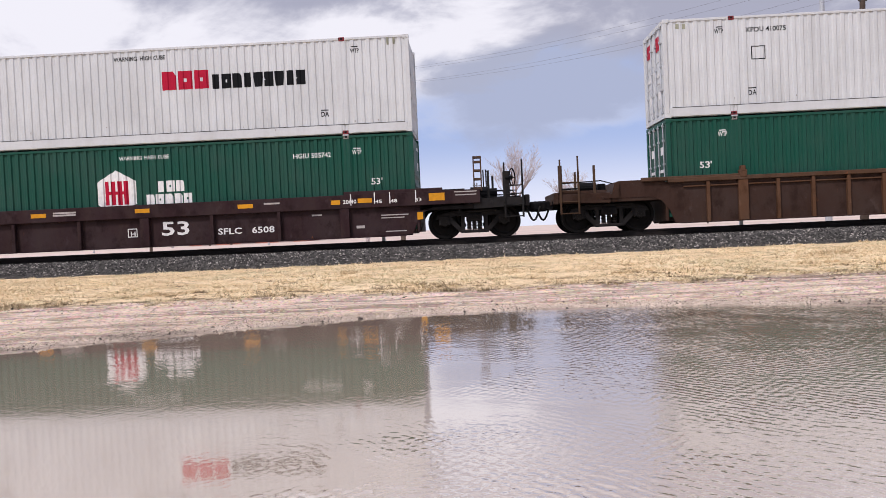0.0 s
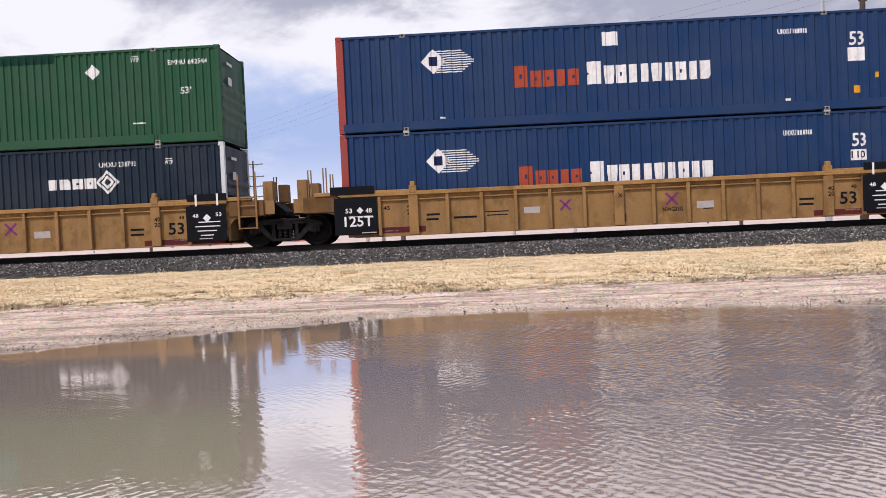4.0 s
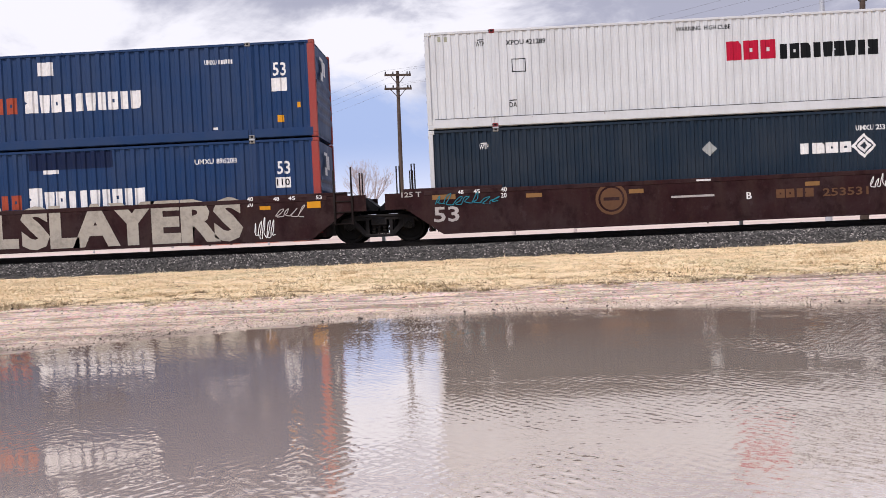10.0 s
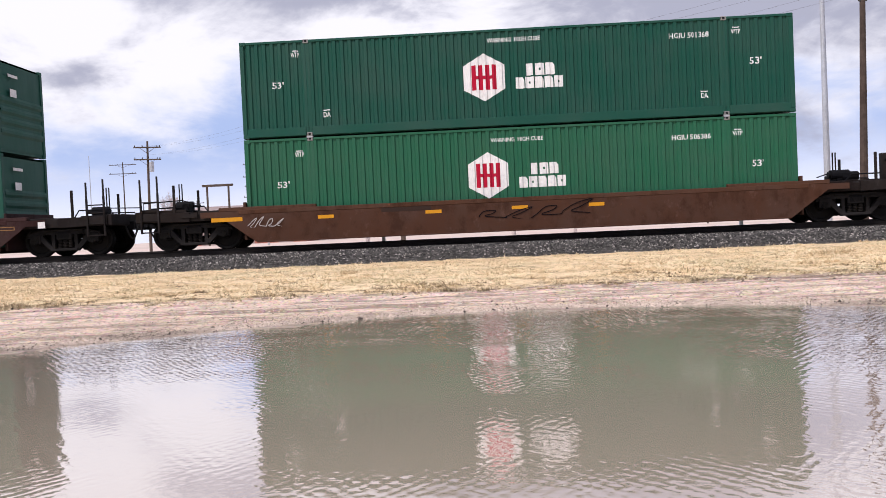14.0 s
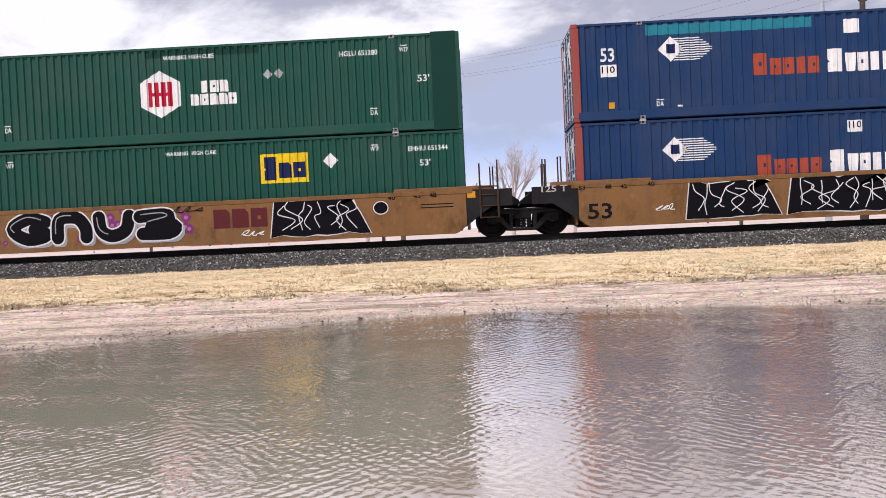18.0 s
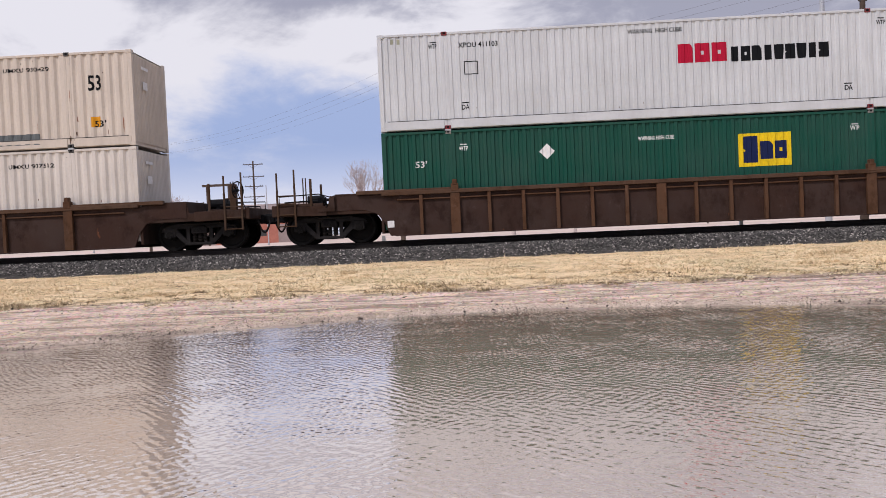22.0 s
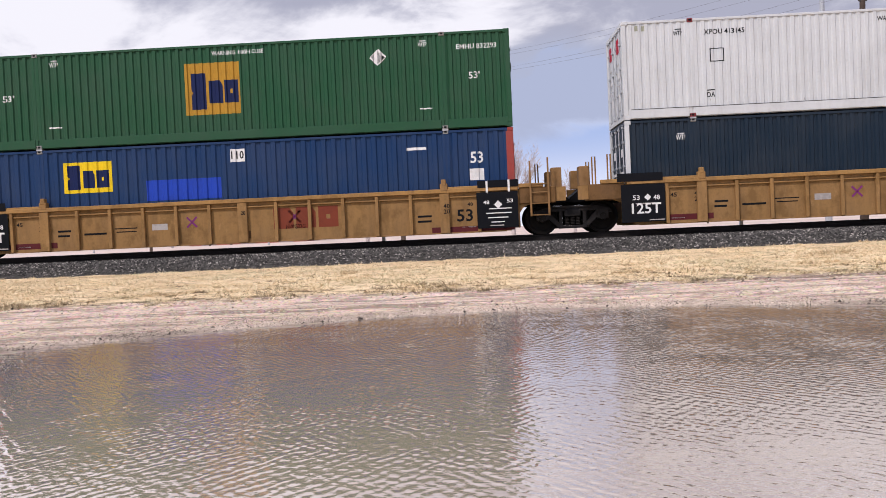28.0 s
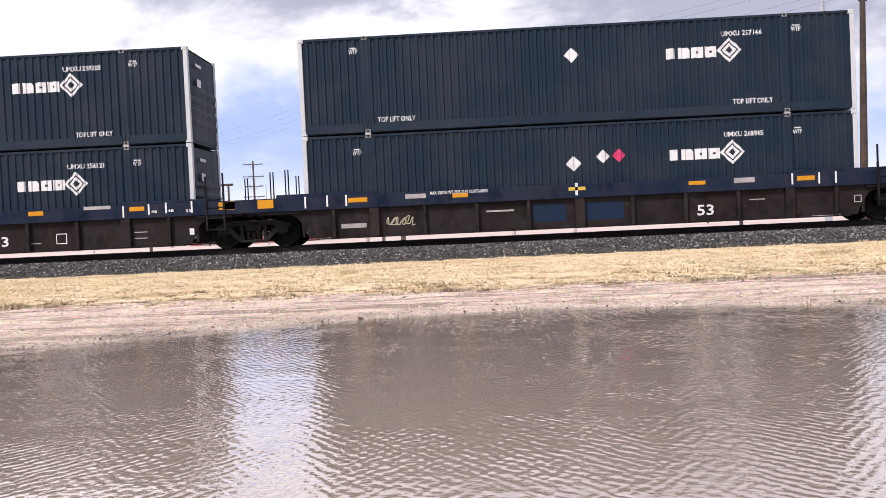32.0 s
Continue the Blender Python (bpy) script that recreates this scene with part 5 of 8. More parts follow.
def B(b, row, x, z, w, h, mat):
    """A company mark as a row of plain blocks, a part each."""
    n = len(row)
    for i, c in enumerate(row):
        stick(b, "mark_block", "b" + c, BLOCK[c], mat, x + (i + 0.06) * w / n, z, 0.88 * w / n, h)


def D(b, x, z, r, mat):
    stick(b, "placard", "d", ([(0.5, 0), (1, 0.5), (0.5, 1), (0, 0.5)], [(0, 1, 2, 3)]), mat, x - r, z - r, 2 * r, 2 * r)


def ring_shape(n, inner, turn=0.0):
    vs = [(0.5 + 0.5 * r * math.cos(turn + TAU * i / n), 0.5 + 0.5 * r * math.sin(turn + TAU * i / n)) for r in (1, inner) for i in range(n)]
    return vs, [(i, (i + 1) % n, n + (i + 1) % n, n + i) for i in range(n)]


def disc_shape(n, turn=0.0):
    return [(0.5 + 0.5 * math.cos(turn + TAU * i / n), 0.5 + 0.5 * math.sin(turn + TAU * i / n)) for i in range(n)], [tuple(range(n))]


def E(b, x, z, r, style):
    """Company emblems as plain shapes."""
    if style == "hex":
        stick(b, "company_mark", "hex", disc_shape(6, math.pi / 2), CHALK, x - r, z - r, 2 * r, 2 * r)
        for k in (-0.52, -0.24, 0.05, 0.33):
            stick(b, "mark_bar", "bar", SQUARE, CRIMSON, x + k * r, z - 0.52 * r, 0.18 * r, 1.04 * r, 0.008)
        stick(b, "mark_bar", "bar", SQUARE, CRIMSON, x - 0.46 * r, z - 0.07 * r, 0.92 * r, 0.14 * r, 0.011)
    elif style == "weave":
        stick(b, "company_mark", "weave", ring_shape(4, 0.72), CHALK, x - r, z - r, 2 * r, 2 * r)
        stick(b, "company_mark", "weave2", ring_shape(4, 0.50), CHALK, x - r * 0.58, z - r * 0.58, 1.16 * r, 1.16 * r)
    elif style == "fan":
        for i in range(10):
            stick(b, "mark_stripe", "bar", SQUARE, CHALK, x + 0.08, z + r * (-0.95 + 0.19 * i), 1.16 * (1.0 - 0.9 * abs(i - 4.5) / 12.0), r * 0.085)
        D(b, x, z, r * 1.02, CHALK)
        stick(b, "company_mark", "fancore", SQUARE, DEEPBLUE, x - r * 0.36, z - r * 0.36, 0.7 * r, 0.75 * r, 0.008)
    elif style == "cross":
        vs = [(0, .12), (.12, 0), (1, .88), (.88, 1), (0, .88), (.12, 1), (1, .12), (.88, 0)]
        stick(b, "spray_mark", "cross", (vs, [(0, 1, 2, 3), (4, 7, 6, 5)]), PURPLE, x - r, z - r, 2 * r, 2 * r)
    elif style == "disc":
        stick(b, "company_mark", "disc", ring_shape(28, 0.82), OLDGOLD, x - r, z - r, 2 * r, 2 * r)
        stick(b, "company_mark", "disc2", disc_shape(20), OLDGOLD, x - r * 0.7, z - r * 0.7, 1.4 * r, 1.4 * r)
        stick(b, "company_mark", "disc3", SQUARE, MATS["maroon_sheet"], x - r * 0.5, z - r * 0.1, r, r * 0.2, 0.008)


# letter skeletons in the unit square, by their curve
BONES = {
    "1": [[(.08, .10), (.35, .92), (.68, .15), (.95, .88)]],
    "2": [[(.92, .92), (.30, .72), (.62, .45), (.05, .28)], [(.38, .95), (.72, .42), (.95, .05)]],
    "3": [[(.05, .50), (.50, .95), (.95, .55), (.60, .10), (.30, .42)]],
    "4": [[(.05, .08), (.50, .30), (.30, .68), (.95, .95)], [(.18, .95), (.60, .60), (.90, .08)]],
    "5": [[(.0, .90), (.50, .62), (1.0, .92)], [(.08, .08), (.55, .48), (.95, .12)]],
    "d": [[(.12, .95), (.18, .5), (.10, .08)], [(.05, .92), (.65, .95), (.95, .55), (.65, .10), (.08, .10)]],
    "a": [[(.95, .84), (.45, .95), (.08, .50), (.42, .10), (.82, .42)], [(.92, .98), (.80, .55), (1.0, .06)]],
    "s": [[(.98, .86), (.55, .98), (.12, .76), (.50, .50), (.90, .26), (.45, .04), (.0, .14)]],
    "j": [[(.05, .92), (.55, .82), (1.0, .98)], [(.62, .86), (.78, .40), (.45, .08), (.05, .22)]],
    "c": [[(.95, .82), (.50, .98), (.06, .55), (.42, .06), (.92, .22), (.62, .46)]],
    "n": [[(.10, .05), (.16, .92), (.62, .94), (.82, .50), (.88, .05)]],
    "u": [[(.10, .95), (.12, .30), (.42, .06), (.78, .30), (.90, .95)]],
    "z": [[(.05, .86), (.60, .96), (.80, .74), (.30, .52), (.92, .40), (.80, .06), (.08, .10)]],
    "l": [[(.42, .95), (.16, .72), (.34, .34), (.28, .12), (.92, .14)]],
    "o": [[(.50, .94), (.06, .50), (.50, .06), (.94, .50), (.52, .94)]],
    "t": [[(.05, .78), (.50, .92), (.98, .78)], [(.50, .88), (.46, .08)]],
    "w": [[(.06, .94), (.20, .10), (.45, .60), (.70, .08), (.95, .94)]],
    "m": [[(.08, .05), (.20, .90), (.48, .40), (.76, .92), (.92, .05)]],
}


def curve(points, steps=5):
    """A smooth line through the points."""
    p = [points[0]] + list(points) + [points[-1]]
    out = []
    for q in range(1, len(p) - 2):
        for s in range(steps):
            t = s / steps
            out.append(tuple(0.5 * (2 * p[q][k] + (p[q + 1][k] - p[q - 1][k]) * t + (2 * p[q - 1][k] - 5 * p[q][k] + 4 * p[q + 1][k] - p[q + 2][k]) * t * t + (3 * p[q][k] - p[q - 1][k] - 3 * p[q + 1][k] + p[q + 2][k]) * t ** 3) for k in (0, 1)))
    return out + [p[-1]]


def ribbon(line, half, top, low=0.02):
    """A band of round ends along a line, kept between two heights."""
    (ax, az), (bx, bz) = line[0], line[1]
    d = math.hypot(bx - ax, bz - az) + 1e-6
    head = [(ax - (bx - ax) / d * half * k, az - (bz - az) / d * half * k) for k in (0.98, 0.8, 0.45)]
    (ax, az), (bx, bz) = line[-1], line[-2]
    d = math.hypot(bx - ax, bz - az) + 1e-6
    tail = [(ax - (bx - ax) / d * half * k, az - (bz - az) / d * half * k) for k in (0.45, 0.8, 0.98)]
    wide = [0.2, 0.6, 0.9] + [1.0] * len(line) + [0.9, 0.6, 0.2]
    path = head + list(line) + tail
    vs = []
    for i, (x, z) in enumerate(path):
        (x0, z0), (x1, z1) = path[max(i - 1, 0)], path[min(i + 1, len(path) - 1)]
        d = math.hypot(x1 - x0, z1 - z0) + 1e-6
        nx, nz = -(z1 - z0) / d * half * wide[i], (x1 - x0) / d * half * wide[i]
        vs += [(x + nx, min(max(z + nz, low), top), i * 0.00002), (x - nx, min(max(z - nz, low), top), i * 0.00002)]
    return vs, [(2 * i, 2 * i + 2, 2 * i + 3, 2 * i + 1) for i in range(len(path) - 1)]


def puffs(b, x, z, w, h, count, seed):
    """Round bursts of purple spray paint with paler hearts."""
    rng = random.Random(seed)
    for i in range(count):
        r = rng.uniform(0.07, 0.15)
        px, pz = x + rng.uniform(0, w), z + rng.uniform(r, max(h - r, r))
        stick(b, "spray_puff", "puff", disc_shape(14), PURPLE, px - r, pz - r, 2 * r, 2 * r, 0.0022 + 0.0005 * (i % 4))
        stick(b, "spray_dot", "puffdot", disc_shape(10), LILAC, px - r * 0.4, pz - r * 0.4, 0.8 * r, 0.8 * r, 0.0045)


def spray(b, x, z, w, h, forms, fill, edge, seed, fat=0.15, rim=0.035, shade=None, line=None, cloud=0):
    """A spray-painted piece: bulging letter forms, each over the last, with rims, a cast edge and thin inner lines."""
    rng = random.Random(seed)
    if cloud:
        puffs(b, x - 0.1, z, w + 0.2, h, cloud, seed)
    n = len(forms)
    half = fat * h
    lift = 0.005
    for i, c in enumerate(forms):
        span = w / n
        x0, wide = i * span + half * 0.6, span * 1.08 - half * 1.2
        lines = []
        for stroke in BONES[c]:
            jig = [(u + rng.uniform(-.04, .04), v + rng.uniform(-.03, .03)) for u, v in stroke]
            lines.append(curve([(x0 + u * wide, half + rim + v * (h - 2 * half - 2 * rim)) for u, v in jig]))
        for k, l in enumerate(lines):
            tag = "%d_%d_%d" % (seed, i, k)
            if shade:
                stick(b, "spray_cast", "sc" + tag, ribbon([(u + 0.05, v - 0.09) for u, v in l], half + rim, h, 0.0), shade, x, z, 1, 1, lift)
            stick(b, "spray_rim", "sr" + tag, ribbon(l, half + rim, h, 0.0), edge, x, z, 1, 1, lift + 0.0012 + 0.0004 * k)
        for k, l in enumerate(lines):
            tag = "%d_%d_%d" % (seed, i, k)
            stick(b, "spray_letter", "sf" + tag, ribbon(l, half, h - rim), fill, x, z, 1, 1, lift + 0.0024 + 0.0004 * k)
            if line:
                cut = l[1:-1]
                stick(b, "spray_line", "sl" + tag, ribbon([(u - half * 0.35, v + half * 0.30) for u, v in cut[: max(4, len(cut) // 2)]], 0.017, h - rim), line, x, z, 1, 1, lift + 0.0036)
        lift += 0.0022


def slab(b, x, z, w, h, fill, edge, ink, seed, count=9, thick=0.014):
    """A spray-painted piece with one solid ground: ragged slab, pale rim and thin curved letter lines inside."""
    rng = random.Random(seed)
    n = 9
    top = [(w * (i / n), h * rng.uniform(0.86, 1.0)) for i in range(n + 1)]
    foot = [(w * (1 - i / n), h * rng.uniform(0.0, 0.10)) for i in range(n + 1)]
    top[0], foot[-1] = (w * 0.03, h * 0.97), (-w * 0.02, h * 0.02)
    top[-1], foot[0] = (w * 0.80, h * 0.98), (w * 1.0, h * 0.04)
    line = top + [(w * 0.90, h * 0.55)] + foot
    cx, cz = w * 0.48, h * 0.5
    for key, name, grow, mat, lift in (("e", "spray_rim", 1.0, edge, 0.005), ("f", "spray_ground", 0.0, fill, 0.0062)):
        ring = []
        for u, v in line:
            d = math.hypot(u - cx, v - cz)
            ring.append((u + grow * 0.035 * (u - cx) / d, min(max(v + grow * 0.035 * (v - cz) / d, 0.0), h)))
        fan = [(cx, cz)] + ring
        faces = [(0, i, i % len(ring) + 1) for i in range(1, len(ring) + 1)]
        stick(b, name, "slab%s%d" % (key, seed), (fan, faces), mat, x, z, 1, 1, lift)
    for i in range(count):
        u0 = w * (0.08 + 0.84 * (i + rng.random() * 0.6) / count)
        bend = rng.uniform(-0.14, 0.14) * w
        pts = [(u0, h * rng.uniform(0.10, 0.30)), (u0 + bend, h * rng.uniform(0.35, 0.55)), (u0 - bend * 0.4, h * rng.uniform(0.6, 0.75)), (u0 + bend * rng.uniform(-1, 1), h * rng.uniform(0.72, 0.92))]
        pts = [(min(max(u, 0.06 * w), 0.86 * w), v) for u, v in pts]
        stick(b, "spray_line", "slabl%d_%d" % (seed, i), ribbon(curve(pts, 6), thick, h), ink, x, z, 1, 1, 0.0075 + 0.0004 * (i % 3))


def streaks(b, seed, count, zlo, zhi, x0=0.3, x1=15.8, long=0.28, mat=None, thick=1.0):
    """Rust runs on a container side."""
    rng = random.Random(seed)
    for i in range(count):
        w, h = rng.uniform(0.012, 0.034) * thick, rng.uniform(0.3, 1.0) * long
        zt = rng.uniform(zlo, zhi)
        shape = ([(0.2, 0.1), (0.55, 0), (0.9, 0.3), (1, 0.85), (0.6, 1), (0.1, 0.9), (0, 0.5)], [(0, 1, 2, 3, 4, 5, 6)])
        stick(b, "rust_streak", "rust", shape, mat or RUSTRUN, rng.uniform(x0, x1), zt - h, w, h, 0.003)


def scribble(b, x, z, w, h, mat, seed, strokes=16):
    """A hand-sprayed scrawl: one thin looping line."""
    rng = random.Random(seed)
    loops = max(3, strokes // 4)
    pts, step = [], w / loops
    for i in range(loops):
        tall, low, lean = rng.uniform(0.55, 1.0), rng.uniform(0.0, 0.2), rng.uniform(-0.3, 0.5)
        for u, v in ((0.0, 0.15), (0.35, 0.75), (0.75, 1.0), (0.55, 0.45), (0.25, 0.1), (0.9, 0.0)):
            pts.append((min(max((i + u + lean * (v - 0.3) + rng.uniform(-0.12, 0.12)) * step, 0), w), h * (low + v * (tall - low) + rng.uniform(-0.08, 0.08))))
    stick(b, "spray_scrawl", "sc%d" % seed, ribbon(curve(pts, 4), 0.012, h, 0.0), mat, x, z, 1, 1, 0.007)


SHEETX = {}
for (u, low, up, car), pair, car_ob in zip(STACKS, BOXES, CARS):
    for kind, ob in zip((low, up), pair):
        PITCH[ob.name] = KINDS[kind][1]
    KIND_OF[car_ob.name] = car
for _, pitch, _ in KINDS.values():
    SHEETX[pitch] = sheet_x(pitch)


DEEPTEAL = flat("deep_teal_spray_paint", (0.008, 0.020, 0.028))
DUSKTEAL = flat("dusk_teal_spray_paint", (0.015, 0.085, 0.11))
SKYINK = flat("faded_sky_blue_marking", (0.03, 0.22, 0.36), wear=0.4)
SKYINK2 = flat("sky_blue_marking", (0.012, 0.14, 0.30), wear=0.2)
GREYSPRAYL = flat("light_grey_spray_paint", (0.42, 0.42, 0.44))


def eye(b, x, z, rx, rz):
    """A big painted eye."""
    stick(b, "spray_fill", "eye0", disc_shape(32), MISTBLUE, x - rx, z - rz, 2 * rx, 2 * rz, 0.005)
    stick(b, "spray_outline", "eye1", disc_shape(24), BLACKSPRAY, x - rx * 0.86, z - rz * 0.62, 1.72 * rx, 1.2 * rz, 0.008)
    stick(b, "spray_fill", "eye2", disc_shape(24), WHITESPRAY, x - rx * 0.80, z - rz * 0.52, 1.6 * rx, 1.0 * rz, 0.011)
    stick(b, "spray_fill", "eye3", disc_shape(24), SLATESPRAY, x - rz * 0.62, z - rz * 0.62, 1.24 * rz, 1.2 * rz, 0.014)
    stick(b, "spray_fill", "eye4", disc_shape(20), BLACKSPRAY, x - rz * 0.40, z - rz * 0.40, 0.8 * rz, 0.8 * rz, 0.017)
    stick(b, "spray_shine", "eye5", disc_shape(10), WHITESPRAY, x - rz * 0.26, z + rz * 0.06, 0.26 * rz, 0.22 * rz, 0.020)



def marks_white(b, number):
    T(b, "WTP", 1.50, 2.37, 0.25, 0.14, INK)
    R(b, 1.55, 2.54, 0.19, 0.03, INK)
    T(b, number, 2.38, 2.36, 1.16, 0.15, INK)
    O(b, 2.53, 1.57, 0.41, 0.39, INK)
    T(b, "WARNING  HIGH CUBE", 7.32, 2.49, 1.56, 0.13, INK)
    B(b, 'xoo', 8.72, 1.57, 1.46, 0.55, CRIMSON)
    B(b, 'loxltstls', 10.21, 1.54, 2.86, 0.43, INK)
    T(b, "DA", 2.42, 0.55, 0.22, 0.15, INK)
    R(b, 2.42, 0.74, 0.22, 0.03, INK)
    T(b, "DA", 13.47, 0.55, 0.23, 0.15, INK)
    R(b, 13.46, 0.73, 0.23, 0.03, INK)
    T(b, "WTP", 14.41, 2.38, 0.26, 0.13, INK)
    R(b, 14.45, 2.55, 0.19, 0.03, INK)
    R(b, 0.39, 2.56, 0.09, 0.15, TAPE)
    R(b, 0.58, 2.55, 0.09, 0.15, TAPE)
    R(b, 15.50, 2.57, 0.06, 0.21, TAPE)
    R(b, 15.68, 2.58, 0.06, 0.19, TAPE)


def marks_green_low(b, number):
    T(b, "WTP", 1.50, 2.28, 0.27, 0.14, CHALK)
    R(b, 1.54, 2.44, 0.20, 0.03, CHALK)
    T(b, "53'", 0.94, 1.38, 0.36, 0.20, CHALK)
    T(b, "WARNING  HIGH CUBE", 7.31, 2.43, 1.53, 0.12, CHALK)
    E(b, 7.20, 1.47, 0.68, "hex")
    B(b, 'lox', 8.40, 1.44, 0.87, 0.33, CHALK)
    B(b, 'xoxxo', 8.08, 1.06, 1.40, 0.32, CHALK)
    T(b, number, 12.57, 2.23, 1.13, 0.15, CHALK)
    T(b, "WTP", 14.33, 2.28, 0.28, 0.13, CHALK)
    R(b, 14.37, 2.44, 0.21, 0.03, CHALK)
    T(b, "53'", 14.86, 1.36, 0.33, 0.20, CHALK)


def marks_green_high(b, number):
    T(b, "WTP", 1.52, 2.34, 0.24, 0.14, CHALK)
    R(b, 1.57, 2.51, 0.17, 0.03, CHALK)
    T(b, "53'", 0.93, 1.44, 0.34, 0.20, CHALK)
    T(b, "WARNING  HIGH CUBE", 7.32, 2.46, 1.55, 0.13, CHALK)
    E(b, 7.20, 1.46, 0.70, "hex")
    B(b, 'lox', 8.38, 1.45, 0.90, 0.35, CHALK)
    B(b, 'xoxxo', 8.10, 1.08, 1.41, 0.33, CHALK)
    T(b, number, 12.60, 2.29, 1.14, 0.16, CHALK)
    T(b, "WTP", 14.38, 2.34, 0.26, 0.13, CHALK)
    R(b, 14.42, 2.51, 0.20, 0.03, CHALK)
    T(b, "53'", 14.88, 1.44, 0.36, 0.21, CHALK)
    T(b, "DA", 2.41, 0.54, 0.22, 0.15, CHALK)
    R(b, 2.40, 0.73, 0.22, 0.03, CHALK)
    T(b, "DA", 13.46, 0.53, 0.21, 0.15, CHALK)
    R(b, 13.45, 0.71, 0.21, 0.03, CHALK)


def marks_leaf(b, number):
    T(b, "WTP", 2.40, 2.43, 0.27, 0.14, CHALK)
    R(b, 2.45, 2.60, 0.20, 0.03, CHALK)
    T(b, "53'", 0.94, 1.46, 0.34, 0.20, CHALK)
    T(b, "WARNING  HIGH CUBE", 7.33, 2.53, 1.56, 0.12, CHALK)
    T(b, number, 14.59, 2.32, 1.18, 0.15, CHALK)
    T(b, "53'", 14.92, 1.45, 0.33, 0.21, CHALK)
    D(b, 12.30, 2.22, 0.23, CHALK)
    R(b, 6.49, 0.79, 1.65, 1.53, MUSTARD)
    B(b, 's', 6.64, 0.95, 0.50, 1.07, DEEPBLUE)
    B(b, 'xo', 7.18, 1.12, 0.93, 0.67, DEEPBLUE)
    T(b, "WTP", 13.47, 2.45, 0.26, 0.13, CHALK)
    R(b, 13.51, 2.61, 0.20, 0.03, CHALK)
    R(b, 13.45, 0.62, 0.36, 0.04, CHALK)
    R(b, 2.32, 0.61, 0.37, 0.04, CHALK)


def marks_navy(b, number):
    T(b, "WTP", 1.48, 2.24, 0.27, 0.14, CHALK)
    R(b, 1.52, 2.40, 0.20, 0.03, CHALK)
    B(b, 'lxoo', 10.69, 1.64, 1.55, 0.31, CHALK)
    E(b, 12.57, 1.81, 0.36, "weave")
    T(b, number, 12.34, 2.25, 1.13, 0.15, CHALK)
    T(b, "WTP", 14.32, 2.25, 0.26, 0.13, CHALK)
    R(b, 14.36, 2.41, 0.20, 0.03, CHALK)


def marks_navy_high(b, number):
    T(b, "WTP", 1.50, 2.34, 0.27, 0.14, CHALK)
    R(b, 1.54, 2.50, 0.20, 0.03, CHALK)
    D(b, 8.03, 1.97, 0.22, CHALK)
    B(b, 'lxoo', 10.70, 1.70, 1.54, 0.31, CHALK)
    E(b, 12.58, 1.88, 0.36, "weave")
    T(b, number, 12.36, 2.28, 1.16, 0.15, CHALK)
    T(b, "TOP LIFT ONLY", 2.28, 0.31, 1.12, 0.15, CHALK)
    T(b, "TOP LIFT ONLY", 12.64, 0.31, 1.14, 0.15, CHALK)
    T(b, "WTP", 14.35, 2.32, 0.28, 0.13, CHALK)
    R(b, 14.39, 2.48, 0.21, 0.03, CHALK)


def umxu(b, x, z, w, h):
    """The owner's code, its worn digits as bars."""
    T(b, "UMXU", x, z, w * 0.44, h, CHALK)
    for i in range(6):
        R(b, x + w * (0.50 + 0.085 * i), z + 0.01, w * 0.06, h * 0.85, CHALK)


def arrows(b, x, z):
    T(b, "DA", x, z, 0.22, 0.14, CHALK)
    R(b, x, z + 0.18, 0.22, 0.025, CHALK)


def marks_blue_high(b, number, plate="right"):
    E(b, 2.86, 2.00, 0.36, "fan")
    R(b, 7.80, 2.19, 0.46, 0.40, CHALK)
    B(b, 'o', 5.18, 1.11, 0.45, 0.63, RUSTRED)
    B(b, 'oolo', 5.66, 1.10, 1.46, 0.48, RUSTRED)
    B(b, 's', 7.31, 1.10, 0.46, 0.66, CHALK)
    B(b, 'tolltloln', 7.80, 1.09, 3.11, 0.53, CHALK)
    umxu(b, 12.85, 2.25, 0.85, 0.15)
    if plate == "right":
        T(b, "53", 14.88, 1.83, 0.40, 0.40, CHALK)
        R(b, 14.82, 1.38, 0.47, 0.39, CHALK)
        R(b, 14.96, 0.46, 0.19, 0.21, AMBER)
    else:
        T(b, "53", 0.83, 1.72, 0.40, 0.40, CHALK)
        R(b, 0.82, 1.28, 0.46, 0.35, CHALK)
        T(b, "110", 0.85, 1.39, 0.38, 0.20, INK)
        R(b, 1.02, 0.36, 0.17, 0.18, AMBER)
        arrows(b, 2.40, 0.36)
        arrows(b, 13.58, 0.36)
    R(b, 15.57, 0.87, 0.10, 0.16, AMBER)
    R(b, 3.00, 0.32, 0.15, 0.05, CHALK)
    R(b, 13.01, 0.33, 0.15, 0.07, CHALK)


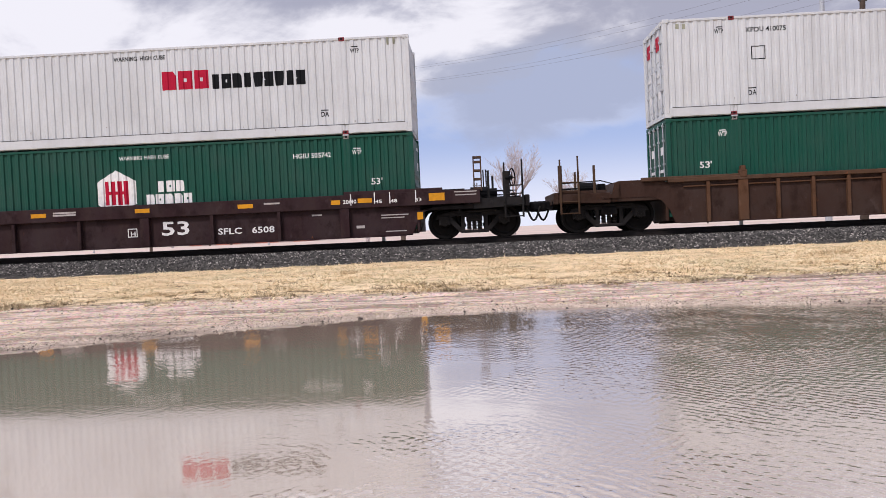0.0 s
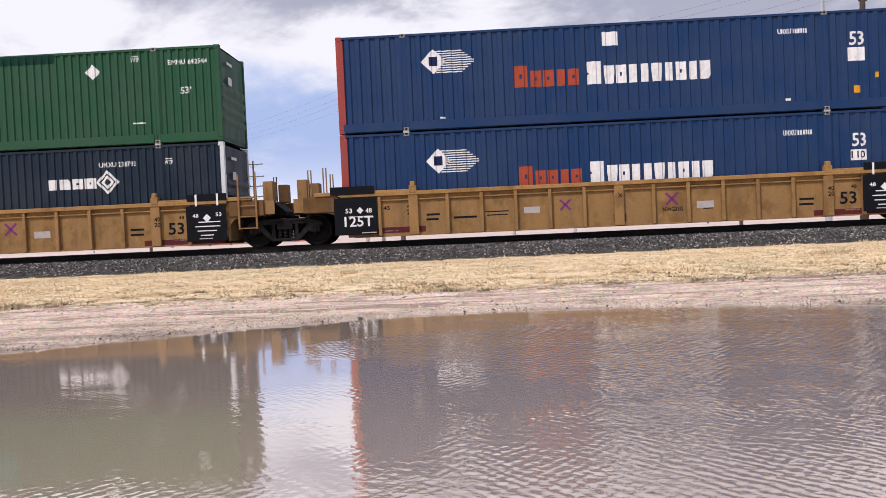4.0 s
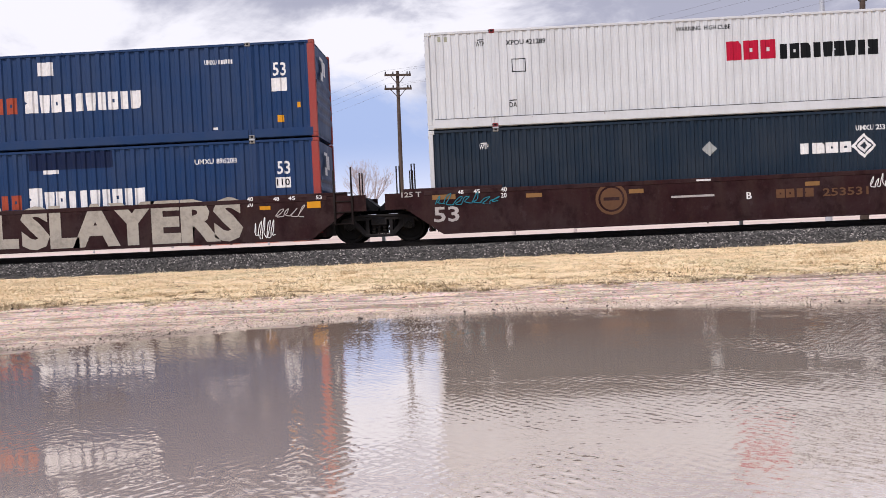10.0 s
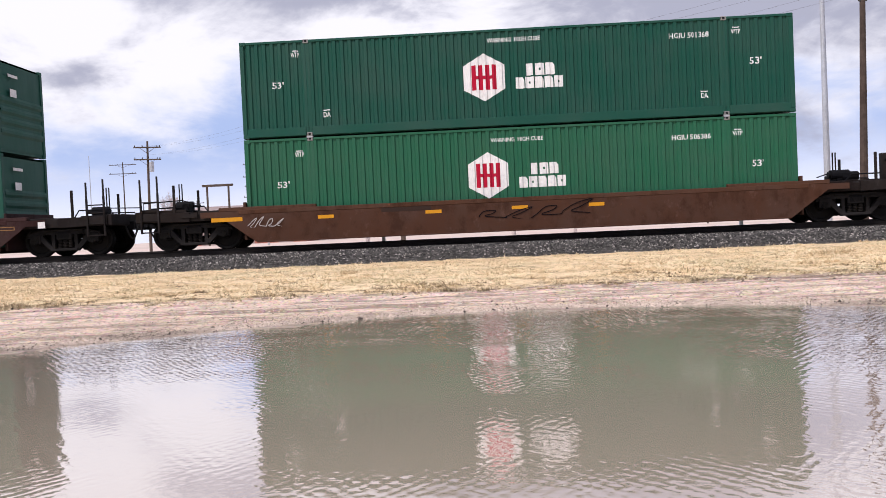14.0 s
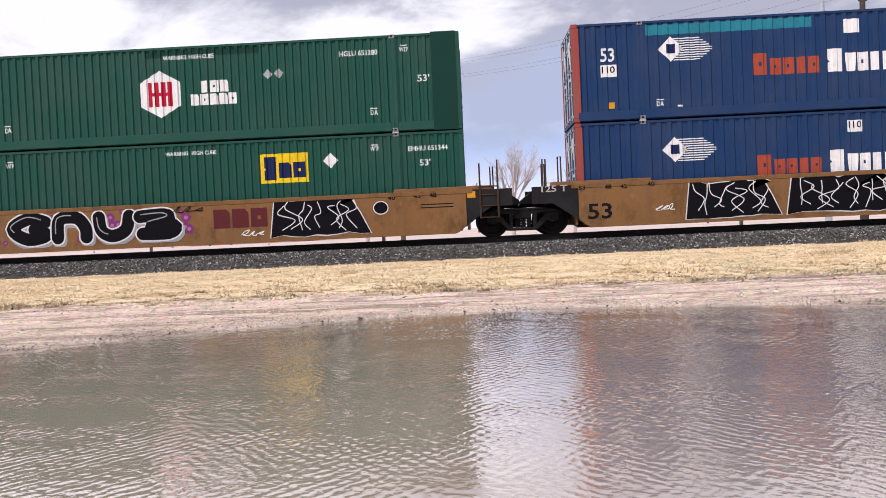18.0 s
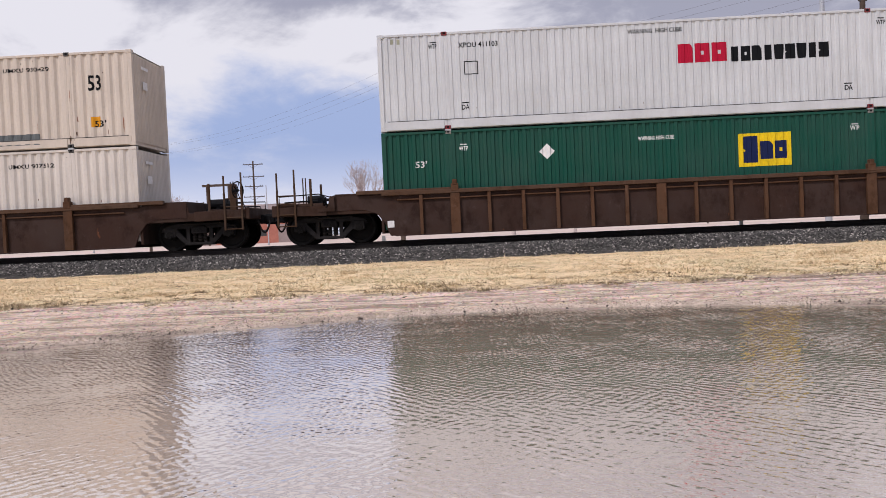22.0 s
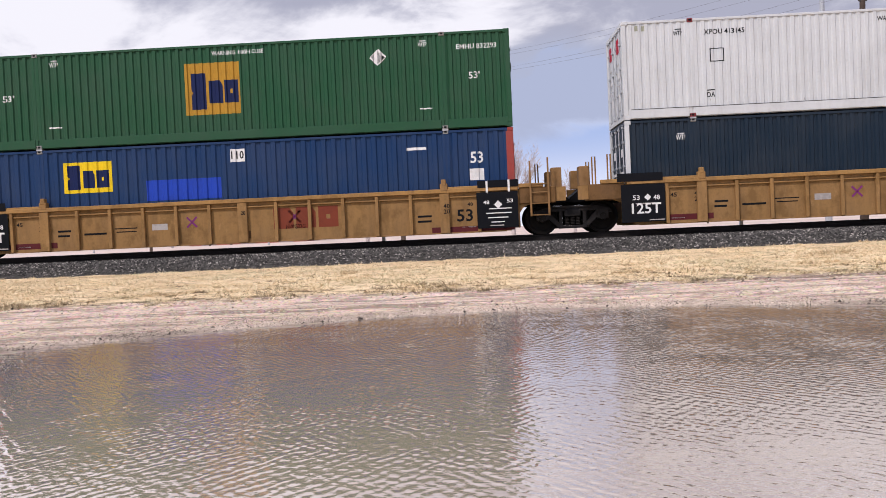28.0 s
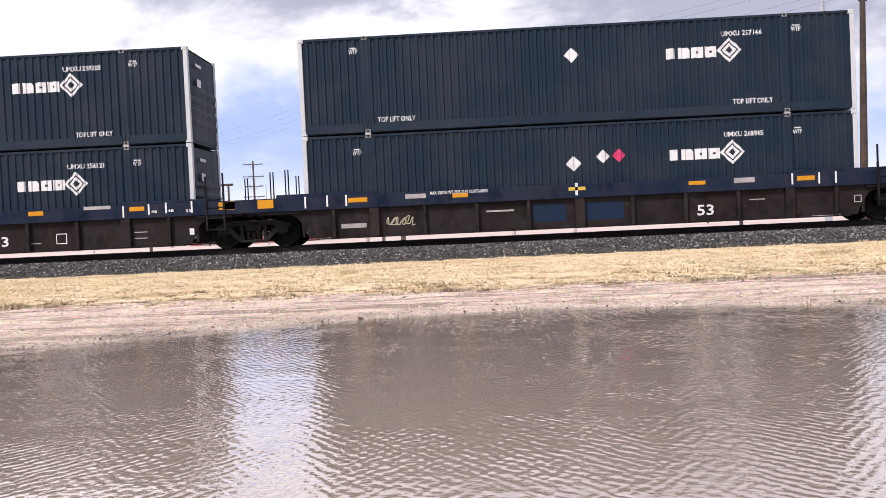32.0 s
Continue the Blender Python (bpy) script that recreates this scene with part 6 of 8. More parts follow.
def marks_blue_low(b, number, plate="right"):
    E(b, 2.88, 1.96, 0.36, "fan")
    B(b, 'o', 5.21, 1.08, 0.45, 0.60, RUSTRED)
    B(b, 'oolo', 5.69, 1.11, 1.40, 0.43, RUSTRED)
    B(b, 's', 7.29, 1.10, 0.45, 0.63, CHALK)
    B(b, 'tolltloln', 7.78, 1.09, 3.10, 0.51, CHALK)
    if number:
        T(b, number, 12.40, 2.20, 1.27, 0.16, CHALK)
    else:
        umxu(b, 12.90, 2.20, 0.85, 0.16)
    if plate == "right":
        T(b, "53", 14.87, 1.80, 0.39, 0.39, CHALK)
        R(b, 14.81, 1.40, 0.45, 0.31, CHALK)
        T(b, "110", 14.84, 1.46, 0.39, 0.21, INK)
    else:
        R(b, 7.82, 2.22, 0.44, 0.34, CHALK)
        T(b, "110", 7.86, 2.33, 0.36, 0.20, INK)
        G(b, 14.10, 0.2, 1.84, 2.56, BLUEPATCH)


def marks_cream(b, number, ink):
    B(b, 'ols', 2.50, 1.62, 2.58, 0.97, ink)
    T(b, "INTERMODAL", 2.64, 1.36, 2.42, 0.24, ink)
    T(b, "53'", 0.93, 0.64, 0.36, 0.19, INK)
    T(b, "WARNING HIGH CUBE", 7.41, 2.52, 1.45, 0.12, INK)
    T(b, number, 12.20, 2.33, 1.40, 0.13, INK)
    T(b, "53'", 14.92, 0.59, 0.34, 0.20, INK)
    R(b, 2.47, 2.61, 0.07, 0.17, INK)
    R(b, 3.01, 2.61, 0.07, 0.17, INK)


def marks_slate(b):
    B(b, 'ols', 2.43, 1.39, 2.53, 1.02, GOLD)
    T(b, "INTERMODAL", 2.61, 1.13, 2.31, 0.22, GOLD)
    T(b, "53'", 0.76, 1.78, 0.29, 0.21, CHALK)
    R(b, 2.80, 2.52, 0.07, 0.19, CHALK)
    R(b, 13.42, 2.53, 0.07, 0.16, CHALK)


def marks_yellow_left_coupler(b, number):
    R(b, 2.32, 0.69, 1.68, 0.25, INK)
    T(b, number, 2.39, 0.73, 1.56, 0.18, CHALK)
    T(b, "40", 1.90, 0.91, 0.19, 0.12, INK)
    T(b, "20", 1.89, 0.77, 0.19, 0.12, INK)
    R(b, 1.90, 0.89, 0.19, 0.02, INK)
    T(b, "20", 7.99, 0.89, 0.13, 0.12, INK)
    R(b, 0.45, 0.20, 1.98, 0.19, MAROONSTRIP)
    R(b, 0.54, 0.28, 0.29, 0.05, FAINTW)
    R(b, 1.47, 0.28, 0.30, 0.07, FAINTW)
    T(b, "53", 0.05, 0.93, 0.17, 0.10, INK)
    T(b, "48", 0.68, 0.93, 0.19, 0.10, INK)
    T(b, "45", 1.19, 0.94, 0.19, 0.10, INK)
    R(b, 4.45, 0.92, 0.42, 0.03, INK)
    R(b, 4.45, 0.84, 0.42, 0.03, INK)
    R(b, 4.39, 0.76, 0.47, 0.03, INK)
    R(b, 7.87, 0.33, 0.33, 0.20, MUD)
    R(b, 3.25, 0.63, 0.71, 0.03, INK)
    O(b, 4.41, 0.76, 0.28, 0.27, INK)


def marks_yellow_right_shared(b):
    T(b, "53", 14.40, 0.49, 0.47, 0.36, INK)
    R(b, 14.99, 0.26, 1.20, 1.05, BLACKPANEL)
    R(b, 15.03, 1.44, 1.19, 0.21, BLACKPANEL)
    T(b, "48", 15.18, 0.96, 0.18, 0.11, CHALK)
    T(b, "53", 15.87, 0.98, 0.18, 0.11, CHALK)
    D(b, 15.61, 0.94, 0.12, CHALK)
    R(b, 15.35, 0.81, 0.65, 0.03, CHALK)
    R(b, 15.25, 0.68, 0.74, 0.03, CHALK)
    R(b, 15.31, 0.55, 0.58, 0.03, CHALK)
    R(b, 15.40, 0.42, 0.39, 0.03, CHALK)
    T(b, "40", 14.02, 0.90, 0.18, 0.13, INK)
    T(b, "20", 14.02, 0.74, 0.18, 0.13, INK)
    R(b, 13.65, 0.19, 2.43, 0.16, MAROONSTRIP)
    R(b, 14.55, 0.31, 0.40, 0.03, FAINTW)
    R(b, 15.36, 0.32, 0.40, 0.03, FAINTW)
    T(b, "48", 14.72, 0.94, 0.16, 0.10, INK)
    R(b, 13.25, 0.66, 0.41, 0.06, INK)
    R(b, 13.24, 0.51, 0.41, 0.06, INK)
    E(b, 9.61, 0.87, 0.20, "cross")
    R(b, 10.32, 0.57, 0.49, 0.20, FAINTW)
    R(b, 15.27, 1.30, 0.06, 0.34, CHALK)
    R(b, 15.91, 1.30, 0.06, 0.35, CHALK)


def marks_yellow_left_shared(b):
    R(b, -0.23, 0.24, 1.26, 1.09, BLACKPANEL)
    R(b, -0.33, 1.42, 1.31, 0.24, BLACKPANEL)
    T(b, "125T", 0.06, 0.48, 0.85, 0.31, CHALK)
    T(b, "53", 0.10, 0.88, 0.20, 0.14, CHALK)
    D(b, 0.53, 0.95, 0.10, CHALK)
    T(b, "48", 0.69, 0.87, 0.19, 0.14, CHALK)
    R(b, 0.18, 0.76, 0.65, 0.03, FAINTW)
    T(b, "45", 1.21, 0.93, 0.19, 0.12, INK)
    T(b, "40", 1.90, 0.94, 0.20, 0.14, INK)
    T(b, "20", 1.90, 0.77, 0.20, 0.14, INK)
    R(b, 0.42, 0.25, 2.01, 0.17, MAROONSTRIP)
    R(b, 0.56, 0.28, 0.44, 0.03, FAINTW)
    R(b, 1.22, 0.30, 0.39, 0.03, FAINTW)
    R(b, 2.47, 0.71, 0.39, 0.06, INK)
    R(b, 2.46, 0.57, 0.36, 0.06, INK)
    R(b, 3.26, 0.59, 0.68, 0.06, INK)
    R(b, 4.19, 0.73, 0.69, 0.03, INK)
    R(b, 4.24, 0.63, 0.61, 0.03, INK)
    R(b, 5.32, 0.65, 0.47, 0.18, FAINTW)
    E(b, 6.53, 0.84, 0.17, "cross")
    T(b, "20", 8.04, 0.98, 0.13, 0.12, INK)
    R(b, 7.91, 0.28, 0.37, 0.23, MUD)
    T(b, "NWG33G", 9.34, 0.51, 0.58, 0.13, INK)
    R(b, 10.50, 0.54, 0.28, 0.03, INK)


def marks_yellow_right_coupler(b, number):
    R(b, 11.37, 0.68, 1.56, 0.28, INK)
    T(b, number, 11.44, 0.74, 1.43, 0.20, CHALK)
    O(b, 13.42, 0.75, 0.21, 0.23, MAROONSTRIP)
    T(b, "40", 14.01, 0.90, 0.18, 0.13, INK)
    T(b, "20", 14.01, 0.74, 0.18, 0.13, INK)
    T(b, "53", 14.39, 0.61, 0.49, 0.33, INK)
    O(b, 15.24, 0.60, 0.37, 0.23, INK)
    R(b, 13.68, 0.20, 2.17, 0.16, MAROONSTRIP)
    R(b, 14.30, 0.28, 0.41, 0.03, FAINTW)
    R(b, 15.20, 0.29, 0.37, 0.03, FAINTW)
    R(b, 15.78, 0.64, 0.11, 0.13, CHALK)
    T(b, "DTTX 790199  A", 8.87, 1.33, 0.80, 0.08, INK)


# container by container
b = BOXES[0][0]
marks_green_low(b, "HGIU 505742")
b = BOXES[0][1]
marks_white(b, None)
b = BOXES[1][0]
marks_green_low(b, "HGIU 500393")
b = BOXES[1][1]
marks_white(b, "XPOU 410075")
b = BOXES[2][0]
marks_navy(b, "UMXU 238792")
b = BOXES[2][1]
marks_leaf(b, "EMHU 642544")
R(b, 9.40, 2.54, 1.76, 0.26, PATCHGREEN)
R(b, 8.23, 1.18, 0.20, 0.80, TEAL)
R(b, 8.51, 1.18, 0.20, 0.80, TEAL)
R(b, 8.81, 1.18, 0.20, 0.81, TEAL)
R(b, 9.11, 1.20, 0.20, 0.80, TEAL)
b = BOXES[3][0]
marks_blue_low(b, None)
b = BOXES[3][1]
marks_blue_high(b, None)
b = BOXES[4][0]
marks_slate(b)
R(b, 14.41, 2.30, 0.41, 0.21, CHALK)
T(b, "UMXU", 14.45, 2.33, 0.34, 0.13, INK)
G(b, 14.09, 1.21, 1.97, 1.64, SLATEPAINT)
b = BOXES[4][1]
marks_cream(b, None, SKYINK)
b = BOXES[5][0]
marks_slate(b)
G(b, 6.10, 0.86, 2.73, 1.86, GREYPAINT)
G(b, 11.63, 1.07, 2.22, 1.65, UMBERPAINT)
G(b, 13.88, 1.12, 2.11, 1.60, GREENGREY)
b = BOXES[5][1]
marks_cream(b, None, SKYINK2)
b = BOXES[6][0]
marks_blue_low(b, "UMXU 896208")
R(b, 7.35, 2.25, 2.58, 0.50, PATCHBLUE)
R(b, 7.80, 2.13, 0.46, 0.13, CHALK)
b = BOXES[6][1]
marks_blue_high(b, None)
b = BOXES[7][0]
marks_navy(b, "UMXU 253675")
D(b, 8.16, 1.93, 0.22, SILVER)
b = BOXES[7][1]
marks_white(b, "XPOU 421289")
b = BOXES[8][0]
marks_green_low(b, "HGIU 510306")
b = BOXES[8][1]
for i in range(25):
    R(b, 0.3 + i * 0.625, 0.14, 0.30, 0.045, SILVER)
marks_green_high(b, "HGIU 509377")
for i in range(24):
    R(b, 0.29 + 0.655 * i, 0.11, 0.34, 0.05, CHALK)
b = BOXES[9][0]
marks_green_low(b, "HGIU 506386")
b = BOXES[9][1]
marks_green_high(b, "HGIU 501368")
b = BOXES[10][0]
marks_blue_low(b, "UMXU 896288")
b = BOXES[10][1]
marks_blue_high(b, None)
R(b, 7.84, 2.22, 0.42, 0.37, CHALK)
T(b, "110", 7.88, 2.33, 0.35, 0.22, INK)
b = BOXES[11][0]
R(b, 10.09, 1.54, 1.43, 0.87, YELLOW)
B(b, 's', 10.19, 1.63, 0.39, 0.69, DEEPBLUE)
B(b, 'xo', 10.62, 1.68, 0.85, 0.46, DEEPBLUE)
D(b, 12.20, 2.13, 0.23, CHALK)
T(b, "EMHU 651344", 14.51, 2.29, 1.17, 0.15, CHALK)
T(b, "53'", 0.91, 1.83, 0.36, 0.20, CHALK)
T(b, "53'", 14.84, 1.85, 0.32, 0.19, CHALK)
T(b, "WARNING  HIGH CUBE", 7.25, 2.49, 1.54, 0.12, CHALK)
T(b, "WTP", 2.38, 2.36, 0.25, 0.13, CHALK)
R(b, 2.42, 2.53, 0.19, 0.03, CHALK)
T(b, "WTP", 13.40, 2.35, 0.26, 0.13, CHALK)
R(b, 13.43, 2.51, 0.20, 0.03, CHALK)
b = BOXES[11][1]
marks_green_high(b, "HGLU 651380")
R(b, 6.79, 2.54, 3.44, 0.20, PATCHGREEN)
G(b, 15.31, -0.00, 0.73, 2.87, PATCHGREEN)
D(b, 10.45, 1.89, 0.15, SILVER)
D(b, 10.78, 1.90, 0.15, SILVER)
b = BOXES[12][0]
marks_blue_low(b, None, "left")
b = BOXES[12][1]
marks_blue_high(b, None, "left")
R(b, 2.15, 2.42, 4.75, 0.30, TEALSPRAY)
b = BOXES[13][0]
marks_cream(b, "UMXU 937512", SKYINK2)
b = BOXES[13][1]
marks_cream(b, "UMXU 930429", DEEPBLUE)
T(b, "53", 14.78, 1.67, 0.40, 0.47, INK)
R(b, 14.82, 0.59, 0.29, 0.31, AMBER)
G(b, 11.58, 0.15, 1.65, 0.33, GREYPAINT)
R(b, 8.51, 1.75, 0.83, 0.43, FAINT)
b = BOXES[14][0]
T(b, "53'", 0.97, 1.78, 0.34, 0.20, CHALK)
D(b, 4.85, 2.09, 0.23, CHALK)
T(b, "WARNING HIGH CUBE", 7.51, 2.27, 1.04, 0.12, CHALK)
R(b, 10.39, 1.36, 1.50, 0.96, YELLOW)
B(b, 's', 10.50, 1.47, 0.46, 0.77, DEEPBLUE)
B(b, 'xo', 10.99, 1.56, 0.81, 0.52, DEEPBLUE)
T(b, "EMHU 647669", 14.62, 2.30, 1.17, 0.14, CHALK)
T(b, "53'", 14.95, 1.79, 0.34, 0.19, CHALK)
T(b, "WTP", 2.27, 2.23, 0.27, 0.13, CHALK)
R(b, 2.31, 2.40, 0.20, 0.03, CHALK)
T(b, "WTP", 13.60, 2.27, 0.26, 0.13, CHALK)
R(b, 13.64, 2.43, 0.19, 0.03, CHALK)
b = BOXES[14][1]
marks_white(b, "XPOU 411103")
b = BOXES[15][0]
marks_navy(b, "UMXU 235712")
b = BOXES[15][1]
marks_white(b, "XPOU 420046")
R(b, 13.35, 0.38, 0.07, 2.33, FAINT)
R(b, 13.60, 0.27, 0.13, 2.45, FAINT)
b = BOXES[16][0]
marks_blue_low(b, "UMXU 100524")
b = BOXES[16][1]
marks_blue_high(b, None)
b = BOXES[17][0]
R(b, 2.66, 1.52, 1.47, 0.92, YELLOW)
B(b, 's', 2.76, 1.62, 0.42, 0.73, DEEPBLUE)
B(b, 'xo', 3.22, 1.66, 0.84, 0.52, DEEPBLUE)
G(b, 5.17, 1.19, 2.25, 0.61, BRIGHTBLUE)
R(b, 7.73, 2.23, 0.45, 0.38, CHALK)
T(b, "110", 7.77, 2.31, 0.38, 0.24, INK)
R(b, 13.00, 2.31, 0.58, 0.08, CHALK)
T(b, "53", 14.87, 1.85, 0.37, 0.34, CHALK)
R(b, 14.83, 1.35, 0.42, 0.34, CHALK)
b = BOXES[17][1]
marks_leaf(b, "EMHU 832293")
D(b, 12.25, 2.20, 0.23, CHALK)
b = BOXES[18][0]
marks_navy(b, "UMXU 266590")
D(b, 8.09, 1.97, 0.23, CHALK)
b = BOXES[18][1]
marks_white(b, "XPOU 413145")
b = BOXES[19][0]
marks_navy(b, "UMXU 256123")
D(b, 8.05, 1.93, 0.22, SILVER)
b = BOXES[19][1]
marks_navy_high(b, "UMXU 259205")
b = BOXES[20][0]
marks_navy(b, "UMXU 268945")
D(b, 7.97, 1.69, 0.23, CHALK)
D(b, 8.83, 1.86, 0.20, CHALK)
D(b, 9.29, 1.87, 0.20, PINK)
b = BOXES[20][1]
marks_navy_high(b, "UMXU 257146")


# rust and stains, box by box
for i, k, n in ((4, 1, 44), (5, 1, 30), (13, 1, 34), (13, 0, 12)):
    streaks(BOXES[i][k], 300 + i * 2 + k, n, 0.30, 0.55)
    streaks(BOXES[i][k], 340 + i * 2 + k, n // 4, 1.2, 2.6, long=0.14)
    streaks(BOXES[i][k], 380 + i * 2 + k, n // 2, 2.60, 2.78, long=0.10, mat=INK)
    streaks(BOXES[i][k], 420 + i * 2 + k, n // 4, 0.5, 2.4, long=0.5, mat=PALERUST)
streaks(BOXES[4][1], 500, 16, 1.4, 2.5, 14.3, 15.9, 0.6, thick=1.8)
streaks(BOXES[4][1], 501, 10, 0.5, 1.2, 5.2, 9.0, 0.4, PALERUST)
for i, pair in enumerate(BOXES):
    if STACKS[i][2] == "xpo":
        streaks(pair[1], 600 + i, 7, 0.25, 0.6, long=0.10, mat=FAINT)


def end_marks(b, style, low):
    """Small plates and mark blocks on the two ends of a container."""
    door = [c for c in b.children if c.name.startswith("door") and not c.name.startswith("door_")]
    seen = "end_" + style
    if seen not in BOXMESH:
        plate = mesh_of("end_plate", boxed(-0.004, 0, 0, 0.0, 0.34, 0.24), CHALK)
        slim = mesh_of("end_plate", boxed(-0.004, 0, 0, 0.0, 0.52, 0.09), CHALK)
        bigm = {"xpo": CRIMSON, "hub": CHALK, "pacer": CHALK, "umax": CHALK}.get(style, SILVER)
        BOXMESH[seen] = (plate, slim, mesh_of("end_mark", boxed(-0.004, 0, 0, 0.0, 0.22, 0.42), bigm))
    plate, slim, tall = BOXMESH[seen]
    for d, ys in zip(door, (0.36, 0.40)):
        hang("end_plate", plate, d, (-0.016, ys, 1.72 if style != "xpo" else 0.5))
        hang("end_plate", slim, d, (-0.016, ys - 0.05, 1.20))
        if style in ("xpo", "pacer"):
            for k in range(2):
                hang("end_mark", tall, d, (-0.017, 0.36 + 0.25 * k, 1.95))
    hang("end_plate", plate, b, (LONG + 0.05, 0.95, 1.75), turn=(0, 0, 180))
    hang("end_plate", slim, b, (LONG + 0.05, 1.05, 2.35), turn=(0, 0, 180))
    if style == "pacer":
        hang("end_mark", tall, b, (LONG + 0.05, 1.35, 1.95), turn=(0, 0, 180))
        hang("end_mark", tall, b, (LONG + 0.05, 1.08, 1.95), turn=(0, 0, 180))


for i, pair in enumerate(BOXES):
    for k in (0, 1):
        end_marks(pair[k], STACKS[i][1 + k], k == 0)

# car by car
b = CARS[0]
T(b, "53", 8.55, 0.47, 0.83, 0.42, CHALK)
T(b, "SFLC   6508", 10.24, 0.43, 1.69, 0.19, CHALK)
O(b, 7.52, 0.47, 0.29, 0.26, CHALK)
T(b, "H", 7.61, 0.50, 0.14, 0.14, CHALK)
R(b, 4.67, 1.17, 0.46, 0.12, AMBER)
R(b, 7.82, 1.18, 0.44, 0.12, AMBER)
R(b, 10.90, 1.17, 0.46, 0.12, AMBER)
R(b, 13.67, 1.15, 0.27, 0.13, AMBER)
R(b, 14.46, 1.17, 0.42, 0.13, AMBER)
R(b, 16.55, 1.14, 0.46, 0.22, AMBER)
T(b, "20/40", 14.02, 1.16, 0.40, 0.12, CHALK)
T(b, "45", 14.97, 1.14, 0.20, 0.10, CHALK)
T(b, "48", 15.42, 1.14, 0.20, 0.10, CHALK)
T(b, "53", 16.15, 1.14, 0.18, 0.10, CHALK)
R(b, 14.24, 1.11, 0.03, 0.33, CHALK)
R(b, 14.94, 1.13, 0.03, 0.33, CHALK)
R(b, 15.39, 1.12, 0.03, 0.33, CHALK)
R(b, 16.15, 1.12, 0.03, 0.35, CHALK)
R(b, 16.18, 0.61, 0.17, 0.22, AMBER)
R(b, 5.35, 1.26, 0.69, 0.05, FAINTW)
R(b, 5.34, 1.19, 0.69, 0.05, FAINTW)
R(b, 11.68, 1.25, 0.47, 0.05, FAINTW)
R(b, 15.12, 0.77, 0.80, 0.03, FAINTW)
R(b, 15.12, 0.69, 0.68, 0.03, FAINTW)
R(b, 17.29, 1.35, 0.66, 0.03, FAINTW)
R(b, 17.33, 1.26, 0.61, 0.03, FAINTW)
R(b, 15.23, 0.29, 0.62, 0.03, FAINTW)
R(b, 14.37, 0.43, 0.25, 0.08, FAINTW)
R(b, 13.06, 0.85, 0.30, 0.05, FAINTW)
b = CARS[2]
marks_yellow_left_coupler(b, "DTTX 790199")
marks_yellow_right_shared(b)
b = CARS[3]
marks_yellow_left_shared(b)
marks_yellow_right_shared(b)
b = CARS[4]
marks_yellow_left_shared(b)
marks_yellow_right_coupler(b, "DTTX 790199")
b = CARS[5]
T(b, "53", -0.08, 0.52, 0.71, 0.46, FAINTW)
R(b, -0.58, 1.14, 0.49, 0.20, AMBER)
R(b, -0.32, 0.86, 0.17, 0.20, CHALK)
T(b, "DASKMEMEGRIMEG", -0.42, 1.36, 2.22, 0.15, FAINTW)
T(b, "53", -0.09, 1.31, 0.20, 0.12, CHALK)
T(b, "48", 0.72, 1.30, 0.19, 0.12, CHALK)
T(b, "45", 1.18, 1.30, 0.17, 0.12, CHALK)
T(b, "40", 1.94, 1.34, 0.19, 0.14, CHALK)
T(b, "20", 1.94, 1.19, 0.19, 0.14, CHALK)
R(b, 10.27, 1.10, 0.38, 0.12, AMBER)
E(b, 11.87, 0.96, 0.46, "disc")
T(b, "40", 13.92, 1.29, 0.16, 0.13, CHALK)
T(b, "20", 13.91, 1.14, 0.16, 0.13, CHALK)
T(b, "45", 14.66, 1.30, 0.18, 0.11, CHALK)
T(b, "48", 15.13, 1.30, 0.18, 0.11, CHALK)
T(b, "53", 15.91, 1.29, 0.18, 0.11, CHALK)
R(b, 15.66, 1.06, 0.42, 0.19, AMBER)
T(b, "DASKMEME", 14.22, 1.36, 1.49, 0.15, FAINTW)
R(b, 15.37, 1.01, 0.61, 0.03, FAINTW)
R(b, 15.36, 0.90, 0.61, 0.03, FAINTW)
R(b, 15.20, 0.46, 0.76, 0.03, FAINTW)
R(b, -1.20, 1.05, 0.63, 0.03, FAINTW)
R(b, -1.20, 0.97, 0.63, 0.03, FAINTW)
R(b, 13.39, 0.99, 0.28, 0.16, AMBER)
R(b, 1.40, 1.34, 0.39, 0.05, FAINTW)
slab(b, 1.85, 0.22, 5.9, 1.16, DEEPTEAL, CREAMEDGE, DUSKTEAL, 61, 10, 0.05)
for u, v, w, h in ((2.1, 1.16, 0.9, 0.14), (4.4, 1.2, 1.0, 0.12), (3.25, 0.5, 0.22, 0.3), (4.95, 0.62, 0.26, 0.22), (6.2, 0.55, 0.3, 0.34), (2.55, 0.38, 0.2, 0.26)):
    stick(b, "spray_shine", "shine%d" % int(u * 100), disc_shape(16), CREAMEDGE, u, v, w, h, 0.0090)
spray(b, 1.75, 0.3, 0.7, 1.0, "c", CREAMEDGE, TEALSPRAY, 64, 0.09, 0.02)
spray(b, 7.2, 0.30, 1.9, 1.05, "31", GREYSPRAY, BLACKSPRAY, 62, 0.13, 0.035, CREAMEDGE, BLACKSPRAY)
spray(b, 8.9, 0.42, 1.2, 0.95, "j", SLATESPRAY, WHITESPRAY, 63, 0.13, 0.02, None, MISTBLUE)
b = CARS[6]
T(b, "53", 0.04, 0.49, 0.74, 0.44, FAINTW)
T(b, "125 T", -0.87, 1.17, 0.61, 0.19, FAINTW)
B(b, 'ools', 2.18, 0.83, 0.85, 0.25, CHALK)
T(b, "253531", 3.15, 0.83, 0.95, 0.25, CHALK)
T(b, "C", 4.58, 0.78, 0.13, 0.17, CHALK)
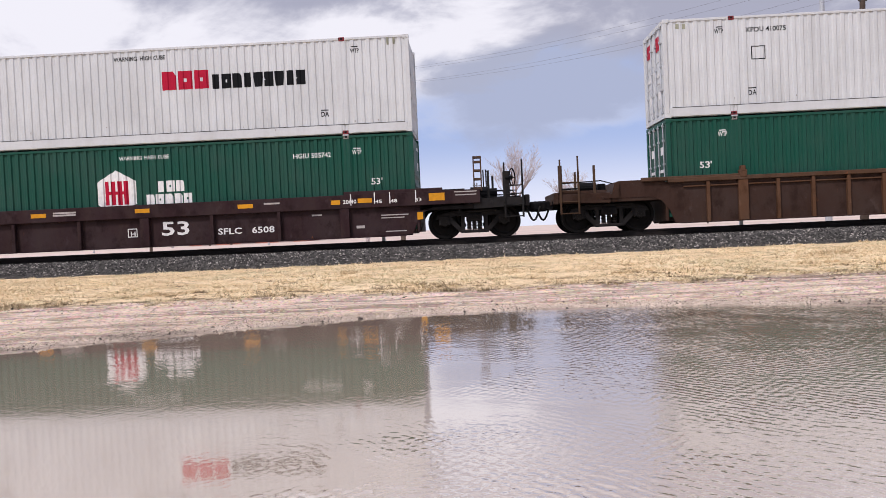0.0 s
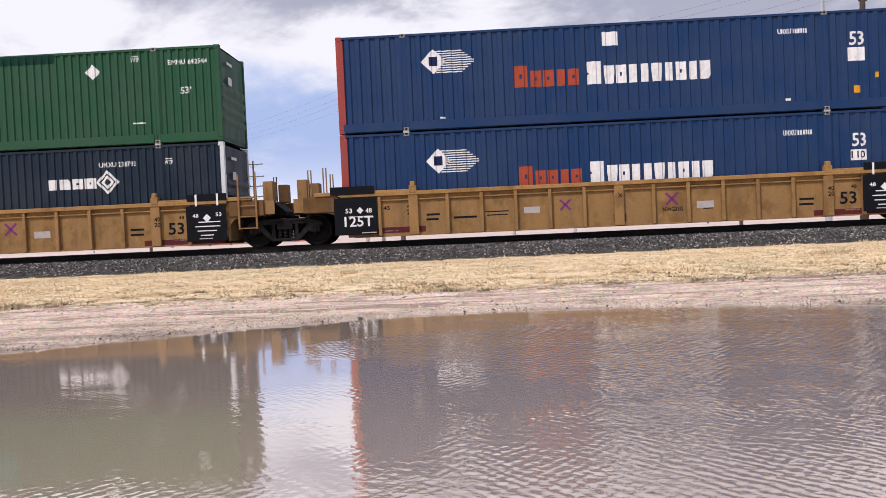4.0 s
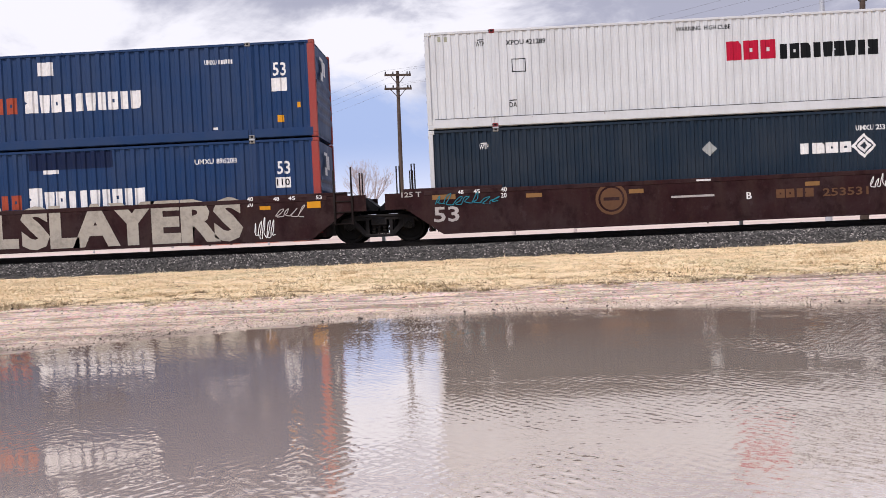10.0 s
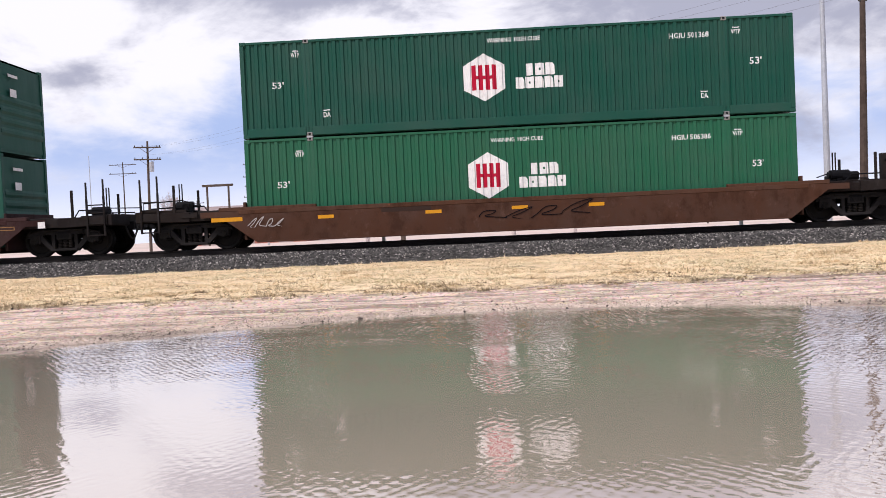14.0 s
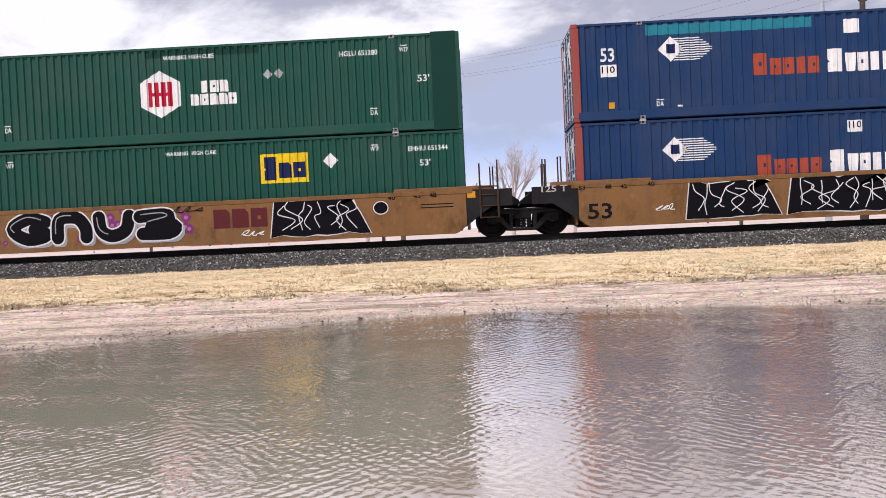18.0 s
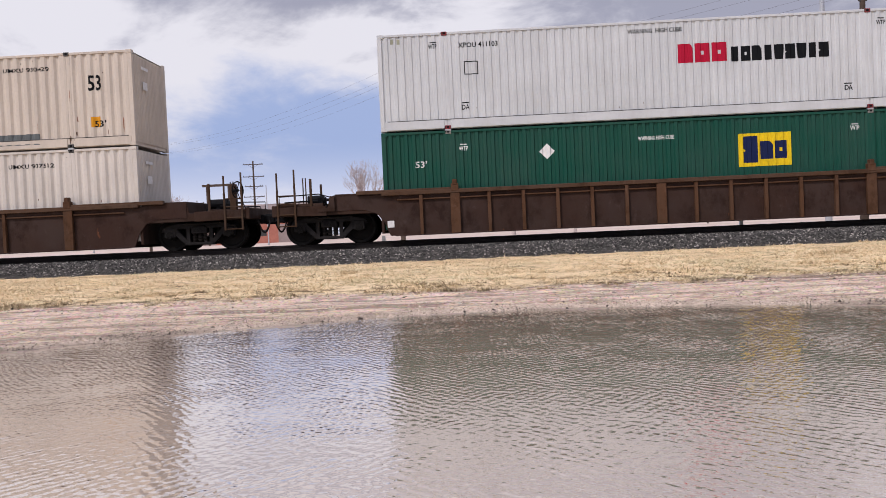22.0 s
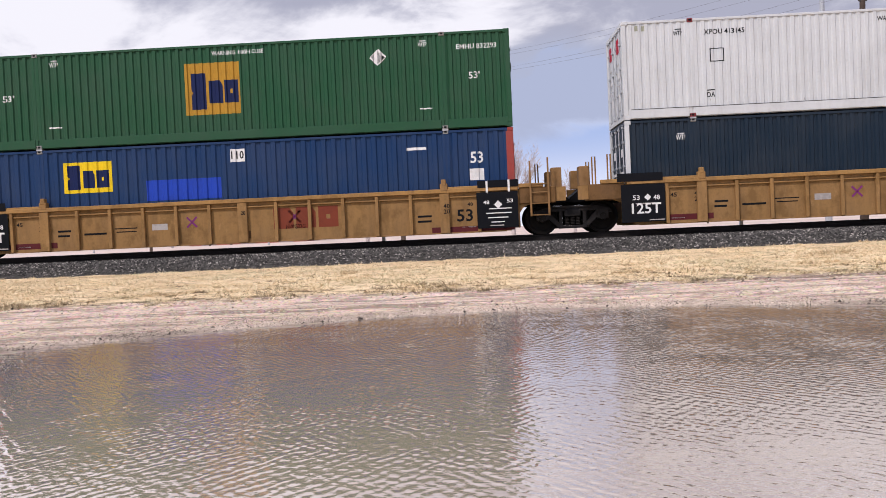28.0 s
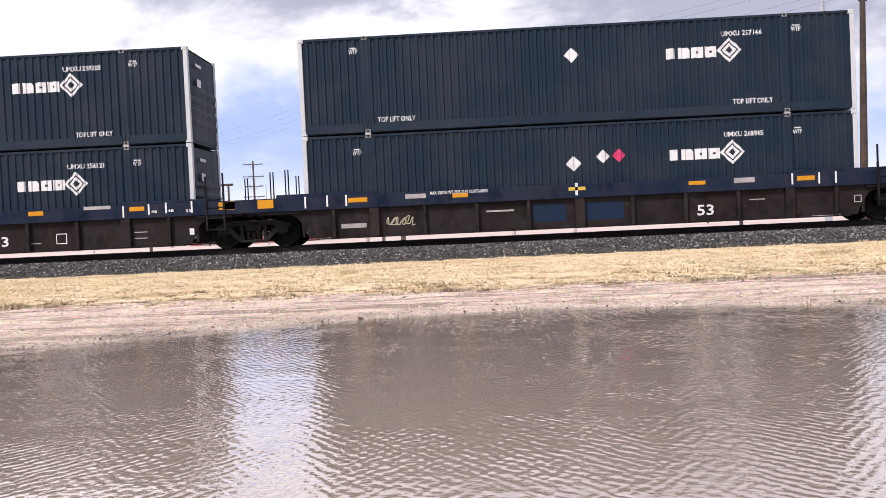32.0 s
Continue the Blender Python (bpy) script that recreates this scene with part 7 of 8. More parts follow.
O(b, 1.05, 0.46, 0.37, 0.25, FAINTW)
R(b, -0.26, 0.81, 0.24, 0.20, CHALK)
R(b, 0.02, 0.99, 0.35, 0.19, RUSTRED)
T(b, "53", 0.02, 1.33, 0.17, 0.12, CHALK)
T(b, "48", 0.74, 1.29, 0.22, 0.12, CHALK)
T(b, "45", 1.23, 1.29, 0.20, 0.12, CHALK)
T(b, "40", 2.00, 1.32, 0.17, 0.13, CHALK)
T(b, "20", 1.99, 1.15, 0.17, 0.13, CHALK)
R(b, 1.50, 1.37, 0.37, 0.03, FAINTW)
R(b, 1.50, 1.27, 0.37, 0.03, FAINTW)
T(b, "40", 13.99, 1.37, 0.18, 0.13, CHALK)
T(b, "20", 13.98, 1.21, 0.18, 0.13, CHALK)
T(b, "48", 14.76, 1.35, 0.19, 0.11, CHALK)
T(b, "45", 15.21, 1.35, 0.21, 0.11, CHALK)
T(b, "53", 16.03, 1.34, 0.18, 0.11, CHALK)
R(b, 14.35, 1.10, 0.32, 0.11, AMBER)
R(b, 15.76, 1.09, 0.40, 0.19, AMBER)
T(b, "TROLL", 2.23, 0.27, 4.83, 1.26, CREAMSPRAY)
T(b, "SLAYERS", 7.14, 0.22, 6.69, 1.31, CREAMSPRAY)
scribble(b, 14.15, 0.25, 0.64, 0.75, CHALK, 71, 22)
scribble(b, 14.82, 0.81, 0.88, 0.48, FAINTW, 72, 18)
b = CARS[7]
T(b, "53", 0.06, 0.50, 0.75, 0.45, FAINTW)
E(b, 5.23, 0.95, 0.46, "disc")
T(b, "B", 9.09, 0.76, 0.15, 0.20, CHALK)
B(b, 'ools', 9.92, 0.75, 1.09, 0.25, OLDGOLD)
T(b, "253531", 11.25, 0.74, 1.29, 0.23, OLDGOLD)
T(b, "125 T", -0.86, 1.27, 0.58, 0.15, FAINTW)
R(b, 2.77, 1.10, 0.46, 0.12, OCHREP)
R(b, 5.74, 1.08, 0.42, 0.12, OCHREP)
R(b, 10.76, 1.06, 0.41, 0.12, OCHREP)
R(b, 6.94, 0.89, 1.24, 0.06, FAINTW)
R(b, 7.67, 1.34, 0.42, 0.05, CHALK)
T(b, "40", 14.06, 1.25, 0.16, 0.13, CHALK)
T(b, "20", 14.06, 1.09, 0.16, 0.13, CHALK)
O(b, 17.44, 1.11, 0.45, 0.29, FAINTW)
T(b, "48", 0.79, 1.29, 0.17, 0.12, CHALK)
T(b, "45", 1.25, 1.29, 0.19, 0.12, CHALK)
T(b, "40", 2.05, 1.30, 0.17, 0.14, CHALK)
T(b, "20", 2.04, 1.13, 0.17, 0.14, CHALK)
R(b, 0.04, 1.16, 0.68, 0.27, OCHREP)
scribble(b, 14.25, 0.65, 2.04, 0.7, CHALK, 81, 40)
scribble(b, 14.5, 0.8, 1.5, 0.5, CHALK, 84, 30)
scribble(b, 12.57, 0.92, 0.92, 0.46, CHALK, 82, 24)
scribble(b, 0.12, 0.97, 1.88, 0.36, TEALSPRAY, 83, 30)
b = CARS[8]
B(b, 'lls', 3.97, 0.82, 0.59, 0.22, FAINTW)
T(b, "70815", 4.69, 0.82, 0.92, 0.22, FAINTW)
R(b, 3.31, 0.79, 0.47, 0.12, AMBER)
R(b, 7.83, 0.76, 0.43, 0.12, AMBER)
R(b, 12.76, 0.79, 0.46, 0.11, AMBER)
R(b, 15.23, 0.81, 0.47, 0.11, AMBER)
R(b, -1.07, 0.82, 0.92, 0.12, AMBER)
T(b, "53", 13.21, 0.43, 0.47, 0.31, FAINTDARK)
T(b, "40", 2.04, 1.04, 0.19, 0.12, CHALK)
T(b, "20", 2.04, 0.89, 0.19, 0.12, CHALK)
T(b, "53", -0.03, 0.96, 0.20, 0.12, FAINTW)
T(b, "48", 0.75, 0.95, 0.19, 0.12, FAINTW)
T(b, "45", 1.24, 0.95, 0.19, 0.12, FAINTW)
T(b, "40", 13.90, 1.02, 0.18, 0.11, CHALK)
T(b, "20", 13.89, 0.87, 0.18, 0.11, CHALK)
T(b, "45", 14.67, 0.97, 0.18, 0.11, FAINTW)
T(b, "48", 15.13, 0.96, 0.18, 0.11, FAINTW)
T(b, "53", 15.92, 0.96, 0.18, 0.11, FAINTW)
R(b, 17.28, 0.86, 0.22, 0.19, CHALK)
R(b, 10.77, 0.84, 1.18, 0.10, FAINTW)
R(b, 10.11, 0.80, 0.54, 0.13, OCHREP)
scribble(b, 8.09, 0.58, 1.22, 0.15, TEALSPRAY, 814, 19)
scribble(b, 8.08, 0.38, 1.60, 0.15, TEALSPRAY, 813, 25)
O(b, 14.25, 0.84, 0.49, 0.18, FAINTW)
O(b, 15.70, 0.84, 0.87, 0.11, OCHREP)
eye(b, 7.1, 0.63, 0.80, 0.46)
b = CARS[9]
R(b, -1.03, 0.80, 0.93, 0.12, AMBER)
R(b, 2.14, 0.77, 0.47, 0.10, AMBER)
R(b, 5.31, 0.77, 0.47, 0.10, AMBER)
R(b, 7.83, 0.78, 0.47, 0.10, AMBER)
R(b, 10.06, 0.77, 0.45, 0.10, AMBER)
R(b, 4.02, 0.87, 1.46, 0.13, FAINTDARK)
scribble(b, 0.05, 0.6, 1.1, 0.35, FAINTW, 101, 18)
scribble(b, 6.8, 0.5, 3.4, 0.5, BLACKSPRAY, 102, 16)
b = CARS[10]
T(b, "53", -0.04, 0.38, 0.76, 0.48, INK)
R(b, 3.33, 0.75, 2.81, 0.32, INK2)
T(b, "DTTX   767151", 3.38, 0.83, 2.71, 0.28, CHALK)
T(b, "53", -0.08, 1.19, 0.20, 0.12, INK)
T(b, "48", 0.71, 1.18, 0.19, 0.12, INK)
T(b, "45", 1.17, 1.20, 0.19, 0.12, INK)
T(b, "40", 1.97, 1.21, 0.19, 0.12, INK)
spray(b, 6.25, 0.24, 8.1, 1.16, "dasj", BLACKSPRAY, WHITESPRAY, 111, 0.15, 0.05, GREYSPRAY, None, 26)
puffs(b, 15.1, 0.4, 0.95, 0.95, 9, 112)
puffs(b, 5.0, 0.25, 1.2, 1.0, 6, 114)
spray(b, 0.79, 0.34, 2.5, 0.95, "lost", BLACKSPRAY, GREYSPRAYL, 113, 0.20, 0.035, None, None)
scribble(b, 3.3, 1.15, 1.5, 0.22, INK, 115, 22)
scribble(b, 3.6, 0.36, 1.7, 0.26, INK, 116, 24)
b = CARS[11]
T(b, "53", 0.24, 0.36, 0.72, 0.49, INK)
R(b, -1.26, 1.20, 1.13, 0.27, BLACKPANEL)
T(b, "125 T", -1.10, 1.24, 0.74, 0.20, CHALK)
T(b, "53", -0.06, 1.19, 0.20, 0.12, INK)
T(b, "48", 0.70, 1.19, 0.22, 0.12, INK)
T(b, "45", 1.17, 1.19, 0.22, 0.12, INK)
T(b, "40", 1.94, 1.20, 0.22, 0.13, INK)
B(b, 'xxo', 8.65, 0.61, 1.67, 0.56, MAROONSTRIP)
T(b, "40", 13.86, 1.21, 0.23, 0.13, INK)
T(b, "45", 14.62, 1.23, 0.21, 0.13, INK)
T(b, "48", 15.09, 1.24, 0.21, 0.13, INK)
R(b, 14.82, 1.02, 0.96, 0.03, INK)
R(b, 14.82, 0.93, 0.96, 0.03, INK)
R(b, 16.19, 1.17, 0.24, 0.19, AMBER)
spray(b, 2.42, 0.28, 5.2, 1.1, "cnuz", BLACKSPRAY, WHITESPRAY, 121, 0.17, 0.045, GREYSPRAY, GREYSPRAY, 16)
slab(b, 10.43, 0.24, 2.9, 1.16, BLACKSPRAY, WHITESPRAY, WHITESPRAY, 122)
stick(b, "spray_rim", "dot122", disc_shape(20), WHITESPRAY, 13.42, 0.80, 0.46, 0.40, 0.005)
stick(b, "spray_ground", "dotf122", disc_shape(20), BLACKSPRAY, 13.45, 0.83, 0.40, 0.34, 0.0065)
T(b, "20.", 13.53, 0.92, 0.24, 0.15, WHITESPRAY)
puffs(b, 1.7, 0.36, 0.75, 0.8, 8, 123)
puffs(b, 7.61, 0.4, 0.6, 0.85, 7, 124)
scribble(b, 9.5, 0.35, 0.7, 0.2, CHALK, 125, 14)
scribble(b, 7.5, 1.12, 0.9, 0.25, INK, 126, 14)
b = CARS[12]
T(b, "53", 0.25, 0.38, 0.70, 0.46, INK)
R(b, 9.79, 0.71, 3.12, 0.36, INK2)
T(b, "DTTX   767151", 9.96, 0.79, 2.79, 0.30, CHALK)
T(b, "A", 9.16, 0.72, 0.22, 0.23, INK)
T(b, "125 T", -1.07, 1.23, 0.75, 0.19, FAINTW)
T(b, "53", 0.01, 1.25, 0.19, 0.12, INK)
T(b, "48", 0.76, 1.25, 0.19, 0.12, INK)
T(b, "45", 1.21, 1.24, 0.19, 0.12, INK)
T(b, "40", 1.99, 1.26, 0.20, 0.14, INK)
R(b, 17.04, 0.85, 0.21, 0.19, CHALK)
slab(b, 3.12, 0.24, 2.66, 1.14, BLACKSPRAY, WHITESPRAY, WHITESPRAY, 131)
slab(b, 6.01, 0.24, 3.2, 1.14, BLACKSPRAY, WHITESPRAY, WHITESPRAY, 132, 12)
spray(b, 12.97, 0.34, 3.5, 1.04, "lost", BLACKSPRAY, PINKSPRAY, 133, 0.205, 0.04, None, None)
scribble(b, 2.2, 0.55, 0.55, 0.2, CHALK, 134, 12)
b = CARS[13]
R(b, -1.18, 0.97, 0.64, 0.25, OCHREP)
R(b, 2.37, 0.47, 0.40, 0.17, OCHREP)
R(b, 2.38, 0.77, 1.39, 0.27, FAINTDARK)
scribble(b, 6.5, 0.6, 0.9, 0.5, FAINTW, 141, 14)
b = CARS[14]
R(b, 0.08, 0.41, 0.20, 0.20, CHALK)
R(b, 15.80, 0.42, 0.21, 0.21, CHALK)
b = CARS[15]
R(b, 2.32, 0.75, 1.58, 0.22, INK)
T(b, "DTTX  658039", 2.39, 0.78, 1.48, 0.17, CHALK)
R(b, 1.36, 1.31, 0.45, 0.12, AMBER)
R(b, 4.43, 1.34, 0.47, 0.12, AMBER)
R(b, 7.45, 1.33, 0.46, 0.12, AMBER)
R(b, 10.87, 1.35, 0.46, 0.11, AMBER)
R(b, 14.34, 1.33, 0.44, 0.10, AMBER)
R(b, 16.97, 1.33, 0.91, 0.14, AMBER)
R(b, -1.74, 1.33, 0.94, 0.14, AMBER)
R(b, 11.28, 0.67, 1.65, 0.29, OCHREP)
B(b, 'xxo', 11.36, 0.70, 1.34, 0.24, FAINTDARK)
T(b, "53", 13.28, 0.69, 0.47, 0.29, FAINTDARK)
R(b, 5.21, 0.55, 0.32, 0.40, OCHREP)
R(b, 0.09, 0.72, 0.34, 0.41, OCHREP)
R(b, 14.32, 0.63, 0.61, 0.27, OCHREP)
R(b, 9.32, 0.71, 0.53, 0.23, OCHREP)
T(b, "40", 14.00, 1.07, 0.19, 0.13, OCHREP)
T(b, "20", 13.99, 0.85, 0.19, 0.13, OCHREP)
T(b, "DTTX 658039", 8.16, 1.33, 0.87, 0.10, INK)
O(b, 15.22, 0.50, 0.39, 0.26, OCHREP)
b = CARS[16]
marks_yellow_left_coupler(b, "DTTX 790143")
marks_yellow_right_shared(b)
b = CARS[17]
marks_yellow_left_shared(b)
marks_yellow_right_shared(b)
B(b, 'xxo', 8.94, 0.52, 2.00, 0.62, BRICKRED)
b = CARS[18]
marks_yellow_left_shared(b)
marks_yellow_right_coupler(b, "DTTX 790143")
b = CARS[19]
T(b, "DTTX", 2.55, 0.45, 0.84, 0.22, CHALK)
T(b, "888779", 3.76, 0.47, 1.22, 0.22, CHALK)
T(b, "53", 9.98, 0.36, 0.49, 0.30, CHALK)
T(b, "B", 2.02, 0.71, 0.12, 0.17, CHALK)
R(b, 1.24, 1.19, 0.62, 0.12, AMBER)
R(b, 4.46, 1.18, 0.45, 0.12, AMBER)
R(b, 11.19, 1.24, 0.46, 0.13, AMBER)
R(b, 14.25, 1.24, 0.45, 0.13, AMBER)
R(b, 7.79, 1.25, 0.51, 0.10, GOLD)
R(b, 8.00, 1.09, 0.08, 0.38, CHALK)
O(b, 11.93, 0.37, 0.33, 0.31, CHALK)
R(b, 6.79, 0.37, 0.96, 0.50, BLUEPATCH)
R(b, 8.28, 0.34, 1.09, 0.49, BLUEPATCH)
T(b, "MAX. GROSS WT. FOR 20 FT CONTAINERS", 3.25, 1.35, 1.72, 0.08, CHALK)
R(b, 2.29, 1.31, 0.84, 0.08, FAINTW)
R(b, 12.88, 1.34, 0.81, 0.10, FAINTW)
R(b, 14.04, 1.07, 0.05, 0.34, CHALK)
R(b, 14.81, 1.12, 0.05, 0.31, CHALK)
R(b, 15.33, 1.14, 0.05, 0.31, CHALK)
R(b, 16.10, 1.12, 0.05, 0.34, CHALK)
R(b, -0.04, 1.12, 0.05, 0.34, CHALK)
R(b, 1.18, 1.13, 0.05, 0.32, CHALK)
R(b, 1.99, 1.09, 0.05, 0.37, CHALK)
T(b, "48", 14.90, 1.16, 0.18, 0.08, CHALK)
T(b, "48", 15.40, 1.17, 0.18, 0.08, CHALK)
T(b, "53", 15.94, 1.14, 0.16, 0.08, CHALK)
R(b, 5.45, 0.82, 0.87, 0.03, FAINTW)
R(b, 5.44, 0.73, 0.83, 0.03, FAINTW)
R(b, 11.14, 0.40, 0.33, 0.03, FAINTW)
R(b, 14.31, 0.60, 0.40, 0.03, FAINTW)
R(b, 14.30, 0.42, 0.40, 0.03, FAINTW)
R(b, -0.00, 0.53, 0.17, 0.22, CHALK)
R(b, 15.98, 0.47, 0.14, 0.19, CHALK)
R(b, -1.82, 1.17, 0.48, 0.17, AMBER)
R(b, 16.93, 1.16, 0.48, 0.22, AMBER)
b = CARS[20]
T(b, "53", 11.46, 0.35, 0.48, 0.31, CHALK)
T(b, "C", 2.00, 0.75, 0.13, 0.18, CHALK)
R(b, 1.32, 1.20, 0.57, 0.13, AMBER)
R(b, 4.39, 1.20, 0.45, 0.12, AMBER)
R(b, 11.21, 1.24, 0.48, 0.11, AMBER)
R(b, 14.29, 1.22, 0.50, 0.13, AMBER)
R(b, 7.76, 1.24, 0.49, 0.10, GOLD)
R(b, 7.95, 1.10, 0.08, 0.36, CHALK)
R(b, 6.70, 0.37, 0.98, 0.52, BLUEPATCH)
R(b, 8.18, 0.37, 1.17, 0.51, BLUEPATCH)
R(b, 3.01, 1.23, 0.60, 0.13, FAINTW)
T(b, "MAX. GROSS WT. FOR 20 FT CONTAINERS", 3.74, 1.31, 1.68, 0.10, CHALK)
R(b, 12.50, 1.24, 0.59, 0.14, FAINTW)
R(b, 5.35, 0.73, 0.82, 0.05, FAINTW)
R(b, 12.96, 0.73, 0.45, 0.03, FAINTW)
R(b, 1.07, 0.45, 0.75, 0.13, FAINTW)
R(b, 0.03, 1.09, 0.05, 0.34, CHALK)
R(b, 0.68, 1.11, 0.05, 0.33, CHALK)
R(b, 1.24, 1.10, 0.05, 0.33, CHALK)
R(b, 14.13, 1.12, 0.05, 0.32, CHALK)
R(b, 14.89, 1.11, 0.05, 0.32, CHALK)
R(b, 15.36, 1.11, 0.05, 0.33, CHALK)
R(b, -2.34, 1.15, 0.30, 0.24, AMBER)
R(b, -1.36, 1.14, 0.47, 0.25, AMBER)
O(b, 15.94, 0.53, 0.21, 0.21, FAINTW)
scribble(b, 2.4, 0.45, 0.85, 0.3, CREAMEDGE, 211, 24)

# ---- beyond the track ----
def base_z(x, y):
    return lie(x, y) - 0.05


DARKWOOD = plain("tarred_pole_wood", (0.075, 0.056, 0.046), 0.9, 0, 0.3, 5)


def utility_pole(x, y, tall, arms, label, lean=0.0, transformer=False, r=0.15, wood=POLEWOOD):
    """A round wooden pole with crossarms (height below the top, length), braces and insulators."""
    p = thing("utility_pole", label, "utility pole", "utility poles beyond the track", (x, y, base_z(x, y)))
    p.rotation_euler = (0, radians(lean), radians(8))
    bm = rod(bmesh.new(), (0, 0, 0), (0, 0, tall), r, r * 0.62, 12)
    part("pole", bm, wood, p)
    for down, long in arms:
        z = tall - down
        a = part("crossarm", boxed(-long / 2, -0.19, z - 0.06, long / 2, -0.09, z + 0.06, bevel=0.01), POLEWOOD, p)
        bm = bmesh.new()
        for s in (-1, 1):
            bar(bm, [(s * long * 0.27, -0.14, z - 0.05), (0, -0.14, z - 0.55)], 0.022, 5)
        part("brace", bm, POLEWOOD, p)
        for s in (-0.46, -0.18, 0.36, 0.46):
            bm = rod(bmesh.new(), (s * long, -0.14, z + 0.05), (s * long, -0.14, z + 0.2), 0.05, 0.035, 8)
            part("insulator", bm, CAST, p)
    if transformer:
        bm = rod(bmesh.new(), (0.35, -0.1, tall - 2.9), (0.35, -0.1, tall - 2.0), 0.22, sides=14)
        rod(bm, (0.35, -0.1, tall - 2.0), (0.35, -0.1, tall - 1.85), 0.06, sides=8)
        part("transformer", bm, GALV, p, "grey pole transformer")
    return p


def steel_mast(x, y, tall, r, mat, label, category="mast", lean=0.0):
    p = thing("mast", label, category, at=(x, y, base_z(x, y)))
    p.rotation_euler = (0, radians(lean), 0)
    part("shaft", rod(bmesh.new(), (0, 0, 0), (0, 0, tall), r, r * 0.6, 14), mat, p)
    bm = rod(bmesh.new(), (0, 0, 0.05), (0, 0, 0.2), r * 1.8, sides=12)
    part("base_flange", bm, mat, p)
    return p


def wire(a, b, sag, label):
    a, b = Vector(a), Vector(b)
    pts = []
    for i in range(25):
        t = i / 24
        q = a.lerp(b, t)
        pts.append((q.x, q.y, q.z - 4 * sag * t * (1 - t)))
    bm = bar(bmesh.new(), pts, 0.004, 4)
    tagged(new("overhead_wire", mesh_of("overhead_wire", bm, plain("wire_metal", (0.12, 0.12, 0.13), 0.6))), label, "wire", "overhead wires")


def bare_tree(x, y, tall, seed, label, spread=0.32, fork=4):
    """A leafless tree: tapered trunk, limbs and many thin twigs."""
    rng = random.Random(seed)
    t = thing("bare_tree", label, "tree", "bare trees beyond the track", (x, y, base_z(x, y)))
    limbs, twigs = bmesh.new(), []

    def grow(at, way, length, r, depth):
        end = at + way * length
        if depth <= 1:
            rod(limbs, at, end, r, r * 0.7, 6)
        else:
            twigs.append((at, end, r))
        if depth >= 4:
            return
        for _ in range(fork if depth else fork + 2):
            w = (way + Vector((rng.gauss(0, spread), rng.gauss(0, spread), rng.uniform(0.0, 0.35)))).normalized()
            grow(at.lerp(end, rng.uniform(0.45, 1.0)), w, length * rng.uniform(0.5, 0.8), max(r * 0.5, 0.008), depth + 1)

    trunk = tall * 0.26
    bm = rod(bmesh.new(), (0, 0, 0), (0, 0, trunk), tall * 0.024, tall * 0.017, 10)
    bark = plain("grey_brown_bark", (0.46, 0.40, 0.39), 0.95, 0, 0.3, 9)
    part("trunk", bm, bark, t)
    for _ in range(4):
        grow(Vector((0, 0, trunk * rng.uniform(0.8, 1.0))), Vector((rng.gauss(0, 0.35), rng.gauss(0, 0.35), 1)).normalized(), tall * 0.30, tall * 0.011, 0)
    part("branchwork", limbs, bark, t)
    vs, fs = [], []
    for a, b, r in twigs:
        n = len(vs)
        side = (b - a).cross(Vector((0.3, 1, 0.2))).normalized() * r
        deep = (b - a).cross(side).normalized() * r
        vs += [tuple(a + side), tuple(a - side * 0.5 + deep), tuple(a - side * 0.5 - deep), tuple(b)]
        fs += [(n, n + 1, n + 3), (n + 1, n + 2, n + 3), (n + 2, n, n + 3)]
    crown = hang("crown", raw("crown", vs, fs, bark), t, label="thin leafless twigs")
    tagged(crown, kind="stuff")
    return t


def shed(x, y, long, deep, tall, wall, roof, label, doors=2):
    """A low far building with a shallow gable, doors and windows."""
    s = thing("far_building", label, "building", "far buildings", (x, y, base_z(x, y)))
    bm = bmesh.new()
    prism(bm, [(0, 0), (long, 0), (long, tall), (0, tall)], 1, 0, deep)
    part("wall", bm, wall, s)
    bm = bmesh.new()
    prism(bm, [(-0.4, tall + 0.002), (deep / 2, tall + deep * 0.10), (deep + 0.4, tall + 0.002), (deep + 0.4, tall + 0.2), (deep / 2, tall + deep * 0.10 + 0.2), (-0.4, tall + 0.2)], 0, -0.4, long + 0.4)
    part("roof", bm, roof, s)
    for i in range(doors):
        dx = long * (i + 0.5) / doors
        part("door", boxed(dx - 1.2, -0.06, 0.05, dx + 1.2, 0.02, min(3.0, tall * 0.7), bevel=0.01), TINROOF, s)
        win = part("window", boxed(dx + 2.0, -0.05, 1.2, dx + 3.2, 0.02, 2.2, bevel=0.01), CAST, s)
    return s


utility_pole(-4.1, 47.0, 10.35, ((0.25, 1.55), (1.05, 1.6)), "weathered wooden utility pole with two crossarms", 0.6)
utility_pole(-30.7, 75.0, 10.6, ((0.6, 2.5), (1.75, 2.5)), "wooden utility pole with crossarms and a grey transformer", 1.0, True)
utility_pole(-35.5, 130.0, 13.6, ((0.6, 3.2), (2.6, 3.4), (4.2, 3.0), (5.9, 3.4)), "tall far utility pole with four crossarms", 0, r=0.2)
utility_pole(-59.0, 170.0, 9.5, ((0.5, 3.0),), "far wooden utility pole with one crossarm")
utility_pole(1.2, 150.0, 9.4, ((0.6, 1.6),), "far wooden utility pole with one crossarm")
utility_pole(35.0, 120.0, 13.0, ((0.4, 1.2), (1.6, 1.2)), "far wooden utility pole with short crossarms")
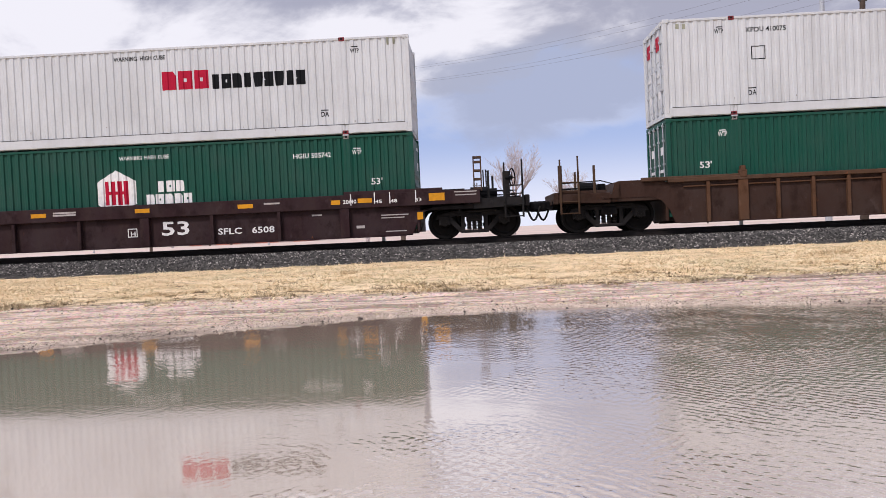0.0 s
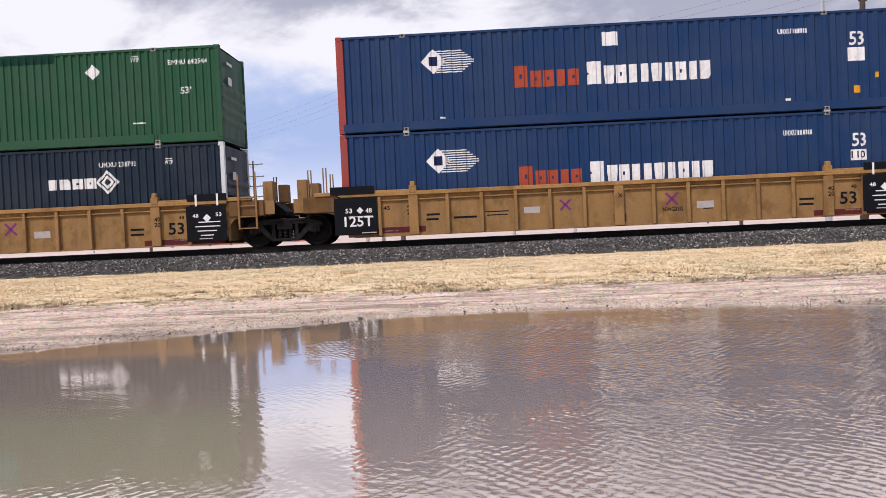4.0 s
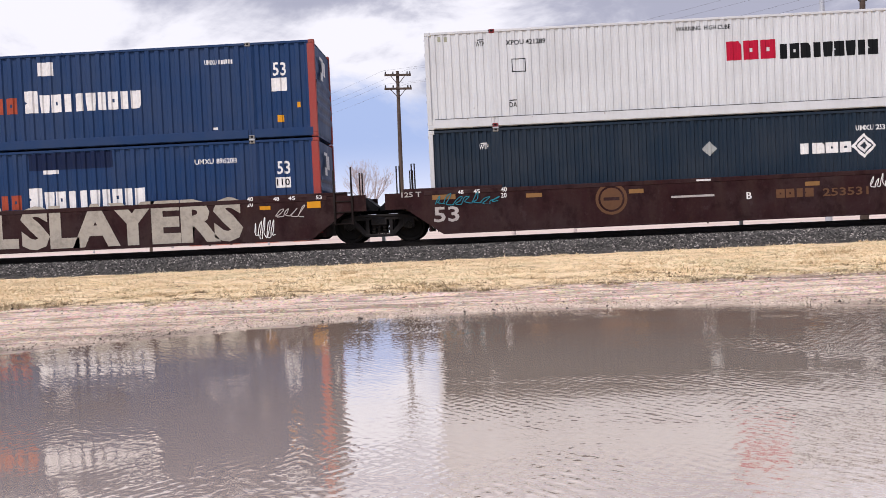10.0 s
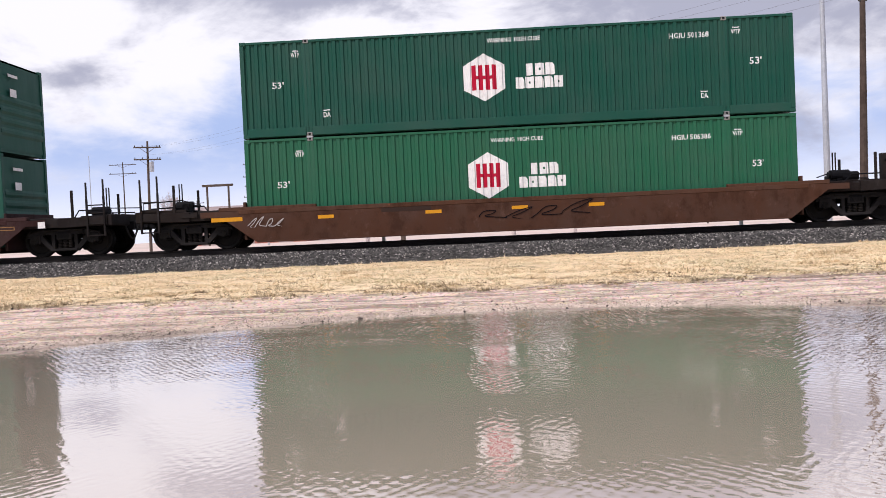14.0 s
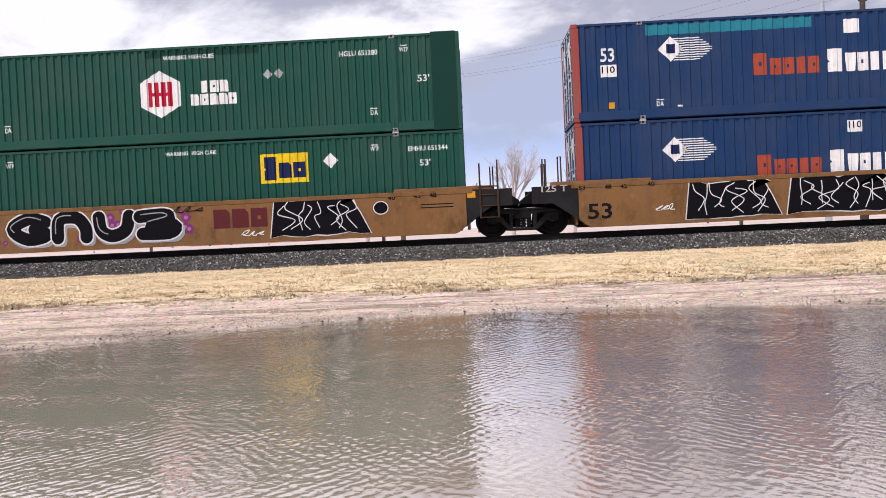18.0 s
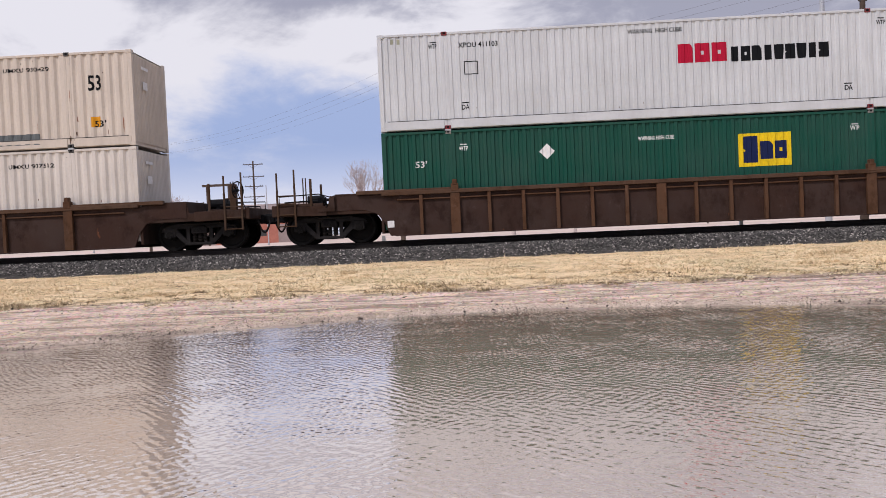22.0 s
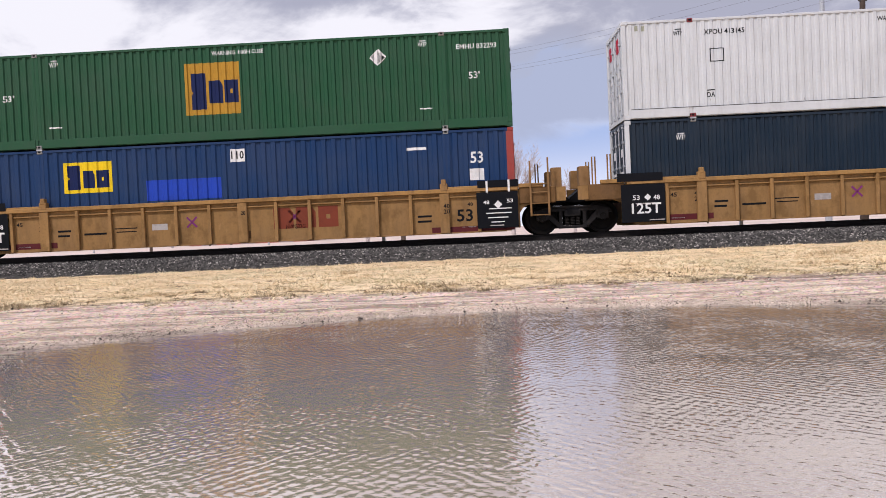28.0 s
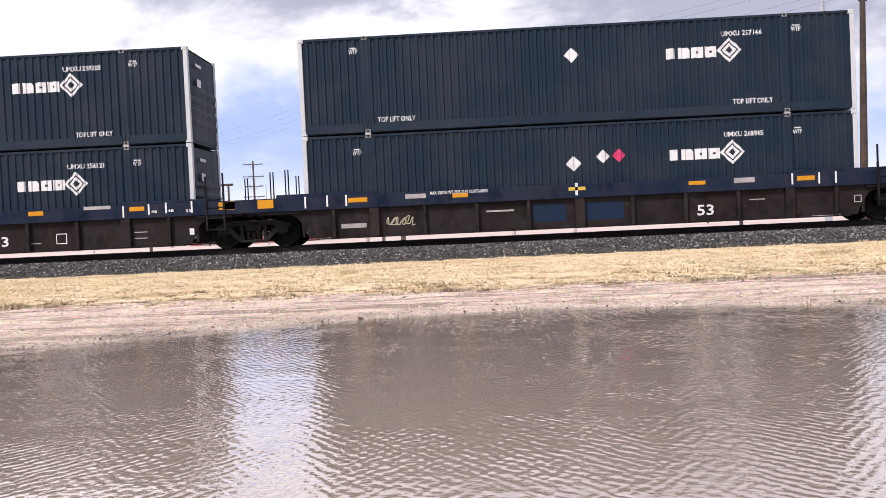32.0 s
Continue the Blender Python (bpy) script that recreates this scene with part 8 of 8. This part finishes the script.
utility_pole(-66.0, 150.0, 16.5, ((0.5, 5.0), (2.2, 5.0)), "far wooden utility pole with long crossarms")
utility_pole(24.0, 19.0, 11.0, ((0.3, 1.6), (1.1, 1.6)), "wooden utility pole that carries the wires on")
utility_pole(17.82, 37.0, 10.4, (), "bare dark wooden pole with a small top fitting", 1.4, r=0.19, wood=DARKWOOD)
steel_mast(17.55, 40.0, 13.5, 0.17, GALV, "grey galvanised steel light mast", lean=0.1)
steel_mast(-43.5, 90.0, 11.2, 0.06, GALV, "thin far radio mast")
steel_mast(-24.5, 95.0, 7.2, 0.08, GALV, "thin far steel mast")
b = tagged(new("pole_fitting", mesh_of("pole_fitting", bar(bmesh.new(), [(-0.28, 0, 0.12), (-0.15, 0, -0.05), (0.15, 0, -0.05), (0.28, 0, 0.12)], 0.04), CAST)), "small steel fitting on a wooden pole", "fitting")
b.location = (18.07, 37.0, base_z(17.82, 37) + 10.43)
# steel frame with two legs
g = thing("steel_gantry", "far steel gantry with two legs", "gantry", at=(-40.0, 120.0, base_z(-40, 120)))
for k in (0, 3.3):
    part("leg", boxed(k - 0.12, -0.12, 0, k + 0.12, 0.12, 9.0), POLEWOOD, g)
part("beam", boxed(-0.7, -0.14, 9.0, 4.0, 0.14, 9.35), POLEWOOD, g)
for z, k in ((10.95, 0.70), (10.95, -0.70), (10.15, 0.72), (10.15, -0.72)):
    a = (-4.1 + k, 46.8, z)
    wire(a, (24.0 + k, 18.8, 11.2 - (10.95 - z)), 1.1, "thin dark overhead wire over the track")
    wire((-30.7 + k, 74.8, z - 0.3), a, 0.9, "thin dark overhead wire between two poles")
bare_tree(-8.2, 62.0, 7.0, 5, "bare grey deciduous tree without leaves")
bare_tree(3.6, 70.0, 9.0, 6, "bare grey deciduous tree without leaves")
bare_tree(9.6, 75.0, 7.0, 7, "bare grey deciduous tree without leaves", 0.45)
bare_tree(-42.0, 110.0, 8.5, 8, "far bare tree with fine twigs", 0.4)
PINKWALL = plain("dusty_pink_siding", (0.40, 0.16, 0.12), 0.9, 0, 0.15, 1.5)
TINROOF = plain("dull_tin_roof", (0.30, 0.24, 0.23), 0.7, 0, 0.15, 1.2)
shed(-46.0, 128.0, 19.0, 12.0, 5.2, PINKWALL, TINROOF, "low far building with dusty pink walls", 3)
for i, x in enumerate((-3.2, 9.5)):
    q = thing("marker_post", "short grey post beside the track", "post", "posts beyond the track", (x, 28.6, base_z(x, 28.6)))
    part("post", boxed(-0.06, -0.06, 0, 0.06, 0.06, 0.75, bevel=0.01), GALV, q)


# ---- what moves ----
def motions():
    times = [1.0 * i for i in range(33)]
    for ob, u, y, z in MOVING:
        walk(ob, [(t, pose(u - travel(t), y, z)) for t in times])
    # wheels roll on the rail, one row for each film frame
    ticks = [i / FPS for i in range(32 * FPS + 1)]
    spin = [(t, math.degrees(-travel(t) / 0.478) % 360.0) for t in ticks]
    for wheel, x in TURNING:
        walk(wheel, [(t, pose(x, 0, 0.478, 0, a, 0)) for t, a in spin])
    walk(water, [(0.0, pose(0, 0, 0)), (16.0, pose(-1.6, -14.4, 0)), (32.0, pose(-3.2, -28.8, 0))])


motions()
